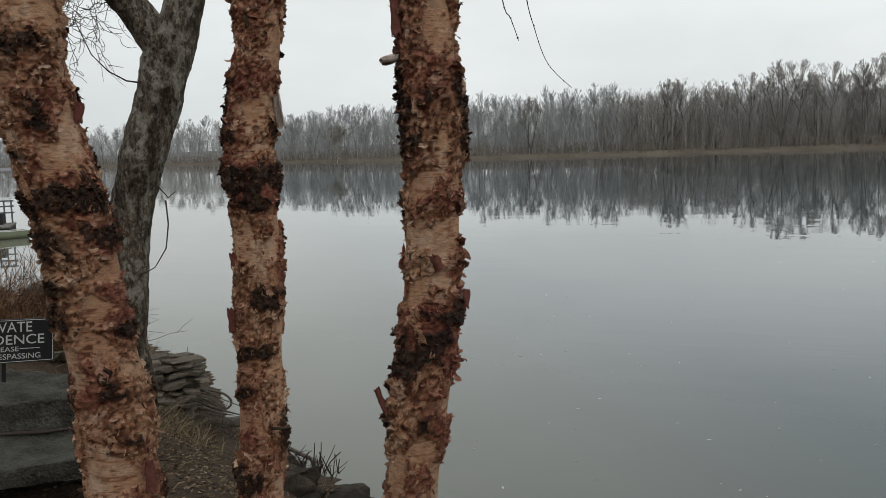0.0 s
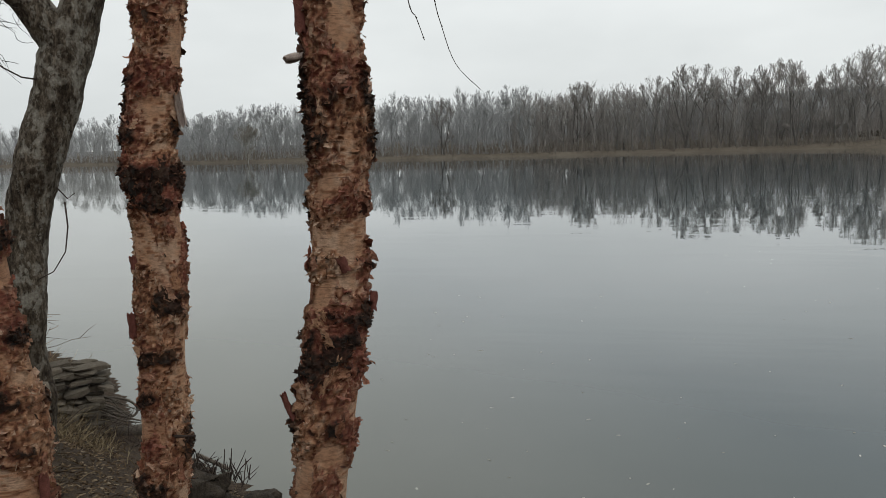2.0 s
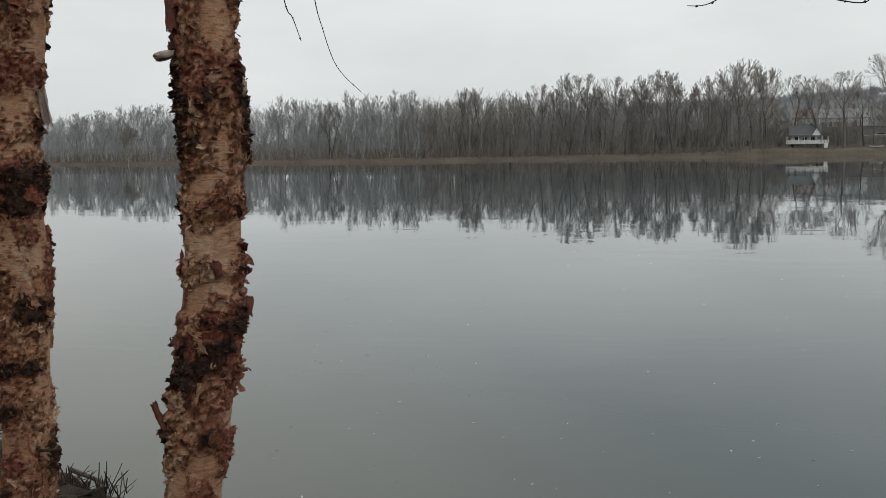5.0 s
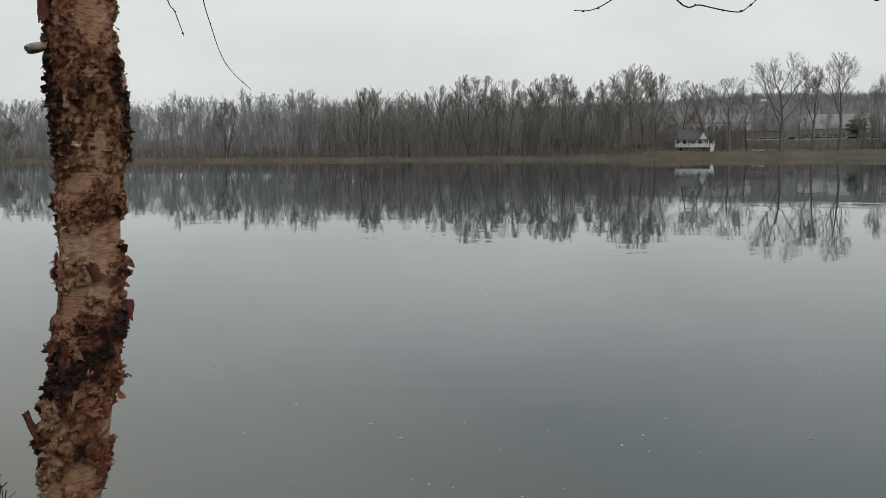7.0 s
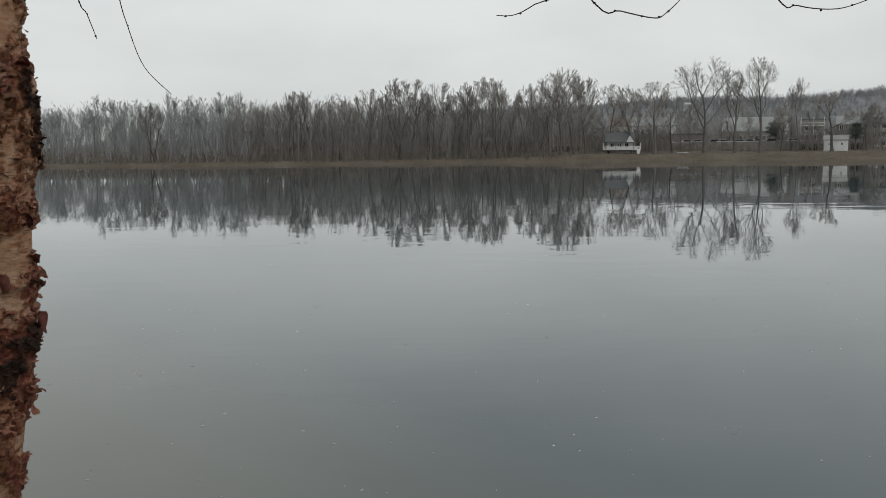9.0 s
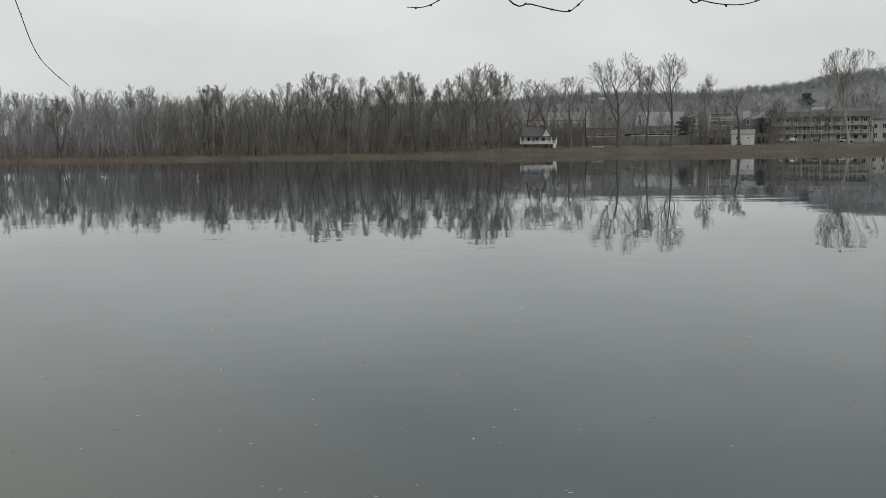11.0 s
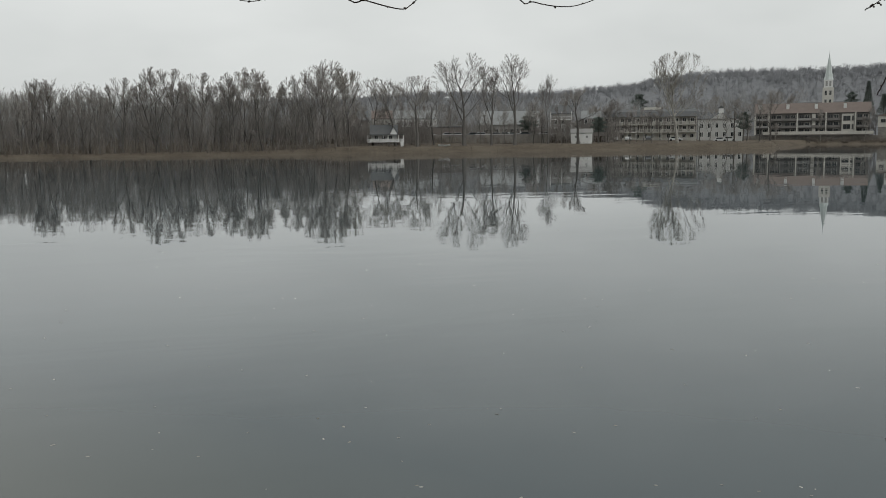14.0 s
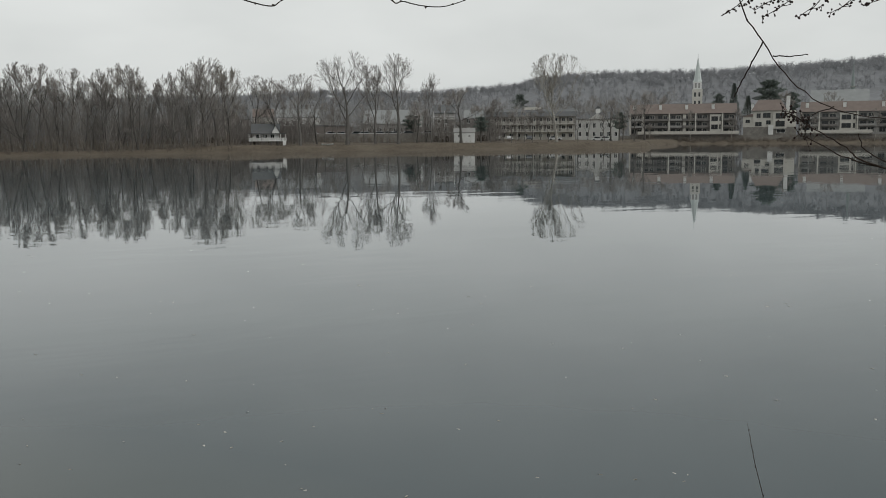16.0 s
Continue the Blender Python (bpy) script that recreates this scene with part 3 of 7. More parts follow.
# single trees with shapes of their own, on the open bank and in front of the town
for azm, dist, tall, spr, limbs, first, thick, wide, lab in [
        (20.3, 243, 24.0, 1.55, 17, 0.22, 0.44, 1.3, "tall leafless tree with a broad fan-shaped crown"),
        (22.0, 246, 21.5, 0.75, 15, 0.2, 0.33, 1.2, "tall slender leafless tree beside a broader one"),
        (23.45, 249, 24.0, 1.5, 15, 0.30, 0.38, 1.3, "tall leafless tree with wide ascending limbs"),
        (25.5, 262, 20.0, 0.6, 11, 0.45, 0.24, 0.8, "slim leafless tree with a small high crown"),
        (27.35, 254, 15.5, 2.0, 11, 0.35, 0.36, 1.25, "gnarled leafless tree with cut limbs beside a shed"),
        (11.7, 240, 22.0, 1.4, 16, 0.3, 0.40, 1.25, "large dark leafless tree rising over the woods"),
        (16.0, 241, 17.8, 1.8, 14, 0.25, 0.28, 1.25, "leafless tree behind the small riverside cabin"),
        (17.4, 238, 17.8, 1.9, 14, 0.25, 0.30, 1.25, "leafless tree beside the small riverside cabin"),
        (18.4, 246, 16.5, 1.4, 12, 0.2, 0.24, 1.0, "leafless tree on the open far bank"),
        (14.6, 244, 17.5, 1.6, 13, 0.2, 0.25, 1.25, "leafless tree behind the small riverside cabin"),
        (36.6, 300, 13.0, 1.15, 12, 0.3, 0.3, 1.0, "low wide leafless tree before a white building"),
        (38.6, 380, 20.0, 1.0, 14, 0.25, 0.35, 1.2, "leafless tree behind the riverside townhouses"),
        (40.2, 470, 24.0, 1.0, 14, 0.25, 0.40, 1.2, "leafless tree on the slope behind the town"),
        (30.5, 262, 9.0, 0.9, 10, 0.25, 0.16, 1.0, "small leafless tree in front of the long balconied building"),
        (31.8, 266, 9.5, 0.8, 10, 0.25, 0.15, 1.0, "small leafless tree in front of the long balconied building"),
        (29.2, 264, 10.5, 0.9, 11, 0.2, 0.2, 1.1, "small leafless tree beside the white shed"),
        (24.3, 285, 11.0, 1.0, 11, 0.2, 0.2, 1.1, "leafless tree in front of a pale-roofed building")]:
    w, f = bare_tree_shapes(int(azm * 100), tall, spr, limbs, first, thick, twig_r=0.020, fine_kids=(4, 3, 2))
    t = bare_tree("bare_tree", lab, w, f, FAR_BARK, FAR_TWIG, WOODS)
    p = at_az(azm, dist)
    t.matrix_basis = Matrix.LocRotScale((p.x, p.y, h_at(p.x, p.y)), Euler((0, 0, azm)), Vector((wide, wide, 1)))

for azm, dist, tall, thick in [(33.3, 276, 26.0, 0.45), (12.9, 252, 20.5, 0.30), (-25.3, 272, 11.5, 0.14)]:
    w, f = bare_tree_shapes(938 + int(azm), tall, 2.5, 27, 0.24, thick, twig_r=0.030, fine_kids=(4, 3, 1))
    t = bare_tree("sycamore_tree", "pale-barked leafless sycamore standing out against darker woods", w, f, PALE_BARK, PALE_TWIG, "pale sycamores")
    p = at_az(azm, dist)
    t.matrix_basis = pose(p.x, p.y, h_at(p.x, p.y), 0, 0, azm * 7)


# the mass of the woods behind the first trees
def thicket(name, label, count, az_range, depth, tall, seed, material, blades, radius, lean=0.08):
    rng_ = random.Random(seed)
    sh = Shape()
    for _ in range(count):
        a = rng_.uniform(*az_range)
        d = 225.0
        for _ in range(8):
            d = far_shore(math.sin(radians(a)) * d) / math.cos(radians(a))
        d += rng_.uniform(*depth)
        x, y = math.sin(radians(a)) * d, math.cos(radians(a)) * d
        z = h_at(x, y) - 0.1
        hh = rng_.uniform(*tall)
        top, up = wander(rng_, Vector((x, y, z)), Vector((rng_.gauss(0, lean), rng_.gauss(0, lean), 1)).normalized(), hh, 3, 0.07, 0.05)
        sh.tube(top, [radius * 1.5, radius * 1.3, radius, radius * 0.4], 3)
        for _ in range(blades):
            p, e = along(top, rng_.uniform(0.12, 1))
            t2, _ = wander(rng_, p, tilt(rng_, e, rng_.uniform(0.35, 1.0)), hh * rng_.uniform(0.16, 0.36), 1, 0.1, 0.15)
            sh.spike(t2[0], t2[1], radius)
            for _ in range(2):
                q, e2 = along(t2, rng_.uniform(0.25, 0.9))
                sh.spike(q, q + tilt(rng_, e2, rng_.uniform(0.3, 0.8)) * hh * rng_.uniform(0.05, 0.12), radius * 0.7)
    me = sh.mesh(name, material)
    ob = new(name, me)
    return tagged(ob, label, "woods", kind="stuff")


thicket("far_woods", "dense mass of leafless saplings and trees filling the far bank", 760, (-9, 13.2), (8, 38), (6, 13.5), 21, FAR_TWIG, 22, 0.032, 0.14)
thicket("far_woods", "dense mass of leafless upstream trees, paled in colour for haze", 640, (-46, -7), (8, 38), (5, 12.5), 27, HAZED_TWIG, 22, 0.038, 0.14)
thicket("far_woods", "deep leafless woods behind the bank trees", 1150, (-46, 11.0), (26, 80), (8, 13.0), 25, HAZED_TWIG, 20, 0.085, 0.16)
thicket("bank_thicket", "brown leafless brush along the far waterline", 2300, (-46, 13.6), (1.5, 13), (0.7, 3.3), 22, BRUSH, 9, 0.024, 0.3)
thicket("town_woods", "grey leafless woods rising behind the town", 1000, (12, 36), (110, 190), (9, 15.5), 33, HAZED_TWIG, 18, 0.05, 0.14)
thicket("town_woods", "reddish-grey leafless woods behind the townhouses", 420, (35, 55), (150, 215), (14, 21), 34, HAZED_TWIG, 20, 0.06, 0.14)
thicket("town_thicket", "leafless brush and saplings between town and river", 380, (13, 18.3), (12, 62), (2.0, 8.0), 23, FAR_TWIG, 22, 0.028, 0.16)
thicket("town_thicket", "leafless saplings behind the parked cars", 330, (18.3, 25.6), (66, 84), (2.5, 8.0), 29, FAR_TWIG, 22, 0.028, 0.16)
thicket("town_thicket", "leafless brush and saplings beside the white shed", 300, (25.4, 30), (20, 62), (2.0, 7.5), 30, FAR_TWIG, 22, 0.028, 0.16)
thicket("street_brush", "brown leafless brush on the slope below the street", 800, (13.0, 27.5), (26, 54), (0.8, 2.3), 26, BRUSH, 10, 0.022, 0.3)
thicket("shore_weeds", "low dry reddish weeds on the open far bank", 1700, (13, 40), (0.6, 10), (0.2, 0.7), 24, BRUSH, 4, 0.020, 0.4)

# woods on the hill
hsh, rng2 = Shape(), random.Random(31)
for n_tree in range(4700):
    crest = n_tree >= 3700
    a, d = rng2.uniform(-5, 53), rng2.uniform(650, 760) if crest else 450 + 310 * rng2.random() ** 0.7
    x, y = math.sin(radians(a)) * d, math.cos(radians(a)) * d
    z = float(hill_height(np.array([x]), np.array([y]))[0])
    hh, wide = rng2.uniform(4.5, 8.5), rng2.uniform(0.42, 0.66)
    hsh.spike(Vector((x, y, z - 0.3)), Vector((x, y, z + hh * 0.75)), 0.16)
    for b in range(44 if crest else 20):
        w, u = rng2.uniform(0, 6.283), rng2.uniform(-0.7, 1.0)
        rim = math.sqrt(max(0.0, 1 - u * u)) * hh * wide * rng2.uniform(0.7, 1.05)
        q = Vector((x + math.cos(w) * rim, y + math.sin(w) * rim, z + hh * (0.5 + 0.47 * u)))
        root = Vector((x, y, z + hh * rng2.uniform(0.15, 0.45 + 0.2 * u)))
        hsh.spike(root, q, 0.10)
        m_ = root.lerp(q, rng2.uniform(0.45, 0.75))
        hsh.spike(m_, m_ + tilt(rng2, (q - root).normalized(), 0.5) * hh * 0.2, 0.07)
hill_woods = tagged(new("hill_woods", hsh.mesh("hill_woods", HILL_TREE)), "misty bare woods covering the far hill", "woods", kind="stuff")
for k, m in first_m.items():
    protos[k][0].matrix_basis = m
# ---------------------------------------------------------------- the town across the river


def span(az0, az1, dist):
    """Centre bearing and width of what fills a bearing range at a distance."""
    return (az0 + az1) / 2, 2 * dist * math.tan(radians(az1 - az0) / 2)


def box_shape(a, b):
    s = Shape()
    s.box(a, b)
    return s


def window(parent, x, y, z, w, h, frame_mat=None, label=""):
    """A framed window whose outer face is at y, facing -y."""
    fr = Shape()
    t = 0.12
    for a, b in (((x - w / 2, y - 0.1, z), (x - w / 2 + t, y + 0.06, z + h)), ((x + w / 2 - t, y - 0.1, z), (x + w / 2, y + 0.06, z + h)),
                 ((x - w / 2 + t, y - 0.1, z), (x + w / 2 - t, y + 0.06, z + t)), ((x - w / 2 + t, y - 0.1, z + h - t), (x + w / 2 - t, y + 0.06, z + h)),
                 ((x - 0.04, y - 0.09, z + t), (x + 0.04, y + 0.05, z + h - t))):
        fr.box(a, b)
    win = part("window", fr, frame_mat or WHITE, parent, label)
    part("pane", box_shape((x - w / 2 + t, y - 0.04, z + t), (x + w / 2 - t, y - 0.02, z + h - t)), PANE, win)
    return win


def gable_roof(parent, x0, x1, y0, y1, z, rise, material, over=0.4, along_x=True, thick=0.22):
    s = Shape()
    if along_x:
        ym = (y0 + y1) / 2
        for a, b in ((y0 - over, ym), (y1 + over, ym)):
            s.prism([(a, z - 0.1), (b, z + rise), (b, z + rise + thick), (a, z - 0.1 + thick)], x0 - over, x1 + over, Matrix(((0, 1, 0, 0), (1, 0, 0, 0), (0, 0, 1, 0), (0, 0, 0, 1))))
    else:
        xm = (x0 + x1) / 2
        for a, b in ((x0 - over, xm), (x1 + over, xm)):
            s.prism([(a, z - 0.1), (b, z + rise), (b, z + rise + thick), (a, z - 0.1 + thick)], y0 - over, y1 + over)
    return part("roof", s, material, parent)


def house_body(parent, x0, x1, y0, y1, z0, z1, rise, material, along_x=True):
    """Walls with their gable ends."""
    s = Shape()
    if along_x:
        ym = (y0 + y1) / 2
        s.prism([(y0, z0), (y1, z0), (y1, z1), (ym, z1 + rise), (y0, z1)], x0, x1, Matrix(((0, 1, 0, 0), (1, 0, 0, 0), (0, 0, 1, 0), (0, 0, 0, 1))))
    else:
        xm = (x0 + x1) / 2
        s.prism([(x0, z0), (x1, z0), (x1, z1), (xm, z1 + rise), (x0, z1)], y0, y1)
    return part("wall", s, material, parent)


def chimney(parent, x, y, z0, z1, mat=CREAM, w=0.9):
    c = part("chimney", box_shape((x - w / 2, y - w / 2, z0), (x + w / 2, y + w / 2, z1)), mat, parent)
    part("chimney_cap", box_shape((x - w / 2 - 0.1, y - w / 2 - 0.1, z1), (x + w / 2 + 0.1, y + w / 2 + 0.1, z1 + 0.18)), STONEWALL, c)


def stand(name, label, category, az0, az1, dist, group="", base=None, turn=0.0):
    mid, w = span(az0, az1, dist)
    p = at_az(mid, dist)
    z = h_at(p.x, p.y) if base is None else base
    return thing(name, label, category, group, "", (p.x, p.y, z), -mid + turn), w, z


GREYWHITE = plain("weathered_white_clapboard", (0.52, 0.52, 0.50), 0.7, scale=0.4)
# raised street behind the open bank
mid, w = span(6, 28.5, 292)
p = at_az(mid, 292)
street = part("road_terrace", box_shape((-w / 2, -14, -3), (w / 2, 40, 1.0)), plain("dark_earth_bank", (0.075, 0.064, 0.052), 0.95, 0.1, dirt=0.6, scale=0.5))
street.matrix_basis = pose(p.x, p.y, 1.2, 0, 0, -mid)
tagged(street, "raised street terrace behind the far bank", "street", kind="structure")

mid, w = span(13.0, 25.6, 278)
p = at_az(mid, 278)
parapet = part("street_parapet", box_shape((-w / 2, -0.4, -1.0), (w / 2, 0.1, 1.75)), STONEWALL)
parapet.matrix_basis = pose(p.x, p.y, 1.2, 0, 0, -mid)
tagged(parapet, "low dark stone parapet along the raised street", "wall", kind="structure")

# cabin on stilts
cabin, w, z = stand("riverside_cabin", "small white cabin on stilts with a dark roof and porch", "cabin", 14.28, 16.53, 240)
h = w / 2
house_body(cabin, -h * 0.82, h * 0.62, 0.6, 5.4, 1.15, 3.0, 2.2, WHITE)
gable_roof(cabin, -h * 0.82, h * 0.62, 0.2, 5.6, 3.0, 2.3, SHINGLE, 0.3)
gab = Shape()
gab.prism([(h * 0.22, 3.0), (h * 0.66, 3.0), (h * 0.44, 4.9)], -0.3, 2.8)
dorm = part("dormer", gab, WHITE, cabin, "white front gable")
dr = Shape()
for a, b in ((h * 0.17, h * 0.44), (h * 0.71, h * 0.44)):
    dr.prism([(a, 2.85), (b, 4.95), (b, 5.12), (a, 3.02)], -0.5, 2.8)
part("dormer_roof", dr, SHINGLE, dorm)
part("porch_floor", box_shape((-h, -1.6, 1.0), (h, 5.6, 1.15)), WHITE, cabin)
part("porch_roof", box_shape((-h, -1.7, 2.85), (h, 0.9, 3.02)), SHINGLE, cabin)
for x in np.linspace(-h + 0.1, h - 0.1, 8):
    part("porch_post", box_shape((x - 0.08, -1.55, 1.15), (x + 0.08, -1.39, 2.85)), WHITE, cabin)
rl = Shape()
rl.box((-h, -1.6, 1.78), (h, -1.5, 1.88))
for x in np.arange(-h, h, 0.32):
    rl.box((x, -1.58, 1.15), (x + 0.2, -1.52, 1.78))
part("porch_railing", rl, WHITE, cabin, "white slatted porch railing")
for x in (-2.4, -0.6, 1.2):
    window(cabin, x, 0.58, 1.7, 1.1, 1.1)
for x in np.linspace(-h + 0.3, h - 0.3, 6):
    for y in (-1.3, 2.0, 5.2):
        part("stilt", box_shape((x - 0.1, y - 0.1, -0.4), (x + 0.1, y + 0.1, 1.0)), DARKWALL, cabin)
part("stair_wall", box_shape((h - 0.9, -1.75, -0.1), (h - 0.1, -1.62, 1.0)), WHITE, cabin)

# canoe pulled up on the bank
canoe, w, z = stand("canoe", "white canoe lying on the dry grass bank", "boat", 18.7, 19.4, 238)
cs = Shape()
for side in (-1, 1):
    pts = [Vector((x, side * 0.42 * (1 - (x / 1.5) ** 2), 0.32 + 0.16 * (x / 1.5) ** 2)) for x in np.linspace(-1.5, 1.5, 9)]
    cs.tube(pts, [0.05] * 9, 5)
rows = []
for x in np.linspace(-1.5, 1.5, 11):
    half = 0.45 * (1 - (x / 1.5) ** 2) + 0.01
    rows.append([(x, half * math.cos(a), 0.34 + 0.16 * (x / 1.5) ** 2 - 0.32 * math.sin(a)) for a in np.linspace(0, math.pi, 7)])
b0 = len(cs.v)
for r in rows:
    cs.v.extend(r)
for i in range(10):
    for k in range(6):
        cs.f.append((b0 + i * 7 + k, b0 + i * 7 + k + 1, b0 + (i + 1) * 7 + k + 1, b0 + (i + 1) * 7 + k))
part("hull", cs, CARPAINT, canoe, smooth=True)

# shed
shed, w, z = stand("garden_shed", "small white shed with a grey roof on the bank", "shed", 26.92, 28.22, 256)
h = w / 2
house_body(shed, -h, h, 0, 3.2, -0.2, 2.9, 1.0, WHITE)
gable_roof(shed, -h, h, 0, 3.2, 2.9, 1.0, GREYWALL, 0.15)
for x in (-1.5, 1.4):
    window(shed, x, -0.01, 1.5, 0.7, 0.8)
part("shed_door", box_shape((-0.3, -0.06, -0.1), (0.5, 0.02, 1.9)), WHITE, shed)

# long motel with two balconies
motel, w, z = stand("balconied_building", "long three-storey cream building with white balconies and flat dark roof", "apartment building", 28.85, 34.4, 322)
h = w / 2
# cream stucco, its base colour lightened for distance haze
MOTELWALL = plain("hazed_cream_stucco", (0.54, 0.525, 0.48), 0.85, dirt=0.35, scale=0.4)
part("wall", box_shape((-h, 0, -0.5), (h, 11, 8.0)), MOTELWALL, motel)
rf = Shape()
rf.prism([(-1.9, 7.9), (13, 7.9), (12, 10.0), (5.5, 10.6), (-0.6, 9.6)], -h - 0.6, h + 0.6, Matrix(((0, 1, 0, 0), (1, 0, 0, 0), (0, 0, 1, 0), (0, 0, 0, 1))))
part("roof", rf, SHINGLE, motel)
part("roof_vent", box_shape((-h * 0.12, 3, 10.3), (h * 0.25, 6, 11.2)), CREAM, motel)
for z1 in (2.55, 5.15):
    bal = part("balcony", box_shape((-h, -1.8, z1), (h, 0, z1 + 0.28)), MOTELWALL, motel)
    rs = Shape()
    rs.box((-h, -1.8, z1 + 1.0), (h, -1.72, z1 + 1.1))
    for x in np.arange(-h, h, 0.5):
        rs.box((x, -1.79, z1 + 0.28), (x + 0.12, -1.73, z1 + 1.0))
    part("railing", rs, MOTELWALL, bal)
for x in np.linspace(-h + 0.1, h - 0.1, 12):
    part("post", box_shape((x - 0.1, -1.75, -0.4), (x + 0.1, -1.55, 7.9)), MOTELWALL, motel)
for z1 in (0.2, 2.95, 5.55):
    for i, x in enumerate(np.linspace(-h + 1.4, h - 1.4, 12)):
        window(motel, x, -0.01, z1 + 0.5, 1.3, 1.4)
        if z1 > 0.3:
            part("room_door", box_shape((x + 0.95, -0.06, z1 - 0.1), (x + 1.75, 0.02, z1 + 2.0)), DARKWALL, motel)

# white building with a cupola
hall, w, z = stand("white_hall", "white clapboard hall with a low gable and small cupola", "building", 34.5, 37.1, 362)
h = w / 2
house_body(hall, -h, h, 0, 10, -0.5, 8.3, 2.6, GREYWHITE)
gable_roof(hall, -h, h, 0, 10, 8.3, 2.6, SHINGLE, 0.4)
gs = Shape()
gs.prism([(-3.6, 8.2), (3.2, 8.2), (-0.2, 10.6)], -0.6, 4)
part("front_gable", gs, GREYWHITE, hall)
cup = part("cupola", box_shape((-0.9, 3.5, 10.5), (0.9, 5.3, 12.3)), WHITE, hall)
cr = Shape()
cr.prism([(-1.2, 12.3), (1.2, 12.3), (0, 13.4)], 3.2, 5.6)
part("cupola_roof", cr, SHINGLE, cup)
for z1 in (1.5, 4.8):
    for x in np.linspace(-h + 1.3, h - 1.3, 6):
        window(hall, x, -0.01, z1, 1.2, 1.9)

# pale-roofed long building
mill, w, z = stand("long_warehouse", "long low building with a pale metal roof and dark walls", "building", 21.3, 24.92, 332, base=1.0)
h = w / 2
house_body(mill, -h, h, 0, 14, -1, 5.6, 4.8, GREYWALL)
gable_roof(mill, -h, h, 0, 14, 5.6, 4.9, TINROOF, 0.5)
for x in np.linspace(-h + 2, h - 2, 10):
    window(mill, x, -0.01, 2.4, 1.5, 1.8)
part("end_wall", box_shape((h - 2.6, -0.8, 4.5), (h, -0.02, 9.6)), WHITE, mill)

# houses behind the woods
row = [(16.0, 18.6, 322, 6.6, 3.0, WHITE, TINROOF, "white house with a pale roof behind bare trees"),
       (12.0, 14.3, 325, 6.2, 3.4, BRICK, SHINGLE, "dull red brick house behind bare trees"),
       (14.6, 15.8, 330, 7.0, 2.8, CREAM, BROWNROOF, "cream house with a brown roof behind bare trees"),
       (9.0, 10.7, 330, 5.6, 2.6, WHITE, SHINGLE, "white house half hidden by leafless woods"),
       (6.3, 7.6, 335, 5.2, 2.4, CREAM, SHINGLE, "cream house half hidden by leafless woods"),
       (25.75, 26.95, 296, 7.2, 2.6, GREYWALL, SHINGLE, "narrow grey house with stacked white porches"),
       (27.6, 28.7, 300, 5.6, 2.4, DARKWALL, TINROOF, "dark house with a pale roof behind the shed")]
for a0, a1, dist, wall_h, rise, wm, rm, lab in row:
    ob, w, z = stand("house", lab, "house", a0, a1, dist, base=2.2 if dist > 290 else None)
    h = w / 2
    house_body(ob, -h, h, 0, 8, -1.5, wall_h, rise, wm)
    gable_roof(ob, -h, h, 0, 8, wall_h, rise, rm, 0.35)
    for z1 in (1.0, 3.9):
        for x in np.arange(-h + 1.2, h - 0.9, 2.3):
            window(ob, x, -0.01, z1, 1.1, 1.6)
    chimney(ob, h * 0.4, 4, wall_h, wall_h + rise + 1.3, BRICK, 0.8)
    if dist == 325:
        g = Shape()
        g.prism([(-0.5, wall_h - 0.2), (4.0, wall_h - 0.2), (1.75, wall_h + 2.9)], -0.7, 4)
        part("front_gable", g, BRICK, ob)
    if dist == 296:
        for z1 in (0.0, 2.7, 5.2):
            deck = part("porch", box_shape((-h - 0.6, -1.8, z1), (h + 0.1, 0, z1 + 0.2)), WHITE, ob)
            for x in (-h - 0.4, 0, h - 0.1):
                part("porch_post", box_shape((x - 0.1, -1.7, z1 + 0.2), (x + 0.1, -1.5, z1 + 2.6)), WHITE, deck)
            part("porch_rail", box_shape((-h - 0.6, -1.8, z1 + 0.9), (h + 0.1, -1.72, z1 + 1.05)), WHITE, deck)

# long dull embankment wall behind the woods
mid, w = span(5.5, 20.3, 288)
p = at_az(mid, 288)
emb = part("embankment_wall", box_shape((-w / 2, 0, -1), (w / 2, 1.2, 4.4)), BRICK)
emb.matrix_basis = pose(p.x, p.y, 1.0, 0, 0, -mid)
tagged(emb, "long dull brick wall behind the bare woods", "wall", kind="structure")
part("coping", box_shape((-w / 2, -0.25, 4.4), (w / 2, 1.4, 4.65)), SHINGLE, emb)


def car(paint, label):
    c = thing("parked_car", label, "car", "cars parked along the far street")
    body = Shape()
    body.prism([(-2.15, 0.35), (2.15, 0.35), (2.2, 0.8), (1.35, 0.92), (0.75, 1.42), (-1.1, 1.45), (-1.75, 0.95), (-2.2, 0.85)], -0.85, 0.85)
    b = part("body", body, paint, c)
    glass = Shape()
    glass.prism([(-1.55, 0.96), (1.2, 0.95), (0.72, 1.36), (-1.05, 1.38)], -0.87, 0.87)
    part("side_window", glass, PANE, b)
    for x in (-1.35, 1.35):
        for y in (-0.86, 0.70):
            s = Shape()
            s.tube([Vector((x, y, 0.33)), Vector((x, y + 0.16, 0.33))], [0.33, 0.33], 12, True)
            part("wheel", s, RUBBER, c)
    return c


white_car, grey_car = car(CARPAINT, "white car parked on the street across the river"), car(DARKCAR, "dark grey car parked on the street across the river")
first = {True: white_car, False: grey_car}
taken = set()
rng3 = random.Random(5)
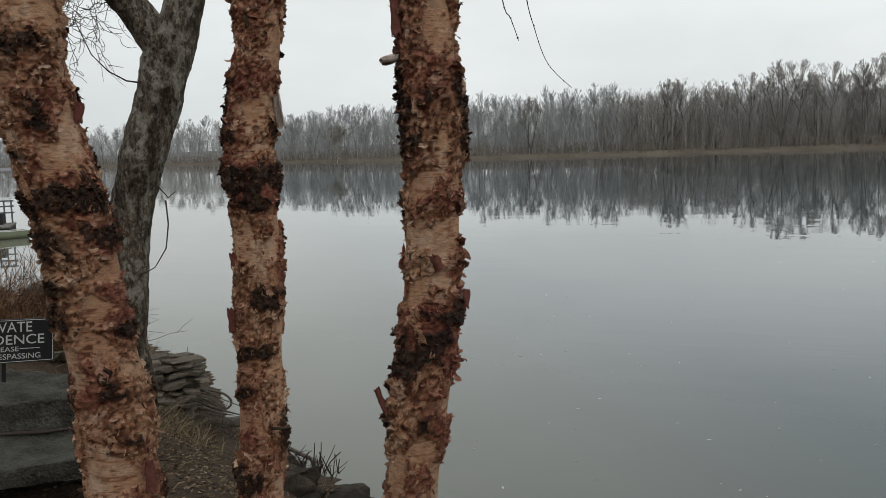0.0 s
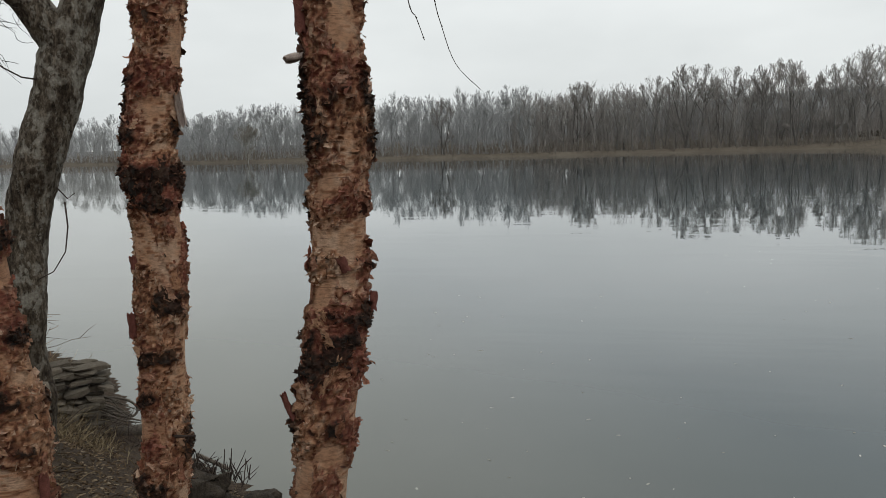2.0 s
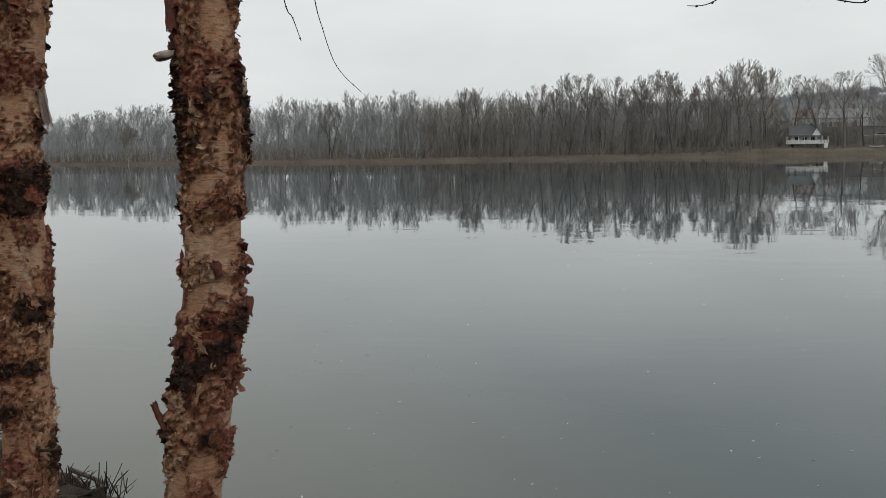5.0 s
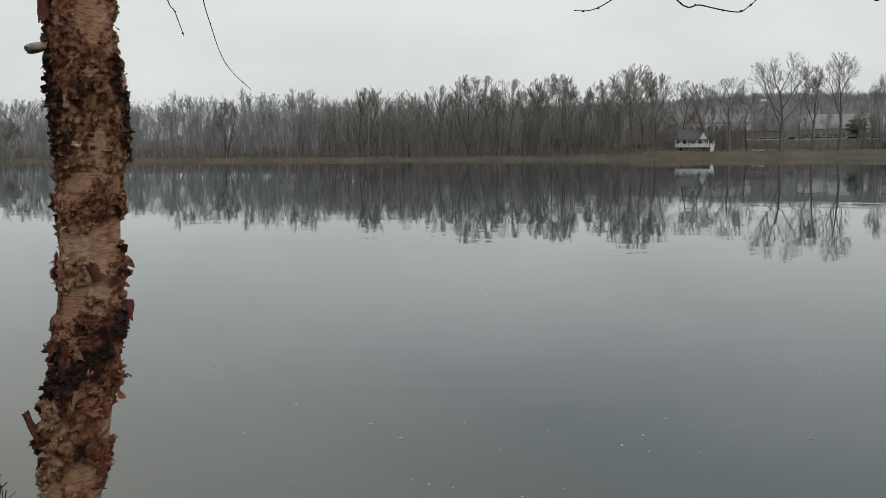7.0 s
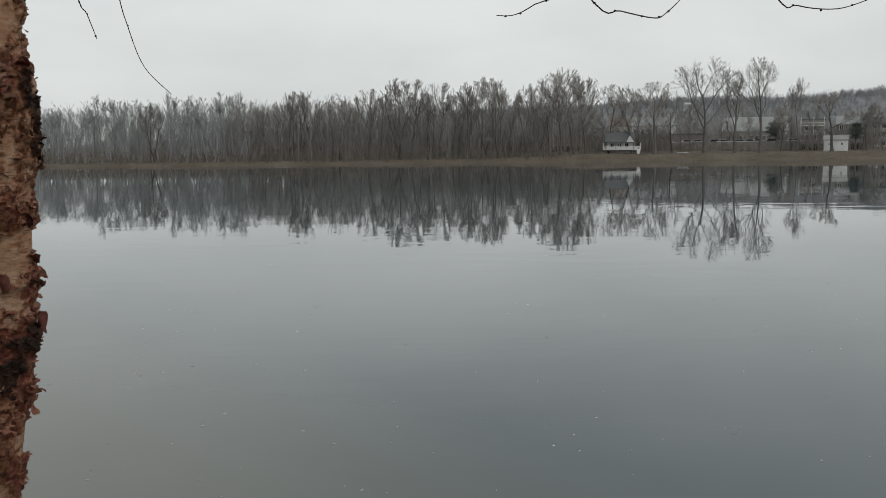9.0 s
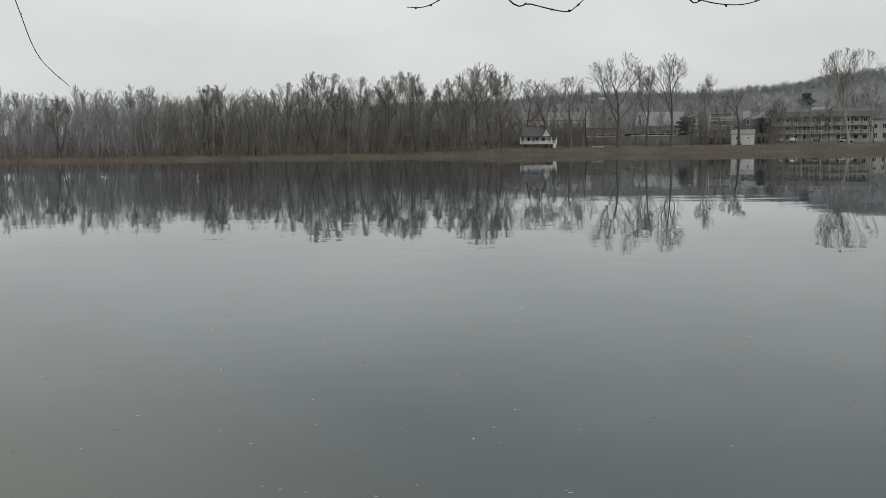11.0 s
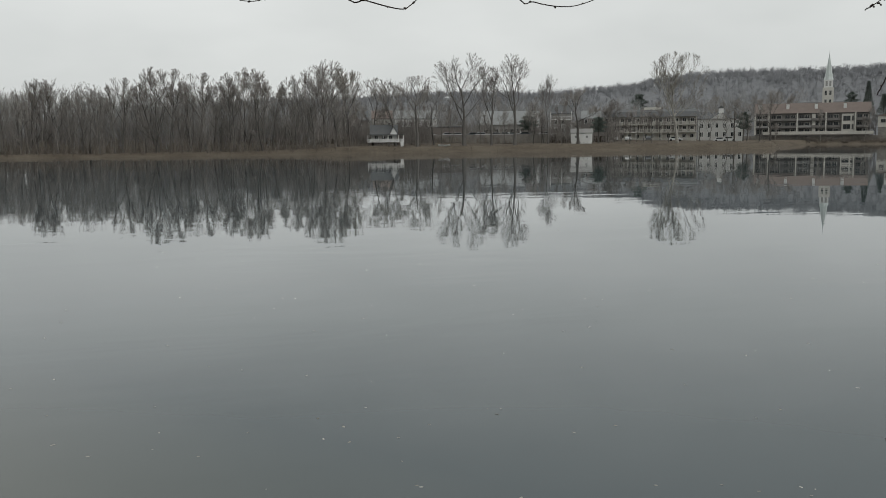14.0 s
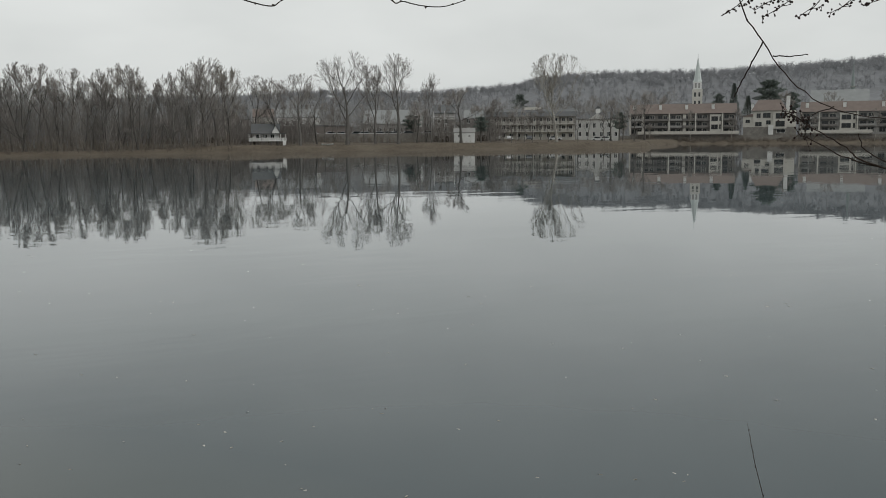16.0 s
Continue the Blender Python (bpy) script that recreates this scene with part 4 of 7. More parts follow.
for i, (azc, dist, z) in enumerate([(18.2, 281, 2.2), (19.3, 281, 2.2), (19.9, 281, 2.2), (20.9, 281, 2.2), (21.4, 281, 2.2), (22.3, 281, 2.2), (22.9, 281, 2.2), (23.4, 281, 2.2), (24.1, 281, 2.2), (25.3, 281, 2.2),
                                    (29.6, 306, None), (30.4, 306, None), (31.6, 306, None), (33.2, 300, None), (36.3, 320, None), (35.8, 330, None)]):
    p = at_az(azc, dist)
    pale = i not in (3, 8, 12)
    m = pose(p.x, p.y, h_at(p.x, p.y) if z is None else z, 0, 0, -azc + rng3.uniform(-8, 8) + (90 if dist == 306 else 0))
    if pale in taken:
        copy_thing(first[pale], m)
    else:
        taken.add(pale)
        first[pale].matrix_basis = m


def townhouses(az0, az1, dist, lab, bays, plan, wallmat):
    """A row of riverside townhouses over a stone river wall, with a white deck along it."""
    ob, w, z = stand("townhouse_row", lab, "townhouses", az0, az1, dist, "townhouses on the river wall", base=0.0)
    h = w / 2
    part("wall", box_shape((-h, 0, 1.6), (h, 12, 11.0)), wallmat, ob)
    rs = Shape()
    rs.prism([(-1.2, 10.9), (6, 15.2), (13.0, 10.9)], -h - 0.5, h + 0.5, Matrix(((0, 1, 0, 0), (1, 0, 0, 0), (0, 0, 1, 0), (0, 0, 0, 1))))
    part("roof", rs, BROWNROOF, ob)
    bw = w / bays
    for i in range(bays + 1):
        x = -h + i * bw
        if i % 2 == 1 or i == 0:
            part("party_wall", box_shape((x - 0.28, -1.5, 2.2), (x + 0.28, 0, 11.0)), CREAM, ob)
        if i < bays and i % 2 == 0:
            chimney(ob, x + bw * 0.3, 2.4, 11.5, 14.7, WHITE, 1.2)
    for i in range(bays):
        x = -h + (i + 0.5) * bw
        kind = plan[i % len(plan)]
        if kind == "strip":
            part("bay", box_shape((x - bw * 0.46, -0.7, 3.0), (x - bw * 0.22, 0, 10.6)), CREAM, ob)
        if kind == "white":
            part("bay", box_shape((x - bw * 0.42, -0.9, 3.3), (x + bw * 0.42, 0, 10.4)), CREAM, ob)
            for z1 in (4.2, 7.6):
                window(ob, x - bw * 0.08, -0.92, z1, bw * 0.5, 2.0, DARKWALL)
                window(ob, x + bw * 0.33, -0.92, z1, bw * 0.12, 2.0, DARKWALL)
        else:
            for z1 in (2.3, 5.0, 8.0):
                window(ob, x - bw * 0.2, -0.01, z1 + 0.2, bw * 0.34, 2.0, DARKWALL)
                window(ob, x + bw * 0.2, -0.01, z1 + 0.2, bw * 0.34, 2.0, CREAM)
            for z1 in (4.9, 7.8):
                bal = part("balcony", box_shape((x - bw * 0.47, -1.5, z1), (x + bw * 0.47, 0, z1 + 0.22)), DARKWALL, ob)
                part("railing", box_shape((x - bw * 0.47, -1.5, z1 + 0.22), (x + bw * 0.47, -1.42, z1 + 1.0)), GREYWALL if i % 3 == 0 else DARKWALL, bal)
    return ob, w


A, wA = townhouses(37.75, 43.9, 405, "dark-sided riverside townhouses with white bays and brown roof", 8, ["dark", "dark", "dark", "dark", "strip", "dark", "white", "dark"], DARKWALL)
B, wB, z = stand("stucco_townhouse", "cream stucco townhouse with stepped blocks and brown hipped roof", "townhouse", 44.3, 47.3, 402, "townhouses on the river wall", base=0.0)
h = wB / 2
part("wall", box_shape((-h * 0.62, 0, 4.9), (h * 0.95, 11, 11.6)), CREAM, B)
part("stone_base", box_shape((-h * 0.98, -0.4, 1.6), (h * 0.97, 10.5, 4.9)), STONEWALL, B)
part("side_block", box_shape((-h, 0.6, 4.9), (-h * 0.62, 9, 9.3)), CREAM, B)
hr = Shape()
hr.v.extend([(-h * 0.7, -0.8, 11.6), (h * 0.62, -0.8, 11.6), (h * 0.62, 11.8, 11.6), (-h * 0.7, 11.8, 11.6), (-h * 0.45, 5.5, 16.2), (h * 0.38, 5.5, 16.2)])
hr.f.extend([(0, 1, 5, 4), (1, 2, 5), (2, 3, 4, 5), (3, 0, 4), (3, 2, 1, 0)])
part("roof", hr, BROWNROOF, B)
sr = Shape()
sr.prism([(-h * 1.05, 9.2), (-h * 0.6, 9.2), (-h * 0.6, 10.6)], 0.2, 9.4)
part("side_roof", sr, BROWNROOF, B)
part("stepped_block", box_shape((h * 0.12, -1.6, 4.2), (h * 0.62, 0, 10.8)), CREAM, B)
part("lower_block", box_shape((-h * 0.05, -2.4, 1.5), (h * 0.14, 0, 5.6)), WHITE, B)
for x, z1, ww, hh in [(-h * 0.42, 8.6, 1.6, 1.9), (-h * 0.12, 8.6, 3.0, 2.1), (-h * 0.42, 5.2, 2.6, 1.8), (-h * 0.05, 5.9, 1.8, 1.7), (-h * 0.82, 6.6, 1.8, 1.4)]:
    window(B, x, -0.02 if x > -h * 0.6 else 0.58, z1, ww, hh, DARKWALL)
for z1 in (8.2, 5.0):
    window(B, h * 0.38, -1.62, z1, 3.6, 2.3, DARKWALL)
window(B, h * 0.42, -0.42, 2.4, 3.4, 1.6)
chimney(B, h * 0.66, 4, 11.6, 17.6, WHITE, 1.5)
chimney(B, -h * 0.66, 2, 9.0, 14.4, WHITE, 1.0)
C, wC = townhouses(47.5, 54.5, 408, "dark riverside townhouses with grey balconies and brown roof", 7, ["dark", "dark", "white", "dark"], GREYWALL)

# stone river wall under the houses, with the white deck along it
for a0, a1, dk in ((37.0, 44.3, (38.2, 44.1)), (44.3, 47.35, None), (47.35, 55.0, (47.5, 51.3))):
    mid, w = span(a0, a1, 399)
    p = at_az(mid, 399)
    rw = part("river_wall", box_shape((-w / 2, -1.0, -3.5), (w / 2, 18, 1.75)), STONEWALL)
    rw.matrix_basis = pose(p.x, p.y, 0, 0, 0, -mid)
    tagged(rw, "dark stone river wall below the townhouses", "river wall", kind="structure")
    if dk:
        m2, w2 = span(*dk, 396.5)
        deck = thing("river_deck", "long white deck parapet on the stone river wall", "deck")
        p = at_az(m2, 396.5)
        deck.matrix_basis = pose(p.x, p.y, 1.7, 0, 0, -m2)
        part("parapet", box_shape((-w2 / 2, -0.2, 0.55), (w2 / 2, 0.1, 1.75)), CREAM, deck)
        part("floor_slab", box_shape((-w2 / 2, -0.25, 0.3), (w2 / 2, 4.5, 0.55)), DOCKWOOD, deck)
        for x in np.arange(-w2 / 2 + 0.3, w2 / 2, 4.2):
            part("deck_post", box_shape((x - 0.2, 0.1, -2.0), (x + 0.2, 0.5, 0.3)), DARKWALL, deck)

# church
church, w, z = stand("church", "white church with a tall pale green spire", "church", 40.15, 43.15, 520, base=7.0)
h = w / 2
house_body(church, -h, h, 4, 24, -3, 6.5, 6.0, WHITE)
gable_roof(church, -h, h, 4, 24, 6.5, 6.0, SHINGLE, 0.5)
tower = part("tower", box_shape((-2.7, -1, -3), (2.7, 4.4, 19.5)), CREAM, church)
part("belfry", box_shape((-2.2, -0.5, 19.5), (2.2, 3.9, 23.5)), WHITE, tower)
sp = Shape()
sp.tube([Vector((0, 1.7, 23.5)), Vector((0, 1.7, 25.0)), Vector((0, 1.7, 36.5))], [2.5, 2.0, 0.12], 8, True)
part("spire", sp, SPIRE, church)
part("finial", box_shape((-0.08, 1.62, 36.4), (0.08, 1.78, 38.4)), SPIRE, church)
for z1 in (5, 11, 15.5):
    for x in (-1.1, 1.1):
        window(tower, x, -1.02, z1, 1.1, 2.4, GREYWALL)
for x in (-0.9, 0.9):
    part("louvre", box_shape((x - 0.5, -0.56, 20.2), (x + 0.5, -0.5, 22.8)), GREYWALL, tower)

# grey-roofed hall and its lattice-like steeple on the right
barn, w, z = stand("grey_roofed_hall", "large hall with a broad grey roof among bare trees", "building", 48.0, 51.0, 520, base=8.0)
h = w / 2
house_body(barn, -h, h, 0, 18, -3, 10.0, 6.8, GREYWALL)
gable_roof(barn, -h, h, 0, 18, 10.0, 6.8, TINROOF, 0.6)
stp, w, z = stand("slender_steeple", "slender dull green steeple on a slope", "steeple", 49.9, 50.45, 560, base=11.0)
ss = Shape()
for r0, r1, z0, z1 in ((1.3, 1.1, -2, 17), (0.9, 0.8, 17, 22), (0.55, 0.05, 22, 33.5)):
    ss.tube([Vector((0, 0, z0)), Vector((0, 0, z1))], [r0, r1], 8, True)
part("shaft", ss, plain("dull_green_copper", (0.27, 0.31, 0.30), 0.6, scale=0.5), stp)
part("gallery", box_shape((-1.5, -1.5, 16.6), (1.5, 1.5, 17.2)), GREYWALL, stp)


# evergreens
def evergreen(azm, dist, tall, wide, base, seed, lab, cone=True):
    t = thing("evergreen_tree", lab, "evergreen tree", "evergreens in the town")
    p = at_az(azm, dist, base)
    t.matrix_basis = pose(p.x, p.y, base, 0, 0, seed * 40)
    rg = random.Random(seed)
    s, tr = Shape(), Shape()
    tr.tube([Vector((0, 0, -1)), Vector((0, 0, tall * 0.9))], [wide * 0.06, 0.05], 6)
    part("trunk", tr, FAR_BARK, t)
    for _ in range(2000):
        f = rg.random() ** (0.7 if cone else 1.0)
        z = tall * (0.1 + 0.88 * f) if cone else tall * (0.35 + 0.63 * f)
        rmax = wide / 2 * ((1 - f) * 0.95 + 0.06) if cone else wide / 2 * math.sqrt(max(0.05, 1 - (2 * f - 0.9) ** 2 * 0.85)) * (0.75 + 0.35 * math.sin(f * 21 + seed))
        a = rg.uniform(0, 6.283)
        r = rmax * math.sqrt(rg.random())
        q = Vector((math.cos(a) * r, math.sin(a) * r, z))
        d = Vector((math.cos(a), math.sin(a), rg.uniform(-0.3, 0.5))).normalized()
        s.spike(q, q + d * wide * rg.uniform(0.07, 0.13), wide * 0.014)
        s.spike(q, q + (d + Vector((rg.gauss(0, 0.6), rg.gauss(0, 0.6), rg.gauss(0, 0.4)))).normalized() * wide * rg.uniform(0.05, 0.1), wide * 0.012)
    part("crown", s, PINE, t, "dark green needled crown")


evergreen(45.75, 470, 20, 14, 8, 1, "broad dark pine above the townhouse roofs", False)
evergreen(43.75, 480, 18.5, 6.5, 9, 2, "slim dark spruce beside the church")
evergreen(42.9, 470, 14, 6.5, 8, 3, "small rounded evergreen beside the church", False)
evergreen(44.55, 465, 12.5, 6.5, 8, 4, "small dark evergreen behind the townhouses")
evergreen(37.1, 345, 9.5, 5.5, 1.0, 5, "dark columnar evergreen beside the white hall", False)
evergreen(31.0, 420, 16, 8, 5, 6, "dark evergreen behind the long balconied building", False)
evergreen(28.6, 262, 6.5, 4.5, 1.0, 7, "dense dark shrub beside the white shed", False)
evergreen(24.3, 300, 6.8, 6.0, 2.2, 8, "dark shrub in front of the pale-roofed building", False)
evergreen(47.0, 470, 14, 8, 8, 9, "dark evergreen behind the townhouses", False)

# earthen ledge with brush at the foot of the river wall
lv, lf = [], []
ledge_az = np.linspace(36.2, 56.0, 90)
for i, a in enumerate(ledge_az):
    for k, (dist, z) in enumerate([(384.0, -2.2), (388.0, -1.55), (391.0, -1.05), (395.0, -0.55), (399.5, -0.1)]):
        q = at_az(a, dist + 2.2 * (noise.noise(Vector((a * 1.7, k * 0.7, 3))) if k < 4 else 0.0), z + 0.5 * noise.noise(Vector((a * 3.1, k * 1.3, 7))) * (0 < k < 4))
        lv.append(tuple(q))
        if i and k:
            n = len(lv) - 1
            lf.append((n - 6, n - 1, n, n - 5))
ledge = bpy.data.meshes.new("shore_ledge")
ledge.from_pydata(lv, [], lf)
ledge.polygons.foreach_set("use_smooth", [True] * len(ledge.polygons))
ledge.materials.append(SOIL)
tagged(new("shore_ledge", ledge), "low earthen shore below the townhouse wall", "bank", kind="structure")
wb, rgw = Shape(), random.Random(88)
for _ in range(420):
    a, dist = rgw.uniform(36.4, 55), rgw.uniform(389, 397)
    p = at_az(a, dist, -1.4 + (dist - 389) * 0.13)
    hh = rgw.uniform(0.6, 2.0) if rgw.random() < 0.8 else rgw.uniform(2, 4)
    for _ in range(12):
        d = Vector((rgw.gauss(0, 0.5), rgw.gauss(0, 0.4), rgw.uniform(0.5, 1))).normalized()
        q = p + d * hh * rgw.uniform(0.5, 1)
        wb.spike(p, q, 0.04)
        for _ in range(3):
            r = p.lerp(q, rgw.uniform(0.4, 0.9))
            wb.spike(r, r + tilt(rgw, d, 0.6) * hh * 0.3, 0.03)
tagged(new("wall_brush", wb.mesh("wall_brush", BRUSH)), "tangled leafless brush at the foot of the river wall", "brush", kind="stuff")

# slim pale saplings standing in the shallows before the townhouses
for azm, top in ((41.35, 13.5), (43.65, 11.0), (38.9, 8.0), (48.3, 12.0), (51.4, 13.0), (37.4, 9.0)):
    w, f = bare_tree_shapes(int(azm * 31), top, 0.5, 8, 0.45, 0.13, fine_kids=(3, 3, 2))
    t = bare_tree("sapling", "slim pale leafless sapling before the river wall", w, f, PALE_BARK, FAR_TWIG, "saplings at the river wall")
    p = at_az(azm, 393)
    t.matrix_basis = pose(p.x, p.y, -1.4, 0, 0, azm * 11)
for azm, dist, top in ((37.9, 430, 19), (39.3, 440, 21), (46.6, 460, 20), (49.0, 450, 19), (52.0, 440, 20), (35.6, 400, 17), (34.0, 410, 19), (32.4, 400, 16), (29.0, 284, 11.5), (29.5, 300, 13), (30.0, 280, 8.5), (30.9, 298, 12), (31.3, 284, 9.5), (32.3, 296, 12), (32.8, 285, 9), (34.6, 300, 13.5), (35.2, 310, 12), (37.3, 330, 14), (36.2, 318, 10.5), (38.0, 350, 15), (28.3, 285, 12), (13.6, 262, 13), (15.2, 268, 12), (18.9, 264, 12.5), (19.5, 270, 10), (21.3, 268, 11), (22.8, 262, 10.5), (24.6, 272, 12), (25.2, 276, 10), (26.4, 275, 12.5), (17.0, 262, 11), (16.4, 272, 13),
                       (29.7, 390, 17), (27.0, 380, 18), (25.0, 380, 17), (22.5, 380, 18), (19.5, 370, 16)):
    k = rng3.choice((0, 2, 4, 5))
    p = at_az(azm, dist)
    copy_thing(protos[k][0], Matrix.LocRotScale((p.x, p.y, 1.5 if dist > 360 else h_at(p.x, p.y)), Euler((0, 0, azm * 9)), Vector((1.5, 1.5, top / protos[k][1])) if dist > 360 else Vector((1.0, 1.0, 1.0)) * top / protos[k][1]))
for azm, top in ((37.35, 9.5), (44.05, 11.5), (44.2, 8.0), (47.42, 10.0)):
    p = at_az(azm, 404.0)
    copy_thing(protos[5][0], Matrix.LocRotScale((p.x, p.y, 1.7), Euler((0, 0, azm * 5)), Vector((0.8, 0.8, 1.0)) * top / protos[5][1]))
# ---------------------------------------------------------------- the near bank: birches


def smooth_line(keys, zs):
    """Centre line through (x, y, z) keys, at heights zs."""
    k = np.array(sorted(keys, key=lambda p: p[2]))
    out = []
    for c in range(2):
        fine_z = np.linspace(k[0, 2], k[-1, 2], 60)
        v = np.interp(fine_z, k[:, 2], k[:, c])
        pad = np.concatenate([np.full(3, v[0]), v, np.full(3, v[-1])])
        v = np.convolve(pad, np.ones(7) / 7, "valid")
        out.append(np.interp(zs, fine_z, v))
    return out


def birch(label, keys, radius, bands, seed, top=2.5, twigs=()):
    """A river birch: a trunk of peeling plates, loose curled flakes of bark, and bare limbs above."""
    tree = thing("birch_tree", label, "birch tree", "river birches on the bank")
    NU, step = 136, 0.0053
    z0 = min(h_at(keys[-1][0], keys[-1][1]), keys[-1][2]) - 0.08
    zs = np.arange(z0, top, step)
    base = (keys[-1][0] - 0.02, keys[-1][1], z0)
    cx, cy = smooth_line(list(keys) + [base, (keys[0][0], keys[0][1], top + 0.1)], zs)
    th = np.linspace(0, 2 * math.pi, NU, endpoint=False)
    TH, Z = np.meshgrid(th, zs)
    U = TH / (2 * math.pi)
    warp = fuzz(U * 10, Z * 16, seed, 10) - 0.5
    warp2 = fuzz(U * 28, Z * 44, seed + 5, 28) - 0.5
    # dark corky bark gathers round the bands
    near_band = np.zeros(Z.shape)
    for zb, half, cover, face in bands:
        bend = 0.06 * (fuzz(U * 4, Z * 0 + zb * 9, seed + 61, 4) - 0.5)
        facing = 0.5 + 0.5 * np.cos(TH - face)
        near_band = np.maximum(near_band, np.exp(-((Z - zb - bend) / (half * 0.95)) ** 2) * (0.35 + 0.65 * cover) * (0.45 + 0.55 * (facing if cover < 0.7 else 1)))
    # how many layers of old bark still cover the smooth inner bark
    Uw, Zw = U + 0.020 * warp + 0.010 * warp2, Z + 0.035 * warp + 0.016 * warp2
    age = 0.05 + 0.22 * fuzz(Uw * 4, Zw * 4.6, seed + 64, 4) + 0.42 * fuzz(Uw * 7, Zw * 10, seed + 65, 7) + 0.16 * fuzz(U * 22, Z * 30, seed + 66, 22) + 0.10 * fuzz(U * 52, Z * 78, seed + 67, 52)
    age = age + 0.25 * near_band
    LAYERS = (0.482, 0.562, 0.676)
    h, rim_near = np.zeros(Z.shape), np.zeros(Z.shape)
    for k, level in enumerate(LAYERS):
        x_ = (age - level) / 0.012
        h = h + (0.0046, 0.0055, 0.0070)[k] * ease(x_) + (0.0040, 0.0046, 0.0040)[k] * np.exp(-((x_ - 1.3) / 1.1) ** 2)
        rim_near = np.maximum(rim_near, np.exp(-((age - level) / 0.013) ** 2))
    bare = ease((LAYERS[0] - age) / 0.010 + 0.5)
    old = ease((age - LAYERS[1]) / 0.010 + 0.5)
    dark = ease((age - LAYERS[2]) / 0.03 + 0.5)
    speck = fuzz(U * 70, Z * 130, seed + 63, 70)
    # thin sheets that end in ragged, almost level edges, one above the other
    run = Z * 30 + 2.6 * (fuzz(U * 5, Z * 7, seed + 90, 5) - 0.5) + 1.5 * (fuzz(U * 13, Z * 20, seed + 91, 13) - 0.5) + 0.9 * (fuzz(U * 34, Z * 50, seed + 92, 34) - 0.5)
    saw = run - np.floor(run)
    sheet_id = lattice(np.floor(run).astype(np.int64), np.floor(U * 7 + 1.5 * warp).astype(np.int64) % 7, seed + 93)
    lip = np.clip((saw - 0.80) / 0.16, 0, 1) * (1 - np.clip((saw - 0.965) / 0.03, 0, 1))
    crumb = fuzz(U * 60, Z * 90, seed + 70, 60) - 0.5
    h = h + (1 - bare) * (0.0016 * saw + 0.0030 * lip * (0.4 + sheet_id) + 0.0075 * crumb + 0.0045 * (speck - 0.5) + 0.0070 * warp2)
    h = h + dark * (0.009 * (fuzz(U * 30, Z * 52, seed + 71, 30) - 0.4) + 0.010 * (fuzz(U * 52, Z * 95, seed + 75, 52) - 0.5))
    h = h + bare * 0.0008 * crumb - 0.006
    bulge = 0.10 * (fuzz(U * 3, Z * 4.5, seed + 72, 3) - 0.5) + 0.08 * (fuzz(Z * 0 + 0.5, Z * 6.0, seed + 73) - 0.5)
    flare = 0.35 * np.exp(-(Z - z0) / 0.18)
    R = radius * (1 + bulge + flare) + h
    X = cx[:, None] + R * np.cos(TH)
    Y = cy[:, None] + R * np.sin(TH)
    nz = len(zs)
    verts = np.stack([X, Y, Z], -1).reshape(-1, 3)
    i = np.arange(NU)[None, :] + np.arange(nz - 1)[:, None] * NU
    j = (np.arange(NU) + 1)[None, :] % NU + np.arange(nz - 1)[:, None] * NU
    faces = np.stack([i, j, j + NU, i + NU], -1).reshape(-1, 4)
    me = bpy.data.meshes.new("trunk")
    me.from_pydata(verts.tolist(), [], faces.tolist())
    # strip below each sheet's lip, darkened in the colour as its undershadow
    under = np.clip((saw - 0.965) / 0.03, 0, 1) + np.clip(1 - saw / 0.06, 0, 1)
    dash = np.clip((fuzz(U * 22, Z * 170, seed + 83, 22) - 0.72) / 0.10, 0, 1) * np.clip((fuzz(U * 5, Z * 7, seed + 84, 5) - 0.40) / 0.1, 0, 1)
    flush = fuzz(U * 4, Z * 6, seed + 85, 4)
    tone = bare * np.clip(0.80 + 0.30 * (fuzz(U * 6, Z * 9, seed + 86, 6) - 0.5) + 0.2 * warp2 - 0.5 * dash, 0, 1)
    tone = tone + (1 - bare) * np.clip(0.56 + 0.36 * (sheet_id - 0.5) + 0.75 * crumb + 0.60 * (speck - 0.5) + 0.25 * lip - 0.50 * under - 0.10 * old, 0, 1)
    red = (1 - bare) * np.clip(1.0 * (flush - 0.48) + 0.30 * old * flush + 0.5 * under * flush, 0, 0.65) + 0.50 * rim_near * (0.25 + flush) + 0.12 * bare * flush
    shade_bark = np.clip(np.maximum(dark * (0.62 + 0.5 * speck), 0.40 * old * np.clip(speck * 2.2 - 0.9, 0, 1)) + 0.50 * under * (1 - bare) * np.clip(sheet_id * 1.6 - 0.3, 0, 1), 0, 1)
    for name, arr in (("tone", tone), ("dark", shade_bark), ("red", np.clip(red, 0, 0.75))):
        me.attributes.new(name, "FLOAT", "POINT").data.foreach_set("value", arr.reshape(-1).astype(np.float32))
    me.polygons.foreach_set("use_smooth", [True] * len(me.polygons))
    me.materials.append(BIRCH)
    me.update()
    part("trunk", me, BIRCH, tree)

    # loose flakes: small curled sheets standing off the trunk
    rg = random.Random(seed)
    fv, ff, f_tone, f_dark, f_red = [], [], [], [], []

    def flake(zc, ang, w, l, curl, lift, spin, tone_, dark_, red_, edge_up):
        k = int(np.clip((zc - z0) / step, 0, nz - 1))
        col = int(ang / (2 * math.pi) * NU) % NU
        r0 = float(R[k, col]) - 0.0025
        c = Vector((float(cx[k]), float(cy[k]), 0))
        out = Vector((math.cos(ang), math.sin(ang), 0))
        tan = Vector((-math.sin(ang), math.cos(ang), 0))
        up = Vector((0, 0, 1))
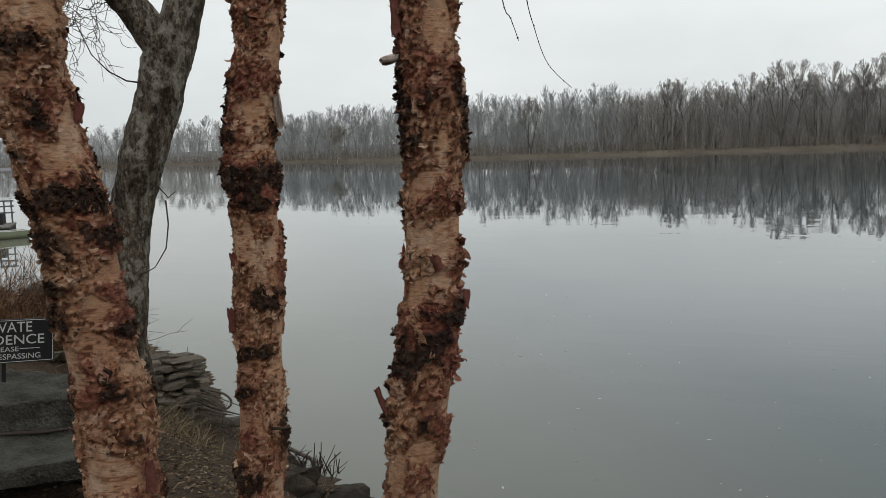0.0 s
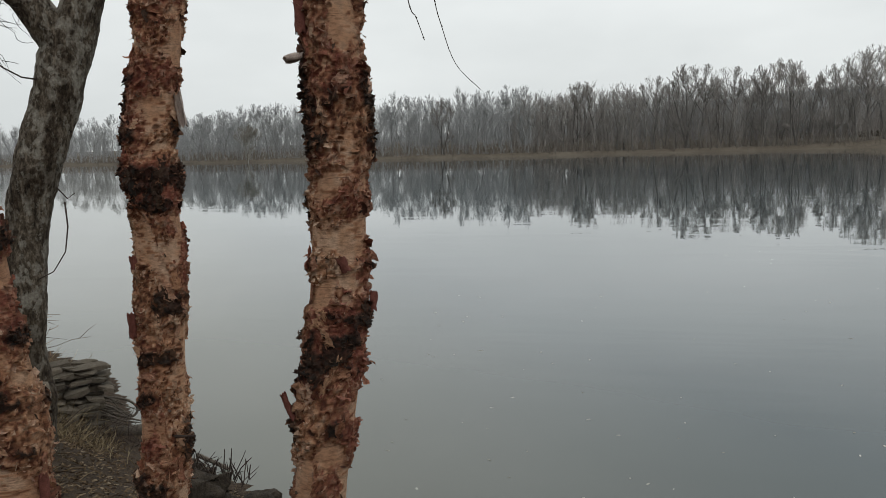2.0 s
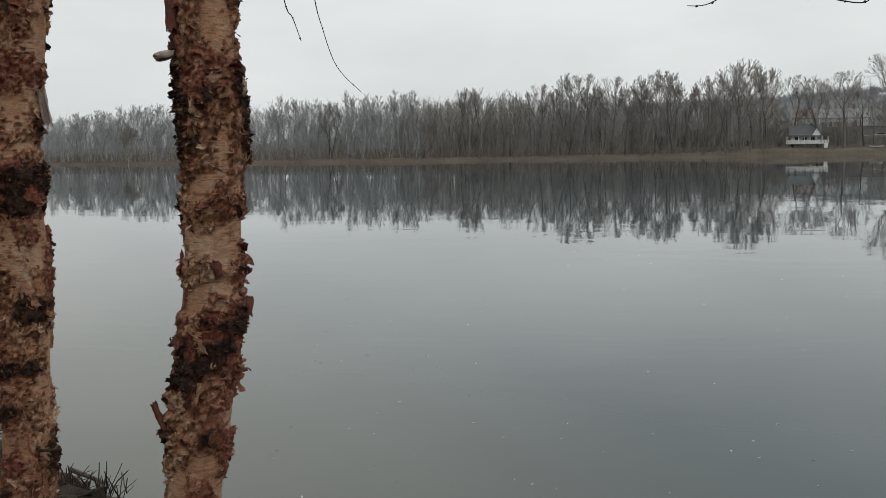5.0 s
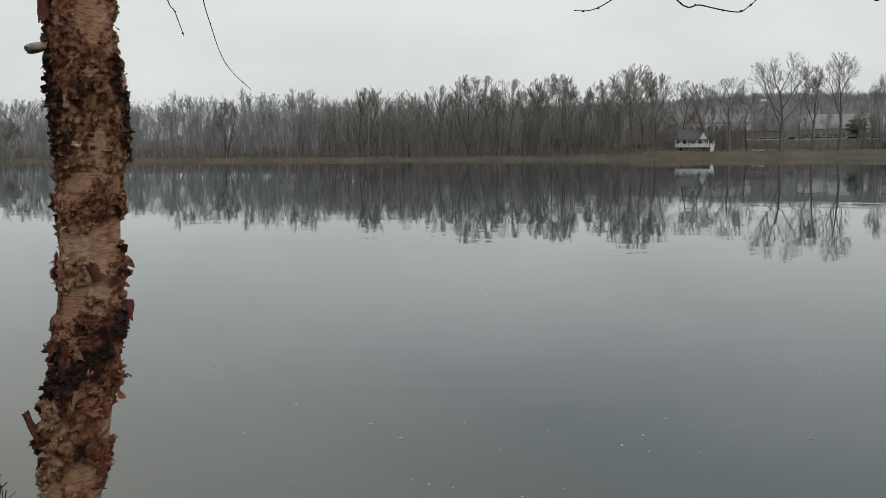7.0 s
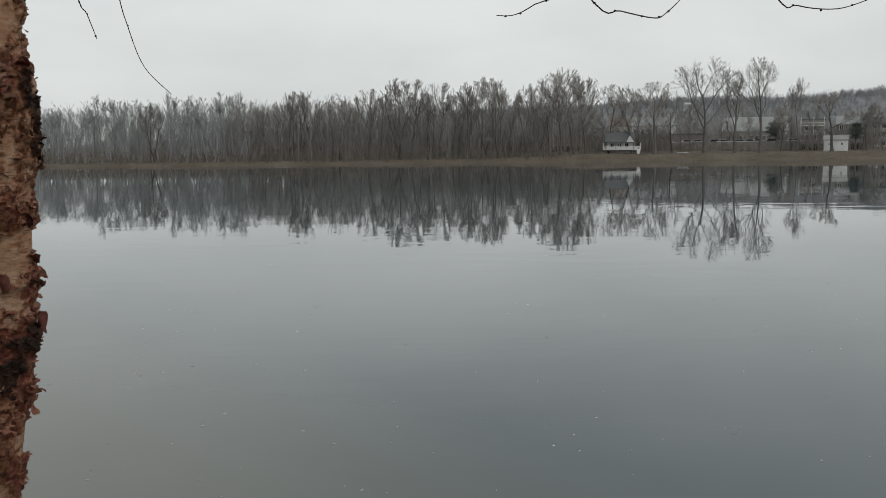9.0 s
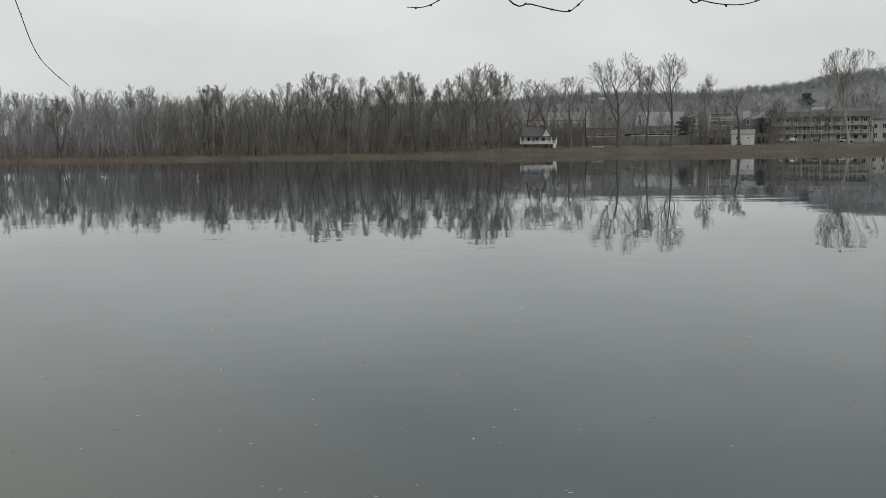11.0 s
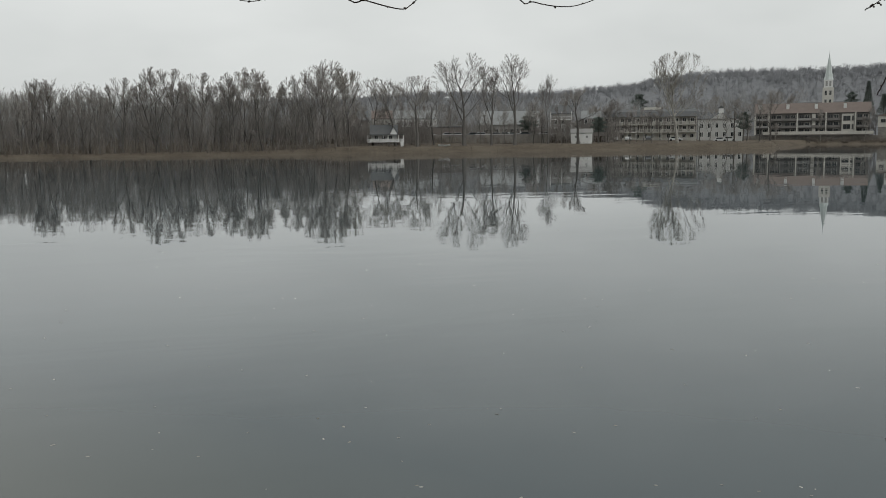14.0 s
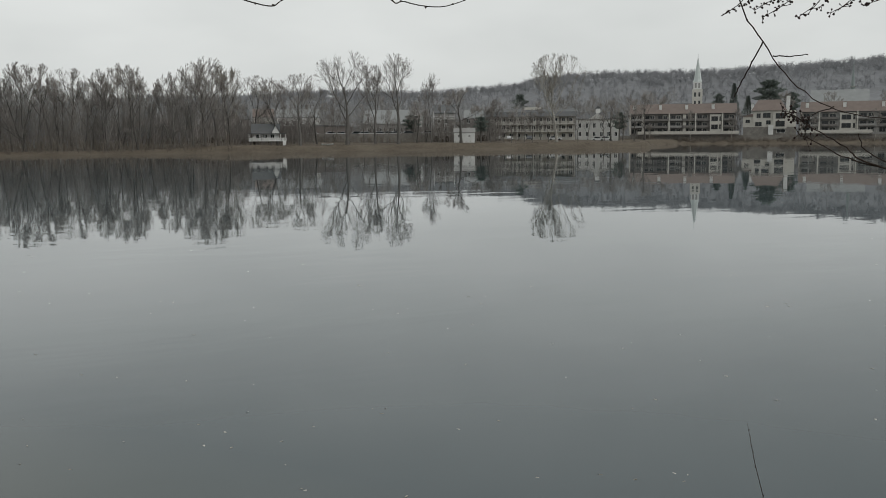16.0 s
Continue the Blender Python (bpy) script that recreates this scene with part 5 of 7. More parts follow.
        gu, gv = tan * math.cos(spin) + up * math.sin(spin), up * math.cos(spin) - tan * math.sin(spin)
        root = c + out * r0 + up * zc
        nu_, nv_ = (4, 4) if w > 0.014 else (3, 3)
        b = len(fv)
        jag = [rg.uniform(0.45, 1.2) for _ in range(nu_)]
        for a in range(nu_):
            for v in range(nv_):
                t = v / (nv_ - 1) * jag[a]
                s_ = (a / (nu_ - 1) - 0.5) * (1 - 0.5 * t * rg.random()) + rg.uniform(-0.1, 0.1)
                phi = lift + curl * t
                fwd = l * (math.sin(phi) - math.sin(lift)) / curl
                rise = l * (math.cos(lift) - math.cos(phi)) / curl
                q = root + gu * (s_ * w) + gv * fwd * edge_up + out * (rise - (s_ * w) ** 2 / (2 * r0))
                fv.append((q.x, q.y, q.z))
                f_tone.append(min(1.0, tone_ + 0.12 * t))
                f_dark.append(dark_)
                f_red.append(red_)
        for a in range(nu_ - 1):
            for v in range(nv_ - 1):
                ff.append((b + a * nv_ + v, b + (a + 1) * nv_ + v, b + (a + 1) * nv_ + v + 1, b + a * nv_ + v + 1))

    pad = np.concatenate([R[:, -3:], R, R[:, :3]], 1)
    smooth_R = sum(pad[:, k:k + NU] for k in range(7)) / 7

    def plate(zc, ang, w, l, spin, amp, tone_, dark_, red_):
        """A sheet of bark that hugs the trunk at its root and stands off at its free, ragged edge."""
        na, nv_ = 8, 8
        cs_, sn_ = math.cos(spin), math.sin(spin)
        ends = [(rg.uniform(-0.22, 0.12), rg.uniform(0.62, 1.1)) for _ in range(na)]
        sides = [(rg.uniform(-0.10, 0.10), rg.uniform(-0.10, 0.10)) for _ in range(nv_)]
        roll = rg.uniform(-0.7, 0.7)
        pts_, sh = [], Shape()
        for a in range(na):
            for v in range(nv_):
                f, g = v / (nv_ - 1), a / (na - 1)
                t = ends[a][0] + (ends[a][1] - ends[a][0]) * f
                s_ = g - 0.5 + sides[v][0] * (1 - g) + sides[v][1] * g
                du, dv = s_ * w * cs_ - t * l * sn_, s_ * w * sn_ + t * l * cs_
                z_ = min(max(zc + dv, z0 + 0.01), top - 0.01)
                an = ang + du / radius
                k = min(int((z_ - z0) / step), nz - 1)
                col = int(round(an / (2 * math.pi) * NU)) % NU
                lift = amp * (max(0.0, t) ** 2.4 * (1 + roll * s_ * 2) + 0.35 * abs(2 * s_) ** 4) + 0.0006
                r_ = float(smooth_R[k, col]) + lift
                pts_.append((float(cx[k]) + r_ * math.cos(an), float(cy[k]) + r_ * math.sin(an), z_ - 0.3 * amp * max(0.0, t) ** 4 * cs_, k))
        for layer in (0, 1):
            for q in pts_:
                ox_, oy_ = q[0] - float(cx[q[3]]), q[1] - float(cy[q[3]])
                m_ = 0.0013 * layer / math.hypot(ox_, oy_)
                sh.v.append((q[0] + ox_ * m_, q[1] + oy_ * m_, q[2]))
        n = na * nv_
        for layer in (0, 1):
            for a in range(na - 1):
                for v in range(nv_ - 1):
                    q = [layer * n + a * nv_ + v, layer * n + (a + 1) * nv_ + v, layer * n + (a + 1) * nv_ + v + 1, layer * n + a * nv_ + v + 1]
                    sh.f.append(tuple(q if layer else q[::-1]))
        rim_ = [a * nv_ for a in range(na)] + list(range((na - 1) * nv_ + 1, n)) + [a * nv_ + nv_ - 1 for a in range(na - 2, -1, -1)] + list(range(nv_ - 2, 0, -1))
        for e1, e2 in zip(rim_, rim_[1:] + rim_[:1]):
            sh.f.append((e1, e2, e2 + n, e1 + n))
        pm = sh.mesh("bark_plate", BIRCH, True)
        tv = [min(1.0, max(0.0, tone_ + rg.uniform(-0.10, 0.10))) for _ in range(2 * n)]
        rv = [min(0.85, red_ + (0.35 if k < n else 0.0) + (0.25 if k % nv_ in (0, nv_ - 1) else 0)) for k in range(2 * n)]
        for name, arr in (("tone", tv), ("dark", [dark_] * (2 * n)), ("red", rv)):
            pm.attributes.new(name, "FLOAT", "POINT").data.foreach_set("value", np.array(arr, np.float32))
        part("bark_plate", pm, BIRCH, tree)

    laid = 0
    while laid < 95:
        zc, ang = rg.uniform(z0 + 0.2, top - 0.1), rg.uniform(0, 2 * math.pi)
        k, col = int((zc - z0) / step), int(ang / (2 * math.pi) * NU) % NU
        if bare[k, col] > 0.4 and rg.random() < 0.8:
            continue
        laid += 1
        d = float(dark[k, col])
        if rg.random() < 0.55:
            w, l, spin = rg.uniform(0.035, 0.10), rg.uniform(0.014, 0.034), rg.choice((1.57, -1.57)) + rg.gauss(0, 0.22)
        else:
            w, l, spin = rg.uniform(0.015, 0.045), rg.uniform(0.015, 0.04), rg.uniform(-3.1, 3.1)
        plate(zc, ang, w, l, spin, rg.choice((0.002, 0.004, 0.007, 0.012)) * rg.uniform(0.7, 1.2),
              min(1, max(0.2, rg.gauss(0.70, 0.14))), min(0.9, d * 1.1) if d > 0.3 else 0.0, rg.choice((0, 0, 0.1, 0.25, 0.5)))
    # curled frills where one layer of bark ends and the next begins
    edges = np.argwhere((rim_near > 0.55) | ((lip > 0.55) & (bare < 0.3)))
    for _ in range(6500):
        k, col = edges[rg.randrange(len(edges))]
        zc, ang = min(max(float(zs[k]) + rg.gauss(0, 0.003), z0 + 0.08), top - 0.04), float(th[col])
        d = float(dark[k, col])
        size = min(0.026, rg.lognormvariate(math.log(0.0072), 0.52))
        flake(zc, ang, size * rg.uniform(0.6, 2.2), size, rg.uniform(0.5, 3.0), rg.uniform(0.05, 0.9), rg.choice((0.0, 0.0, 3.14, 1.57, -1.57)) + rg.gauss(0, 0.5),
              min(1.0, max(0.12, float(tone[k, col]) + rg.gauss(0.06, 0.18))), min(1.0, d * rg.uniform(0.7, 1.2)) if rg.random() > 0.09 else rg.uniform(0.5, 0.95),
              min(0.8, float(red[k, col]) * rg.uniform(0.3, 1.5)), rg.choice((-1, 1)))
    spots = np.argwhere(dark > 0.5)
    for _ in range(2200):
        k, col = spots[rg.randrange(len(spots))]
        zc, ang = min(max(float(zs[k]) + rg.gauss(0, 0.004), z0 + 0.08), top - 0.04), float(th[col])
        size = rg.uniform(0.005, 0.015)
        flake(zc, ang, size * rg.uniform(0.6, 1.6), size, rg.uniform(0.6, 2.6), rg.uniform(0.1, 1.0), rg.uniform(-3.1, 3.1), rg.uniform(0.2, 0.5), rg.uniform(0.7, 1.0) if rg.random() < 0.82 else 0.3, 0.15, rg.choice((-1, 1)))
    fm = bpy.data.meshes.new("flaking_bark")
    fm.from_pydata(fv, [], ff)
    for name, arr in (("tone", f_tone), ("dark", f_dark), ("red", f_red)):
        fm.attributes.new(name, "FLOAT", "POINT").data.foreach_set("value", np.array(arr, np.float32))
    fm.polygons.foreach_set("use_smooth", [True] * len(fm.polygons))
    fm.materials.append(BIRCH)
    fm.update()
    part("flaking_bark", fm, BIRCH, tree, "loose curled papery bark", kind="stuff")

    # limbs and twigs over the trunk
    up_ = Shape()
    p = Vector((float(cx[-1]), float(cy[-1]), top - 0.03))
    stem, _ = wander(rg, p, Vector((rg.gauss(0, 0.06), rg.gauss(0, 0.06), 1)).normalized(), 4.2, 9, 0.04, 0.03)
    up_.tube(stem, [radius * 0.97 * (1 - 0.8 * (k / 9)) for k in range(10)], 14, True)
    part("upper_trunk", up_, BIRCH, tree, smooth=True)
    limbs = Shape()
    for li in range(7):
        q, d = along(stem, 0.2 + 0.11 * li)
        limb, _ = wander(rg, q, tilt(rg, d, 0.7), rg.uniform(1.0, 1.9), 6, 0.1, 0.05)
        limbs.tube(limb, [0.024 * (1 - 0.7 * k / 6) for k in range(7)], 6, True)
        for _ in range(5):
            q2, d2 = along(limb, rg.uniform(0.3, 1))
            tw, _ = wander(rg, q2, tilt(rg, d2, 0.7), rg.uniform(0.3, 0.6), 3, 0.15, 0.03)
            limbs.tube(tw, [0.005, 0.004, 0.003, 0.0015], 4)
    part("limbs", limbs, STEM, tree, smooth=True)
    for path, r in twigs:
        pts = [Vector(q) for q in path]
        fine_pts = []
        for k in range(len(pts) - 1):
            for s_ in range(5):
                t = s_ / 5
                a, b2, c2, d2 = pts[max(k - 1, 0)], pts[k], pts[k + 1], pts[min(k + 2, len(pts) - 1)]
                fine_pts.append(0.5 * ((2 * b2) + (c2 - a) * t + (2 * a - 5 * b2 + 4 * c2 - d2) * t * t + (3 * b2 - a - 3 * c2 + d2) * t ** 3))
        fine_pts.append(pts[-1])
        tsh = Shape()
        m_ = len(fine_pts) - 1
        tsh.tube(fine_pts, [r * (1 - 0.6 * k / m_) for k in range(m_ + 1)], 6, True)
        for k in range(3, m_, 4):
            tsh.tube([fine_pts[k], fine_pts[k] + Vector((rg.gauss(0, 0.003), rg.gauss(0, 0.003), rg.gauss(0, 0.003)))], [r * 1.2, r * 0.9], 5, True)
        part("twig", tsh, STEM, tree, "thin dark drooping twig", smooth=True)
    return tree, (cx, cy, zs, R, z0, step, NU)


def bark_roll(tree, skin, z, ang, axis, length, radius, turns, material, label, name="bark_curl"):
    """A sheet of bark rolled up round an axis (outwards, sideways, up), rooted in the trunk's skin."""
    cx_, cy_, zs_, R_, z0_, step_, nu_ = skin
    k = int((z - z0_) / step_)
    o, t = Vector((math.cos(ang), math.sin(ang), 0)), Vector((-math.sin(ang), math.cos(ang), 0))
    r_skin = float(R_[k, int(ang / (2 * math.pi) * nu_) % nu_])
    c = Vector((float(cx_[k]), float(cy_[k]), z)) + o * (r_skin + radius * 0.55 - 0.004 - (0.012 if axis[0] > 0.5 else 0))
    axis = o * axis[0] + t * axis[1] + Vector((0, 0, axis[2]))
    a = Vector(axis).normalized()
    ref = Vector((0, 0, 1)) if abs(a.z) < 0.8 else Vector((1, 0, 0))
    u = a.cross(ref).normalized()
    v = a.cross(u)
    s = Shape()
    n, m_ = 16, 5
    for layer in (0, 1):
        for i in range(m_):
            for k in range(n):
                w = turns * 2 * math.pi * k / (n - 1)
                r = radius * (0.55 + 0.45 * k / (n - 1)) - layer * 0.0015 + 0.002 * math.sin(i * 2.1 + k)
                q = Vector(c) + a * length * ((i + 0.25 * math.sin(k * 1.7)) / (m_ - 1)) + (u * math.cos(w) + v * math.sin(w)) * r
                s.v.append(tuple(q))
    for layer in (0, 1):
        o = layer * n * m_
        for i in range(m_ - 1):
            for k in range(n - 1):
                s.f.append((o + i * n + k, o + (i + 1) * n + k, o + (i + 1) * n + k + 1, o + i * n + k + 1))
    return part(name, s, material, tree, label, smooth=True)


INNER = mottled("red_inner_bark", (0.085, 0.026, 0.020), (0.25, 0.095, 0.072), 55.0, 0.85, bump=0.7, distance=0.003)
GREYCURL = mottled("grey_bark_curl", (0.24, 0.18, 0.155), (0.58, 0.49, 0.43), 50.0, 0.8, bump=0.3, distance=0.002)

FACE = -1.2
b3, g3 = birch("leaning river birch with peeling tan and dark bark",
               [(-0.88, 2.26, 1.99), (-0.87, 2.26, 1.85), (-0.86, 2.26, 1.70), (-0.87, 2.26, 1.55), (-0.88, 2.26, 1.39), (-0.89, 2.26, 1.24),
                (-0.90, 2.25, 1.08), (-0.92, 2.24, 0.93), (-0.94, 2.23, 0.77), (-0.96, 2.23, 0.63)], 0.077,
               [(1.73, 0.105, 1.0, FACE), (1.46, 0.035, 0.85, FACE), (1.30, 0.03, 0.5, FACE), (1.155, 0.02, 0.65, FACE), (1.02, 0.02, 0.3, FACE + 0.9), (0.86, 0.03, 0.55, FACE), (0.55, 0.05, 0.7, FACE), (2.15, 0.05, 0.6, FACE)], 11,
               twigs=[([(-0.88, 2.30, 3.05), (-0.950, 3.405, 2.685), (-0.893, 3.456, 2.206), (-0.862, 3.464, 2.061), (-0.813, 3.478, 1.916), (-0.725, 3.507, 1.818)], 0.0026),
                      ([(-0.78, 2.28, 2.75), (-0.72, 2.26, 2.3), (-0.67, 2.26, 1.985), (-0.65, 2.27, 1.93), (-0.63, 2.27, 1.872)], 0.0022),
                      ([(-0.84, 2.26, 2.62), (-0.35, 2.5, 2.62), (0.15, 2.62, 2.42), (0.62, 2.62, 2.10), (0.49, 2.66, 2.015), (0.43, 2.66, 1.985), (0.38, 2.67, 1.985)], 0.0028),
                      ([(-0.84, 2.26, 2.75), (-0.2, 2.5, 2.75), (0.4, 2.58, 2.3), (0.64, 2.57, 2.005), (0.71, 2.55, 1.98), (0.80, 2.53, 1.958), (0.83, 2.52, 1.97), (0.87, 2.50, 2.01)], 0.0028),
                      ([(-0.84, 2.26, 2.85), (0.1, 2.5, 2.85), (0.8, 2.5, 2.45), (1.10, 2.46, 2.02), (1.17, 2.45, 1.98), (1.26, 2.41, 1.965), (1.33, 2.37, 1.985)], 0.0028)])

SIDE_L, SIDE_R = FACE - 1.35, FACE + 1.35
bark_roll(b3, g3, 1.845, SIDE_L, (1, 0, -0.2), 0.052, 0.013, 1.2, GREYCURL, "pale rolled bark stub standing off the trunk")
bark_roll(b3, g3, 0.885, SIDE_L, (0.35, 0, 1), 0.075, 0.011, 1.2, INNER, "red curl of bark peeling from the trunk")
bark_roll(b3, g3, 1.90, SIDE_L + 0.15, (0.02, 0, 1), 0.10, 0.016, 0.8, INNER, "reddish plate of bark lifting from the trunk")
bark_roll(b3, g3, 1.285, FACE + 0.25, (0.1, -0.4, 0.9), 0.042, 0.014, 0.8, INNER, "small red curl of bark")
bark_roll(b3, g3, 1.17, SIDE_R, (0.1, 0.1, 0.9), 0.05, 0.012, 0.8, INNER, "small red curl of bark")
b2, g2 = birch("upright river birch with ragged peeling orange bark",
               [(-1.64, 2.72, 2.12), (-1.64, 2.72, 1.93), (-1.68, 2.70, 1.74), (-1.69, 2.69, 1.55), (-1.68, 2.70, 1.36), (-1.68, 2.70, 1.16),
                (-1.69, 2.69, 0.96), (-1.69, 2.69, 0.76), (-1.70, 2.69, 0.55), (-1.71, 2.68, 0.38)], 0.080,
               [(1.86, 0.06, 0.75, FACE), (1.66, 0.05, 0.5, FACE + 0.8), (1.53, 0.06, 0.8, FACE), (1.42, 0.03, 0.5, FACE), (0.95, 0.05, 0.6, FACE), (0.80, 0.04, 0.5, FACE), (2.2, 0.05, 0.7, FACE), (0.5, 0.04, 0.5, FACE)], 23)
bark_roll(b2, g2, 1.00, SIDE_L + 0.25, (0.05, 0, 1), 0.08, 0.016, 0.8, INNER, "reddish plate of bark lifting from the trunk")
bark_roll(b2, g2, 1.22, SIDE_L + 0.25, (0.1, 0, 1), 0.05, 0.013, 0.8, INNER, "small red curl of bark")
bark_roll(b2, g2, 1.80, SIDE_R - 0.1, (0.15, 0, -1), 0.11, 0.017, 0.8, GREYCURL, "ragged bark sheet hanging from the trunk")
spike = Shape()
spike.tube([Vector((-1.63, 2.64, 0.66)), Vector((-1.575, 2.61, 0.672)), Vector((-1.53, 2.60, 0.68))], [0.006, 0.004, 0.002], 6, True)
part("dead_twig", spike, STEM, b2)

b1, g1 = birch("thick leaning river birch with broad peeling plates",
               [(-1.96, 1.99, 2.04), (-1.96, 2.00, 1.89), (-1.95, 2.00, 1.74), (-1.92, 2.03, 1.58), (-1.89, 2.06, 1.42), (-1.88, 2.07, 1.25),
                (-1.86, 2.08, 1.08), (-1.84, 2.10, 0.91), (-1.83, 2.11, 0.74), (-1.83, 2.11, 0.59)], 0.103,
               [(1.93, 0.05, 0.6, FACE), (1.78, 0.06, 0.5, FACE), (1.49, 0.03, 0.7, FACE), (1.37, 0.05, 0.5, FACE + 0.6), (1.26, 0.03, 0.5, FACE), (1.13, 0.035, 0.7, FACE + 0.3), (0.92, 0.025, 0.8, FACE), (0.62, 0.04, 0.5, FACE), (2.2, 0.05, 0.5, FACE)], 37)

bark_roll(b1, g1, 1.71, FACE + 1.65, (0.2, 0, 1), 0.055, 0.015, 0.8, INNER, "red curl of bark")
bark_roll(b1, g1, 0.64, FACE + 1.0, (0.02, 0, 1), 0.085, 0.02, 0.7, INNER, "reddish plate of bark lifting from the trunk")

# ---------------------------------------------------------------- leaning sycamore behind the birches
syc = thing("sycamore_tree", "leaning grey sycamore with mottled bark forking above", "sycamore tree")


def rough_trunk(keys, radii, seed, sides=48, step=0.03):
    """A trunk through keys, with ridged and knotted bark."""
    pts = [Vector(k) for k in keys]
    line, rad = [], []
    for k in range(len(pts) - 1):
        n = max(2, int((pts[k + 1] - pts[k]).length / step))
        for s_ in range(n):
            t = s_ / n
            a, b, c, d = pts[max(k - 1, 0)], pts[k], pts[k + 1], pts[min(k + 2, len(pts) - 1)]
            line.append(0.5 * ((2 * b) + (c - a) * t + (2 * a - 5 * b + 4 * c - d) * t * t + (3 * b - a - 3 * c + d) * t ** 3))
            rad.append(radii[k] + (radii[k + 1] - radii[k]) * t)
    line.append(pts[-1])
    rad.append(radii[-1])
    sh = Shape()
    sh.tube(line, rad, sides, True)
    off = Vector((seed * 3.1, seed * 1.7, 0))
    n = len(line)
    for i in range(n):
        for k in range(sides):
            q = Vector(sh.v[i * sides + k])
            o = (q - line[i]).normalized()
            e = 0.030 * noise.noise(q * 3.2 + off) + 0.013 * noise.noise(Vector((q.x * 22, q.y * 22, q.z * 9)) + off) + 0.007 * noise.noise(q * 50 + off)
            sh.v[i * sides + k] = tuple(q + o * e * (rad[i] / 0.18))
    return sh


part("trunk", rough_trunk([(-4.66, 5.62, -0.95), (-4.60, 5.66, 0.22), (-4.56, 5.68, 0.66), (-4.53, 5.71, 1.09), (-4.45, 5.77, 1.51), (-4.34, 5.85, 1.94), (-4.24, 5.92, 2.36), (-4.19, 5.96, 2.52), (-4.10, 6.02, 2.85), (-3.9, 6.15, 3.6), (-3.8, 6.3, 5.2), (-3.9, 6.4, 7.0)],
                          [0.30, 0.16, 0.15, 0.15, 0.162, 0.172, 0.178, 0.165, 0.145, 0.13, 0.10, 0.04], 1), SYCAMORE, syc, smooth=True)
part("limb", rough_trunk([(-4.24, 5.92, 2.22), (-4.33, 5.86, 2.50), (-4.48, 5.75, 2.79), (-4.75, 5.55, 3.2), (-5.1, 5.4, 4.2), (-5.3, 5.3, 6.0)], [0.10, 0.125, 0.12, 0.11, 0.09, 0.03], 2), SYCAMORE, syc, smooth=True)
rg = random.Random(77)
tsh = Shape()
for path, r in [([(-4.34, 5.74, 2.15), (-4.44, 5.66, 2.17), (-4.53, 5.58, 2.24), (-4.62, 5.52, 2.36), (-4.70, 5.47, 2.60)], 0.007),
                ([(-4.21, 5.72, 1.28), (-4.20, 5.72, 1.10), (-4.22, 5.70, 0.92), (-4.30, 5.66, 0.78), (-4.42, 5.62, 0.72)], 0.007),
                ([(-4.28, 5.74, 1.38), (-4.20, 5.74, 1.30), (-4.15, 5.76, 1.34)], 0.006),
                ([(-4.02, 5.9, 2.60), (-3.99, 5.9, 2.66)], 0.006)]:
    pts = [Vector(q) for q in path]
    tsh = Shape()
    tsh.tube(pts, [r * (1 - 0.5 * k / (len(pts) - 1)) for k in range(len(pts))], 5, True)
    part("side_twig", tsh, STEM, syc, smooth=True)
hang = Shape()
for _ in range(46):
    p = Vector((rg.uniform(-5.15, -4.60), rg.uniform(5.35, 5.85), rg.uniform(2.50, 3.0)))
    tw, _ = wander(rg, p, Vector((rg.gauss(0.1, 0.5), rg.gauss(0, 0.4), -0.8)).normalized(), rg.uniform(0.2, 0.5), 7, 0.42, 0.02)
    hang.tube(tw, [0.0034 * (1 - 0.6 * k / 7) for k in range(8)], 4)
    for _ in range(3):
        q, d = along(tw, rg.uniform(0.3, 0.95))
        t2, _ = wander(rg, q, tilt(rg, d, 0.7), rg.uniform(0.08, 0.25), 4, 0.3, 0.02)
        hang.tube(t2, [0.0028 * (1 - 0.5 * k / 4) for k in range(5)], 4)
for k in range(6):
    tw, _ = wander(rg, Vector((-4.75 - 0.04 * k, 5.55, 3.2 + 0.15 * k)), Vector((rg.gauss(-0.3, 0.4), rg.gauss(0, 0.3), -0.5)).normalized(), 0.7, 6, 0.15, -0.03)
    hang.tube(tw, [0.012 * (1 - 0.6 * i / 6) for i in range(7)], 5)
part("twig_tangle", hang, TWIG, syc, "tangle of fine hanging twigs", kind="stuff")

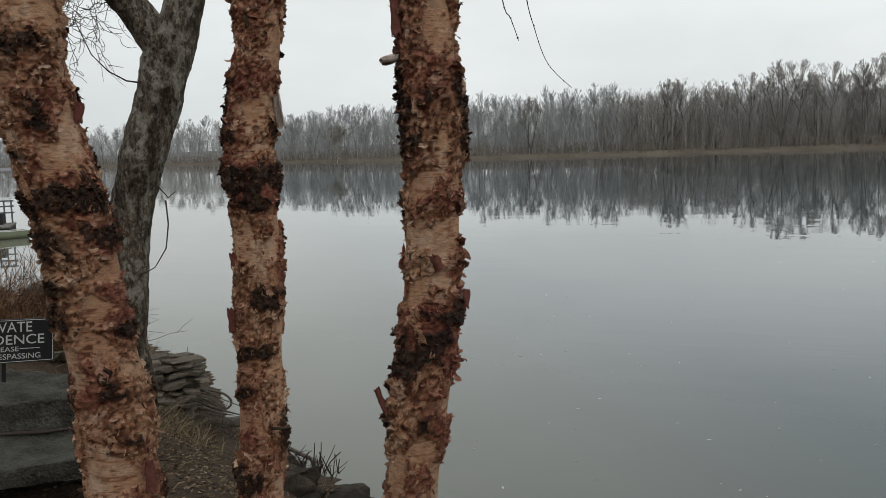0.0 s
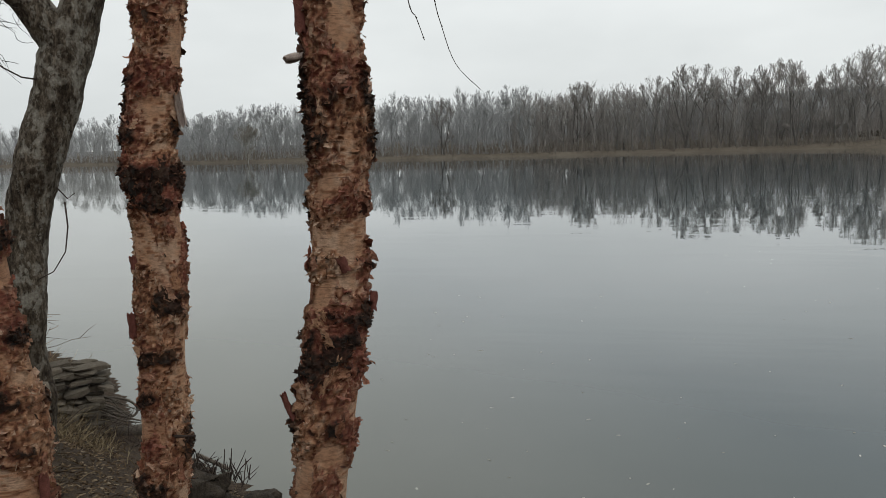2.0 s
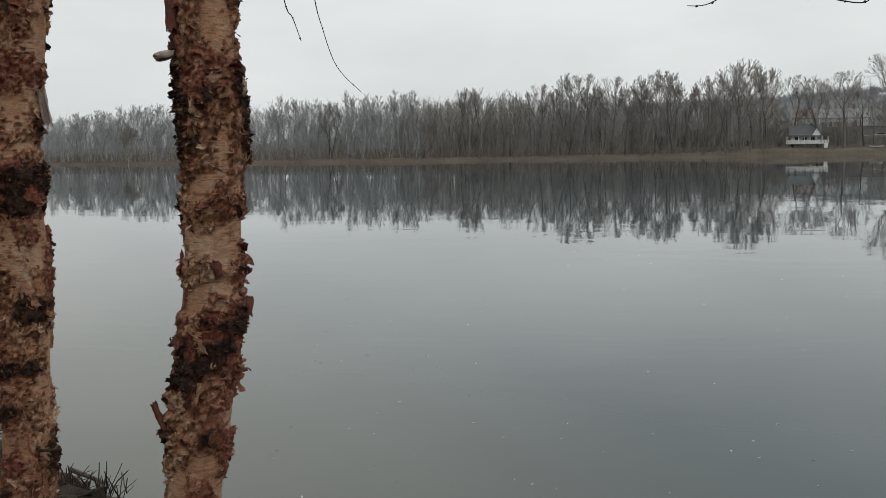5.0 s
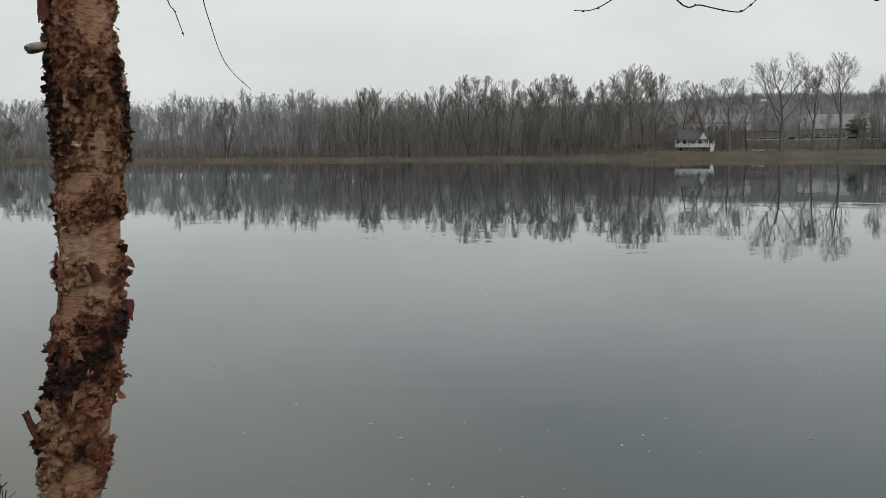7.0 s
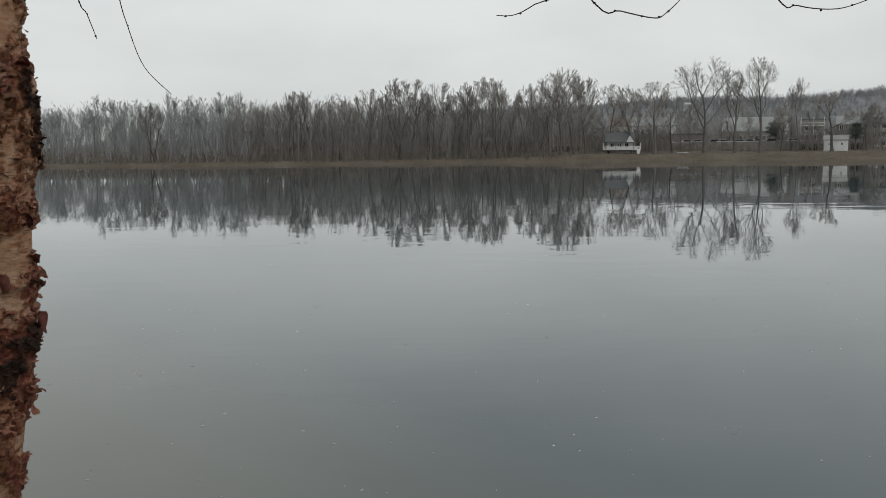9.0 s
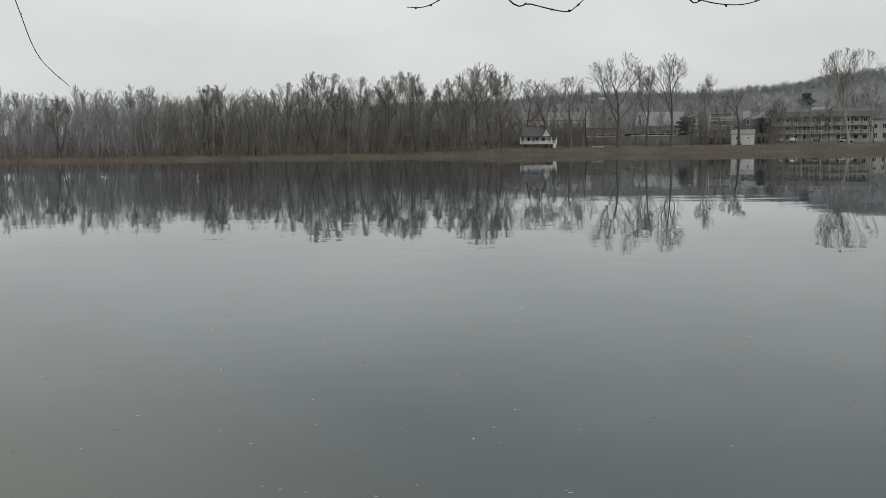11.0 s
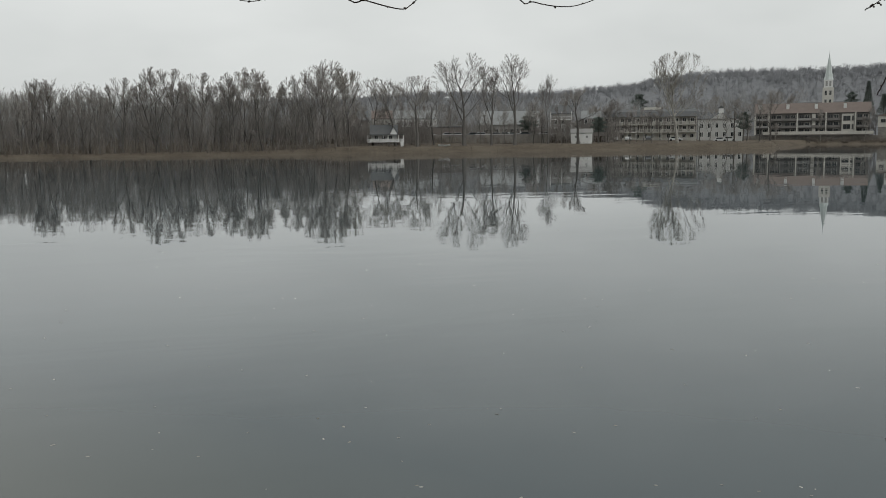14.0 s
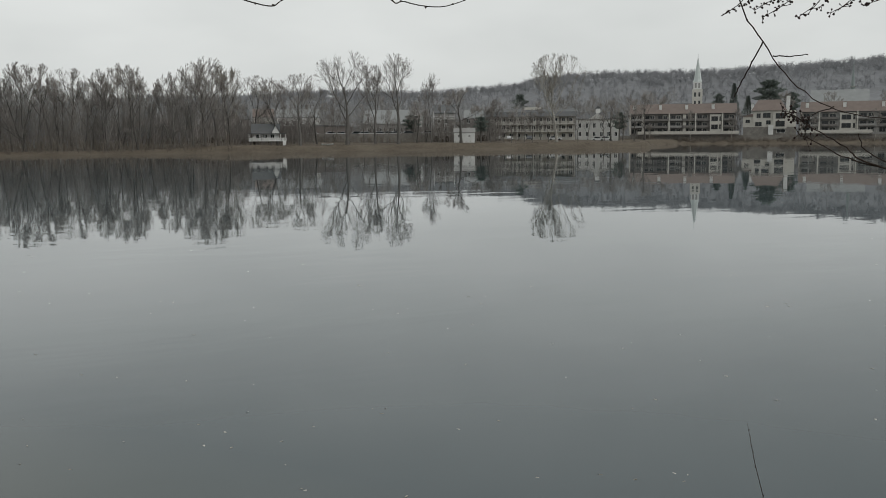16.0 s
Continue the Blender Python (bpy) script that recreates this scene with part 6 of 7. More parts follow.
# ---------------------------------------------------------------- slabs, sign, stones


def rock_slab(name, label, corners, z0, z1, seed, material, cuts=22, rough=0.035):
    """A rough quarried slab over four corners."""
    bm = bmesh.new()
    bmesh.ops.create_cube(bm, size=2)
    bmesh.ops.subdivide_edges(bm, edges=bm.edges[:], cuts=cuts, use_grid_fill=True)
    c = [Vector((*q, 0)) for q in corners]
    off = Vector((seed * 5.3, seed * 2.9, seed))
    for v in bm.verts:
        q = v.co.copy()
        m_ = max(abs(q.x), abs(q.y))
        n_ = q.normalized()
        q = q.lerp(n_ * 1.25, 0.10)
        s_, t_ = (q.x + 1) / 2, (q.y + 1) / 2
        p = (c[0] * (1 - s_) + c[1] * s_) * (1 - t_) + (c[3] * (1 - s_) + c[2] * s_) * t_
        p.z = z0 + (z1 - z0) * (q.z + 1) / 2
        e = rough * (1.4 * noise.noise(p * 2.3 + off) + 0.7 * noise.noise(p * 6 + off) + 0.35 * noise.noise(p * 17 + off))
        side = Vector((n_.x, n_.y, 0)) * (1 if abs(v.co.z) < 0.99 or m_ > 0.97 else 0)
        p += side * e * 1.6 + Vector((0, 0, e * 0.7))
        v.co = p
    me = bpy.data.meshes.new(name)
    bm.to_mesh(me)
    bm.free()
    me.materials.append(material)
    me.polygons.foreach_set("use_smooth", [True] * len(me.polygons))
    return tagged(new(name, me), label, "stone slab", "stone slabs by the sign")


rock_slab("stone_slab", "rough mossy grey stone slab below the sign", [(-5.0, 3.05), (-3.50, 4.02), (-3.95, 4.62), (-5.7, 3.9)], -0.12, 0.29, 3, SLAB, 30, 0.055)
rock_slab("stone_slab", "broad flat grey stone slab with cracks", [(-4.35, 2.60), (-3.12, 3.62), (-3.60, 4.20), (-5.0, 3.1)], 0.02, 0.115, 5, SLAB, 30, rough=0.030)
# recessed stone coloured near black for the shade under the slab
rock_slab("stone_slab", "stone set back under the flat slab, overhang shade in its colour", [(-4.55, 3.03), (-3.56, 3.90), (-3.78, 4.26), (-5.0, 3.36)], -0.55, 0.02, 6, SHADESTONE, rough=0.05)
stick = Shape()
stick.tube([Vector((-4.02, 3.60, 0.135)), Vector((-3.86, 3.72, 0.14)), Vector((-3.72, 3.80, 0.132)), Vector((-3.55, 3.86, 0.15)), Vector((-3.44, 3.95, 0.155))], [0.009, 0.011, 0.010, 0.008, 0.005], 6, True)
tagged(new("stick", stick.mesh("stick", STEM, True)), "crooked dark stick lying on the flat slab", "stick")
rock_slab("flat_stone", "pale flat stone lying behind the sign", [(-4.25, 4.75), (-3.95, 4.90), (-4.0, 5.1), (-4.4, 5.0)], -0.1, 0.12, 8, STONE, 10, 0.02)

sign = thing("warning_sign", "black sign with white lettering on a metal stake", "sign")
sign.matrix_basis = pose(-4.265, 4.085, 0.02, 0, 4.5, 51.0)
sw, sh_, sz = 0.53, 0.262, 0.40
bevel_part("panel", (-sw / 2, -0.006, sz), (sw / 2, 0.006, sz + sh_), SIGNBLACK, sign, width=0.003)
rim = Shape()
for a, b in (((-sw / 2 + 0.006, -0.008, sz + 0.006), (sw / 2 - 0.006, -0.006, sz + 0.009)), ((-sw / 2 + 0.006, -0.008, sz + sh_ - 0.009), (sw / 2 - 0.006, -0.006, sz + sh_ - 0.006)),
             ((-sw / 2 + 0.006, -0.008, sz + 0.009), (-sw / 2 + 0.009, -0.006, sz + sh_ - 0.009)), ((sw / 2 - 0.009, -0.008, sz + 0.009), (sw / 2 - 0.006, -0.006, sz + sh_ - 0.009))):
    rim.box(a, b)
part("border_line", rim, SIGNWHITE, sign)
for x in (-0.01,):
    part("stake", box_shape((x - 0.012, 0.007, -0.05), (x + 0.012, 0.022, sz + 0.16)), METAL, sign)


def lettering(text, size, x, z, width):
    cu = bpy.data.curves.new("lettering", "FONT")
    cu.body, cu.size, cu.align_x, cu.extrude = text, size, "CENTER", 0.0012
    tmp = bpy.data.objects.new("lettering", cu)
    scene.collection.objects.link(tmp)
    bpy.context.view_layer.update()
    me = bpy.data.meshes.new_from_object(tmp.evaluated_get(bpy.context.evaluated_depsgraph_get()))
    bpy.data.objects.remove(tmp)
    xs = [v.co.x for v in me.vertices]
    k = width / (max(xs) - min(xs))
    for v in me.vertices:
        v.co = (x + v.co.x * k, -0.0085 - v.co.z, z + v.co.y)
    me.materials.clear()
    me.materials.append(SIGNWHITE)
    ob = new("lettering", me)
    ob.parent = sign
    return ob


lettering("PRIVATE", 0.088, -0.002, sz + 0.185, 0.285)
lettering("RESIDENCE", 0.082, -0.010, sz + 0.112, 0.435)
lettering("PLEASE", 0.040, -0.005, sz + 0.070, 0.145)
lettering("NO TRESPASSING", 0.046, -0.002, sz + 0.024, 0.38)
part("rule_line", box_shape((0.075, -0.008, sz + 0.082), (0.185, -0.006, sz + 0.086)), SIGNWHITE, sign)
part("rule_line", box_shape((-0.195, -0.008, sz + 0.082), (-0.085, -0.006, sz + 0.086)), SIGNWHITE, sign)

# stones heaped along the waterline
pile = thing("stone_heap", "heap of flat grey stones banked at the waterline", "stones")
rg = random.Random(12)
stone_meshes = []
for k in range(9):
    s = Shape()
    s.blob((0, 0, 0), (rg.uniform(0.9, 1.4), rg.uniform(0.6, 1.0), rg.uniform(0.20, 0.36)), rg, 0.50, 2)
    stone_meshes.append(s.mesh("stone", STONE))


def stone(x, y, z, size, parent, turn=None, tip=0.15, meshes=None):
    ob = new("stone", rg.choice(meshes or stone_meshes))
    ob.parent = parent
    ob.matrix_basis = Matrix.LocRotScale((x, y, z), Euler((rg.gauss(0, tip), rg.gauss(0, tip), rg.uniform(0, 6.28) if turn is None else turn)), Vector((size,) * 3) * 1.0)
    return ob


e_dir, v_dir = Vector((0.80, 0.595)), Vector((-0.595, 0.80))
for course in range(13):
    z = -0.84 - 0.075 * course
    reach = 0.34 - 0.05 * abs(course - 3) * 0.7
    far_ = 11.25 - 0.085 * course
    for layer in range(2):
        s_ = -0.75 + rg.uniform(0, 0.2)
        while s_ < reach - 0.02 * layer:
            wide = rg.uniform(0.11, 0.20)
            q = v_dir * (far_ + 0.22 * layer) + e_dir * s_ + Vector((0.05, 0.02))
            ob = stone(q.x, q.y, z + rg.uniform(-0.025, 0.025) - 0.05 * max(0.0, -s_ - 0.3), wide, pile, rg.gauss(0.64, 0.35), 0.12)
            s_ += wide * rg.uniform(1.3, 1.8)
for _ in range(22):
    q = v_dir * rg.uniform(10.3, 11.2) + e_dir * rg.uniform(-1.4, -0.35)
    stone(q.x, q.y, max(h_at(q.x, q.y), -1.15) + 0.05, rg.uniform(0.08, 0.16), pile)

muddy = []
for me in stone_meshes[:4]:
    dup = me.copy()
    dup.materials.clear()
    dup.materials.append(MUDSTONE)
    muddy.append(dup)
shore_rocks = thing("shore_rocks", "dark wet rocks along the near waterline", "rocks")
for x, y, s in [(-3.75, 7.35, 0.20), (-3.5, 7.2, 0.24), (-4.2, 7.7, 0.2), (-3.2, 7.0, 0.22), (-3.35, 7.5, 0.16), (-4.6, 8.1, 0.18), (-2.95, 6.9, 0.2), (-4.9, 8.3, 0.18), (-5.2, 8.5, 0.2), (-5.5, 8.7, 0.2), (-2.6, 6.6, 0.22), (-3.9, 7.1, 0.22)]:
    stone(x, y, max(h_at(x, y), WATER_Z) + 0.02, s * 0.8, shore_rocks, meshes=muddy)


# roots and driftwood
def driftwood(name, label, path, r0, r1, seed):
    pts = [Vector((p[0] * 1.125, p[1] * 1.125, 1.6 + (p[2] - 1.6) * 1.125)) for p in path]
    rad = [r0 + (r1 - r0) * k / (len(pts) - 1) for k in range(len(pts))]
    sh = rough_trunk([tuple(p) for p in pts], rad, seed, 12, 0.03)
    return tagged(new(name, sh.mesh(name, ROOT, True)), label, "driftwood", "roots and driftwood on the bank")


driftwood("root", "bare grey root curling out over the water", [(-6.15, 8.12, -0.91), (-5.94, 8.27, -0.97), (-5.74, 8.41, -0.98), (-5.60, 8.50, -1.04), (-5.54, 8.54, -1.13), (-5.57, 8.52, -1.20), (-5.66, 8.46, -1.20), (-5.75, 8.40, -1.18)], 0.020, 0.012, 4)
driftwood("log", "weathered grey log jutting from the bank", [(-5.93, 8.03, -1.20), (-5.77, 8.15, -1.25), (-5.55, 8.30, -1.31), (-5.33, 8.44, -1.31)], 0.045, 0.072, 5)
driftwood("root", "thick pale root lying on the stones", [(-6.30, 7.95, -0.72), (-6.14, 7.88, -0.85), (-5.97, 8.00, -0.99), (-5.78, 8.14, -1.08), (-5.63, 8.24, -1.16)], 0.034, 0.018, 6)
driftwood("root", "grey root lying on the stones", [(-6.17, 7.85, -0.91), (-6.00, 7.98, -1.07), (-5.84, 8.10, -1.16), (-5.62, 8.25, -1.27)], 0.022, 0.012, 7)
driftwood("root", "thin dark root over the bank edge", [(-5.56, 7.69, -1.27), (-5.40, 7.80, -1.28), (-5.26, 7.89, -1.32), (-5.14, 7.97, -1.33)], 0.014, 0.008, 9)
driftwood("root", "thin root crossing the stones", [(-6.14, 8.13, -1.08), (-5.94, 8.27, -1.04), (-5.74, 8.41, -1.12), (-5.63, 8.49, -1.20)], 0.016, 0.010, 10)
driftwood("log", "slim dark log slanting to the waterline", [(-4.25, 7.44, -1.20), (-4.03, 7.57, -1.36), (-3.84, 7.66, -1.50), (-3.69, 7.74, -1.62)], 0.022, 0.030, 8)
for k in range(26):
    a, b = rg.uniform(-6.35, -5.75), rg.uniform(7.75, 8.2)
    c = rg.uniform(-1.0, -0.72) - 0.35 * max(0.0, a + 6.1)
    driftwood("root", "thin tangled root on the stones", [(a, b, c), (a + 0.17, b + 0.12 + rg.gauss(0, 0.05), c - 0.10), (a + 0.34, b + 0.24 + rg.gauss(0, 0.06), c - 0.16 + rg.gauss(0, 0.04)), (a + 0.48, b + 0.34, c - 0.26)], rg.choice((0.008, 0.012, 0.016, 0.024)), 0.005, 20 + k)
rock_slab("shore_boulder", "flat weathered boulder at the waterline", [(-3.90, 7.50), (-3.62, 7.52), (-3.60, 7.75), (-3.85, 7.75)], -1.8, -1.62, 14, MUDSTONE, 14, 0.05)
rock_slab("shore_boulder", "earthy boulder in the bank edge", [(-4.40, 6.95), (-4.0, 6.95), (-3.90, 7.35), (-4.40, 7.35)], -1.7, -1.30, 15, MUDSTONE, 16, 0.10)

# cut stems and weeds
rg = random.Random(40)
stub = Shape()
for _ in range(85):
    f = rg.random() ** 1.2
    p = Vector((-4.36 + 0.55 * f + rg.gauss(0, 0.04), 7.36 + 0.22 * f + rg.gauss(0, 0.05), -1.36 - 0.14 * f))
    tw, _ = wander(rg, p, Vector((rg.gauss(0.25, 0.55), rg.gauss(0, 0.4), 1)).normalized(), rg.uniform(0.07, 0.32), 4, 0.12, -0.02)
    k = rg.uniform(0.45, 0.95)
    stub.tube(tw, [0.0075 * k, 0.007 * k, 0.0065 * k, 0.006 * k, 0.005 * k], 5, True)
for _ in range(170):
    x, y = rg.uniform(-7.1, -5.6), rg.uniform(7.5, 9.0)
    if y > float(near_shore(x)) - 0.15:
        continue
    p = Vector((x, y, h_at(x, y) - 0.02))
    tw, _ = wander(rg, p, Vector((rg.gauss(0.1, 0.6), rg.gauss(0, 0.6), 0.8)).normalized(), rg.uniform(0.12, 0.5), 4, 0.2, -0.06)
    k = rg.uniform(0.4, 1.1)
    stub.tube(tw, [0.0075 * k, 0.007 * k, 0.006 * k, 0.005 * k, 0.002 * k], 5, True)
tagged(new("cut_stems", stub.mesh("cut_stems", STEM)), "dark cut weed stems on the bank edge", "weeds", kind="stuff")
weeds = Shape()
for _ in range(16):
    x, y = rg.uniform(-7.5, -6.7), rg.uniform(8.3, 9.2)
    p = Vector((x, y, h_at(x, y)))
    tw, _ = wander(rg, p, Vector((rg.gauss(0, 0.08), rg.gauss(0, 0.08), 1)).normalized(), rg.uniform(0.2, 0.75), 5, 0.05, 0.03)
    weeds.tube(tw, [0.006, 0.005, 0.005, 0.004, 0.003, 0.002], 4)
tagged(new("dead_weeds", weeds.mesh("dead_weeds", TWIG)), "thin dead weed stems above the stones", "weeds", kind="stuff")

straw = Shape()


def tuft(cx_, cy_, wide, count, tall, lean=0.6):
    for _ in range(count):
        x, y = rg.gauss(cx_, wide), rg.gauss(cy_, wide)
        if y > float(near_shore(x)) - 0.1:
            continue
        p = Vector((x, y, h_at(x, y) - 0.01))
        tw, _ = wander(rg, p, Vector((rg.gauss(0, lean), rg.gauss(0, lean), 1)).normalized(), rg.uniform(0.4, 1.0) * tall, 4, 0.22, -0.16)
        straw.tube(tw, [0.004, 0.0035, 0.003, 0.0025, 0.001], 3)


tuft(-6.1, 7.8, 0.3, 260, 0.34)
tuft(-5.7, 7.5, 0.28, 260, 0.30)
tuft(-6.45, 8.3, 0.25, 200, 0.45)
tuft(-6.9, 8.5, 0.45, 420, 0.36)
for k in range(6):
    tuft(-8.8 + rg.uniform(-2.4, 1.6), 9.3 + rg.uniform(-1.5, 2.4), 0.5, 230, 0.62, 1.0)
tuft(-5.2, 5.6, 0.3, 220, 0.2, 0.9)
tuft(-4.1, 7.3, 0.2, 60, 0.16)
tagged(new("dry_grass", straw.mesh("dry_grass", STRAW)), "matted dry grass and bramble on the bank", "dry grass", kind="stuff")

bram = Shape()
for _ in range(1500):
    x, y = rg.gauss(-7.9, 0.7), rg.gauss(7.9, 0.7)
    if y > float(near_shore(x)) - 0.4 or x > -7.3:
        continue
    p = Vector((x, y, h_at(x, y) - 0.02))
    tw, _ = wander(rg, p, Vector((rg.gauss(0, 0.6), rg.gauss(0, 0.6), 1)).normalized(), rg.uniform(0.3, 0.95) + (0.45 if x < -7.9 else 0.0), 6, 0.2, -0.09)
    bram.tube(tw, [0.0055 * (1 - 0.6 * k / 6) for k in range(7)], 3)
    for _ in range(2):
        q, d = along(tw, rg.uniform(0.3, 0.95))
        t2, _ = wander(rg, q, tilt(rg, d, 0.8), rg.uniform(0.1, 0.3), 2, 0.2, -0.05)
        bram.tube(t2, [0.004, 0.003, 0.0015], 3)
tagged(new("bramble_thicket", bram.mesh("bramble_thicket", BRAMBLE)), "tangled reddish-brown bramble on the bank", "bramble", kind="stuff")

stump = thing("tree_stump", "dark rotten stump in the brush by the water", "stump")
ss2 = rough_trunk([(-8.33, 8.62, -0.9), (-8.32, 8.64, -0.35), (-8.29, 8.66, -0.05), (-8.18, 8.72, 0.06)], [0.20, 0.16, 0.15, 0.09], 9, 24, 0.04)
part("wood", ss2, STEM, stump, smooth=True)

# mulch and leaf litter
lit = Shape()
for _ in range(9000):
    x, y = rg.uniform(-5.6, -1.2), rg.uniform(2.6, 8.0)
    if float(near_shore(x)) - y < 0.35:
        continue
    z = h_at(x, y) + 0.004
    a, l, w_ = rg.uniform(0, 6.283), rg.uniform(0.008, 0.035), rg.uniform(0.004, 0.014)
    c_, s_ = math.cos(a), math.sin(a)
    b = len(lit.v)
    k = rg.uniform(-0.010, 0.014)
    for u, v, hh in ((-l, 0, k), (0, -w_, 0), (l, 0, k * rg.random()), (0, w_, rg.uniform(0, 0.008)), (0, 0, -0.004)):
        lit.v.append((x + u * c_ - v * s_, y + u * s_ + v * c_, z + 0.006 + hh))
    lit.f.extend([(b, b + 1, b + 3), (b + 1, b + 2, b + 3), (b, b + 4, b + 1), (b + 1, b + 4, b + 2), (b + 2, b + 4, b + 3), (b + 3, b + 4, b)])
for _ in range(420):
    x, y = rg.uniform(-5.6, -1.2), rg.uniform(2.6, 7.8)
    if float(near_shore(x)) - y < 0.35:
        continue
    a, l = rg.uniform(0, 6.283), rg.uniform(0.04, 0.16)
    d = Vector((math.cos(a), math.sin(a), rg.uniform(-0.05, 0.1)))
    p = Vector((x, y, h_at(x, y) + 0.012))
    lit.tube([p, p + d * l * 0.5 + Vector((0, 0, 0.01)), p + d * l], [0.004, 0.004, 0.002], 4, True)
tagged(new("leaf_litter", lit.mesh("leaf_litter", LITTER)), "brown leaf litter and wood chips on dark mulch", "leaf litter", kind="stuff")

# ---------------------------------------------------------------- floating dock and boat upstream
dock = thing("floating_dock", "floating grey dock with black float and slatted railing", "dock")
p = at_az(-45.0, 46.0)
dock.matrix_basis = pose(p.x, p.y, WATER_Z, 0, 0, 38)
part("float", box_shape((-4.2, -1.2, -0.1), (0.6, 1.4, 0.42)), DARKFLOAT, dock)
for k in range(26):
    part("plank", box_shape((-4.3 + k * 0.19, -1.3, 0.42), (-4.13 + k * 0.19, 1.5, 0.50)), DOCKWOOD, dock)
for k in range(16):
    part("rail_post", box_shape((-4.2 + k * 0.31, 1.2, 0.50), (-4.13 + k * 0.31, 1.27, 1.55)), DARKCAR, dock)
for z in (0.95, 1.25, 1.5):
    part("rail_bar", box_shape((-4.3, 1.19, z), (0.6, 1.28, z + 0.07)), DARKCAR, dock)
part("gear_box", box_shape((-1.4, 0.2, 0.5), (0.2, 1.1, 1.0)), DARKFLOAT, dock)
boat = thing("rowing_boat", "small pale green rowing boat moored at a dock", "boat")
p = at_az(-44.7, 44.0)
boat.matrix_basis = Matrix.LocRotScale((p.x, p.y, WATER_Z), Euler((0, 0, radians(60))), Vector((0.5, 0.5, 0.6)))
bs = Shape()
for x in np.linspace(-1.9, 1.9, 15):
    half = 0.72 * (1 - max(0.0, x / 1.95) ** 2.2) * (1 if x > -1.6 else 0.9) + 0.01
    for a in np.linspace(0, math.pi, 9):
        bs.v.append((-x, half * math.cos(a), 0.55 + 0.14 * max(0, x) / 1.9 - 0.62 * math.sin(a) ** 0.7))
for i in range(14):
    for k in range(8):
        bs.f.append((i * 9 + k, i * 9 + k + 1, (i + 1) * 9 + k + 1, (i + 1) * 9 + k))
part("hull", bs, BOATGREEN, boat, smooth=True)
for x in (-0.9, 0.5):
    part("thwart", box_shape((x - 0.13, -0.62, 0.36), (x + 0.13, 0.62, 0.40)), DOCKWOOD, boat)
gw = Shape()
for side in (-1, 1):
    pts = [Vector((-x, side * (0.73 * (1 - max(0.0, x / 1.95) ** 2.2) * (1 if x > -1.6 else 0.9)), 0.57 + 0.14 * max(0, x) / 1.9)) for x in np.linspace(-1.9, 1.9, 15)]
    gw.tube(pts, [0.03] * 15, 6, True)
part("gunwale", gw, WHITE, boat)

# ---------------------------------------------------------------- budding maple over the water
maple = thing("young_maple", "young maple with budding twigs hanging over the river", "maple tree")
ms = Shape()
mz = h_at(4.4, 1.3)
ms.tube([Vector((4.4, 1.3, mz - 0.1)), Vector((4.38, 1.32, 0.8)), Vector((4.3, 1.38, 1.9)), Vector((4.28, 1.36, 3.0)), Vector((4.3, 1.3, 4.4))], [0.075, 0.06, 0.055, 0.045, 0.01], 10)
part("trunk", ms, STEM, maple, smooth=True)


def shoot(path, r0, r1, label=""):
    pts = [Vector(q) for q in path]
    line = []
    for k in range(len(pts) - 1):
        for s_ in range(5):
            t = s_ / 5
            a, b, c, d = pts[max(k - 1, 0)], pts[k], pts[k + 1], pts[min(k + 2, len(pts) - 1)]
            q = 0.5 * ((2 * b) + (c - a) * t + (2 * a - 5 * b + 4 * c - d) * t * t + (3 * b - a - 3 * c + d) * t ** 3)
            line.append(q + Vector((rg.gauss(0, 0.0015), rg.gauss(0, 0.0015), rg.gauss(0, 0.0015))))
    line.append(pts[-1])
    n = len(line) - 1
    sh = Shape()
    sh.tube(line, [r0 + (r1 - r0) * k / n for k in range(n + 1)], 6, True)
    for k in range(4, n, 6):
        sh.tube([line[k], line[k] + Vector((rg.gauss(0, 0.004), rg.gauss(0, 0.004), 0.004))], [(r0 + r1) * 0.55, (r0 + r1) * 0.25], 5, True)
    part("branch", sh, STEM, maple, label, smooth=True)
    return line


bud_mesh = Shape()
bud_mesh.blob((0, 0, 0), (1, 1, 1.3), rg, 0.15, 1)
bud_me = bud_mesh.mesh("bud", BUD, True)


def buds(c, count, wide, size=0.0048, up=0.0):
    for _ in range(count):
        ob = new("bud", bud_me)
        ob.parent = maple
        q = Vector(c) + Vector((rg.gauss(0, wide), rg.gauss(0, wide), rg.gauss(0, wide) + up))
        k = size * rg.uniform(0.7, 1.3)
        ob.matrix_basis = Matrix.LocRotScale(q, Euler((rg.random(), rg.random(), 0)), Vector((k, k, k)))
        st = stalks
        st.tube([Vector(c), q], [0.0012, 0.0009], 4)


stalks = Shape()
shoot([(4.28, 1.36, 2.9), (3.6, 1.9, 3.05), (2.9, 2.3, 2.85), (2.42, 2.46, 2.35), (2.39, 2.42, 2.05), (2.45, 2.37, 1.91), (2.51, 2.30, 1.78), (2.59, 2.21, 1.69), (2.67, 2.12, 1.655), (2.74, 2.04, 1.65)], 0.0032, 0.0014, "thin dark arching branch")
shoot([(2.45, 2.37, 1.91), (2.47, 2.45, 1.83), (2.50, 2.53, 1.765), (2.52, 2.57, 1.735)], 0.0026, 0.0018)
shoot([(2.472, 2.345, 1.862), (2.51, 2.30, 1.858), (2.545, 2.265, 1.862)], 0.0024, 0.0016)
shoot([(4.36, 1.33, 1.05), (3.6, 1.8, 1.25), (2.94, 2.26, 1.48), (2.86, 2.36, 1.55), (2.79, 2.44, 1.62), (2.71, 2.52, 1.69)], 0.0046, 0.0016, "thin dark branch ending in bud clusters")
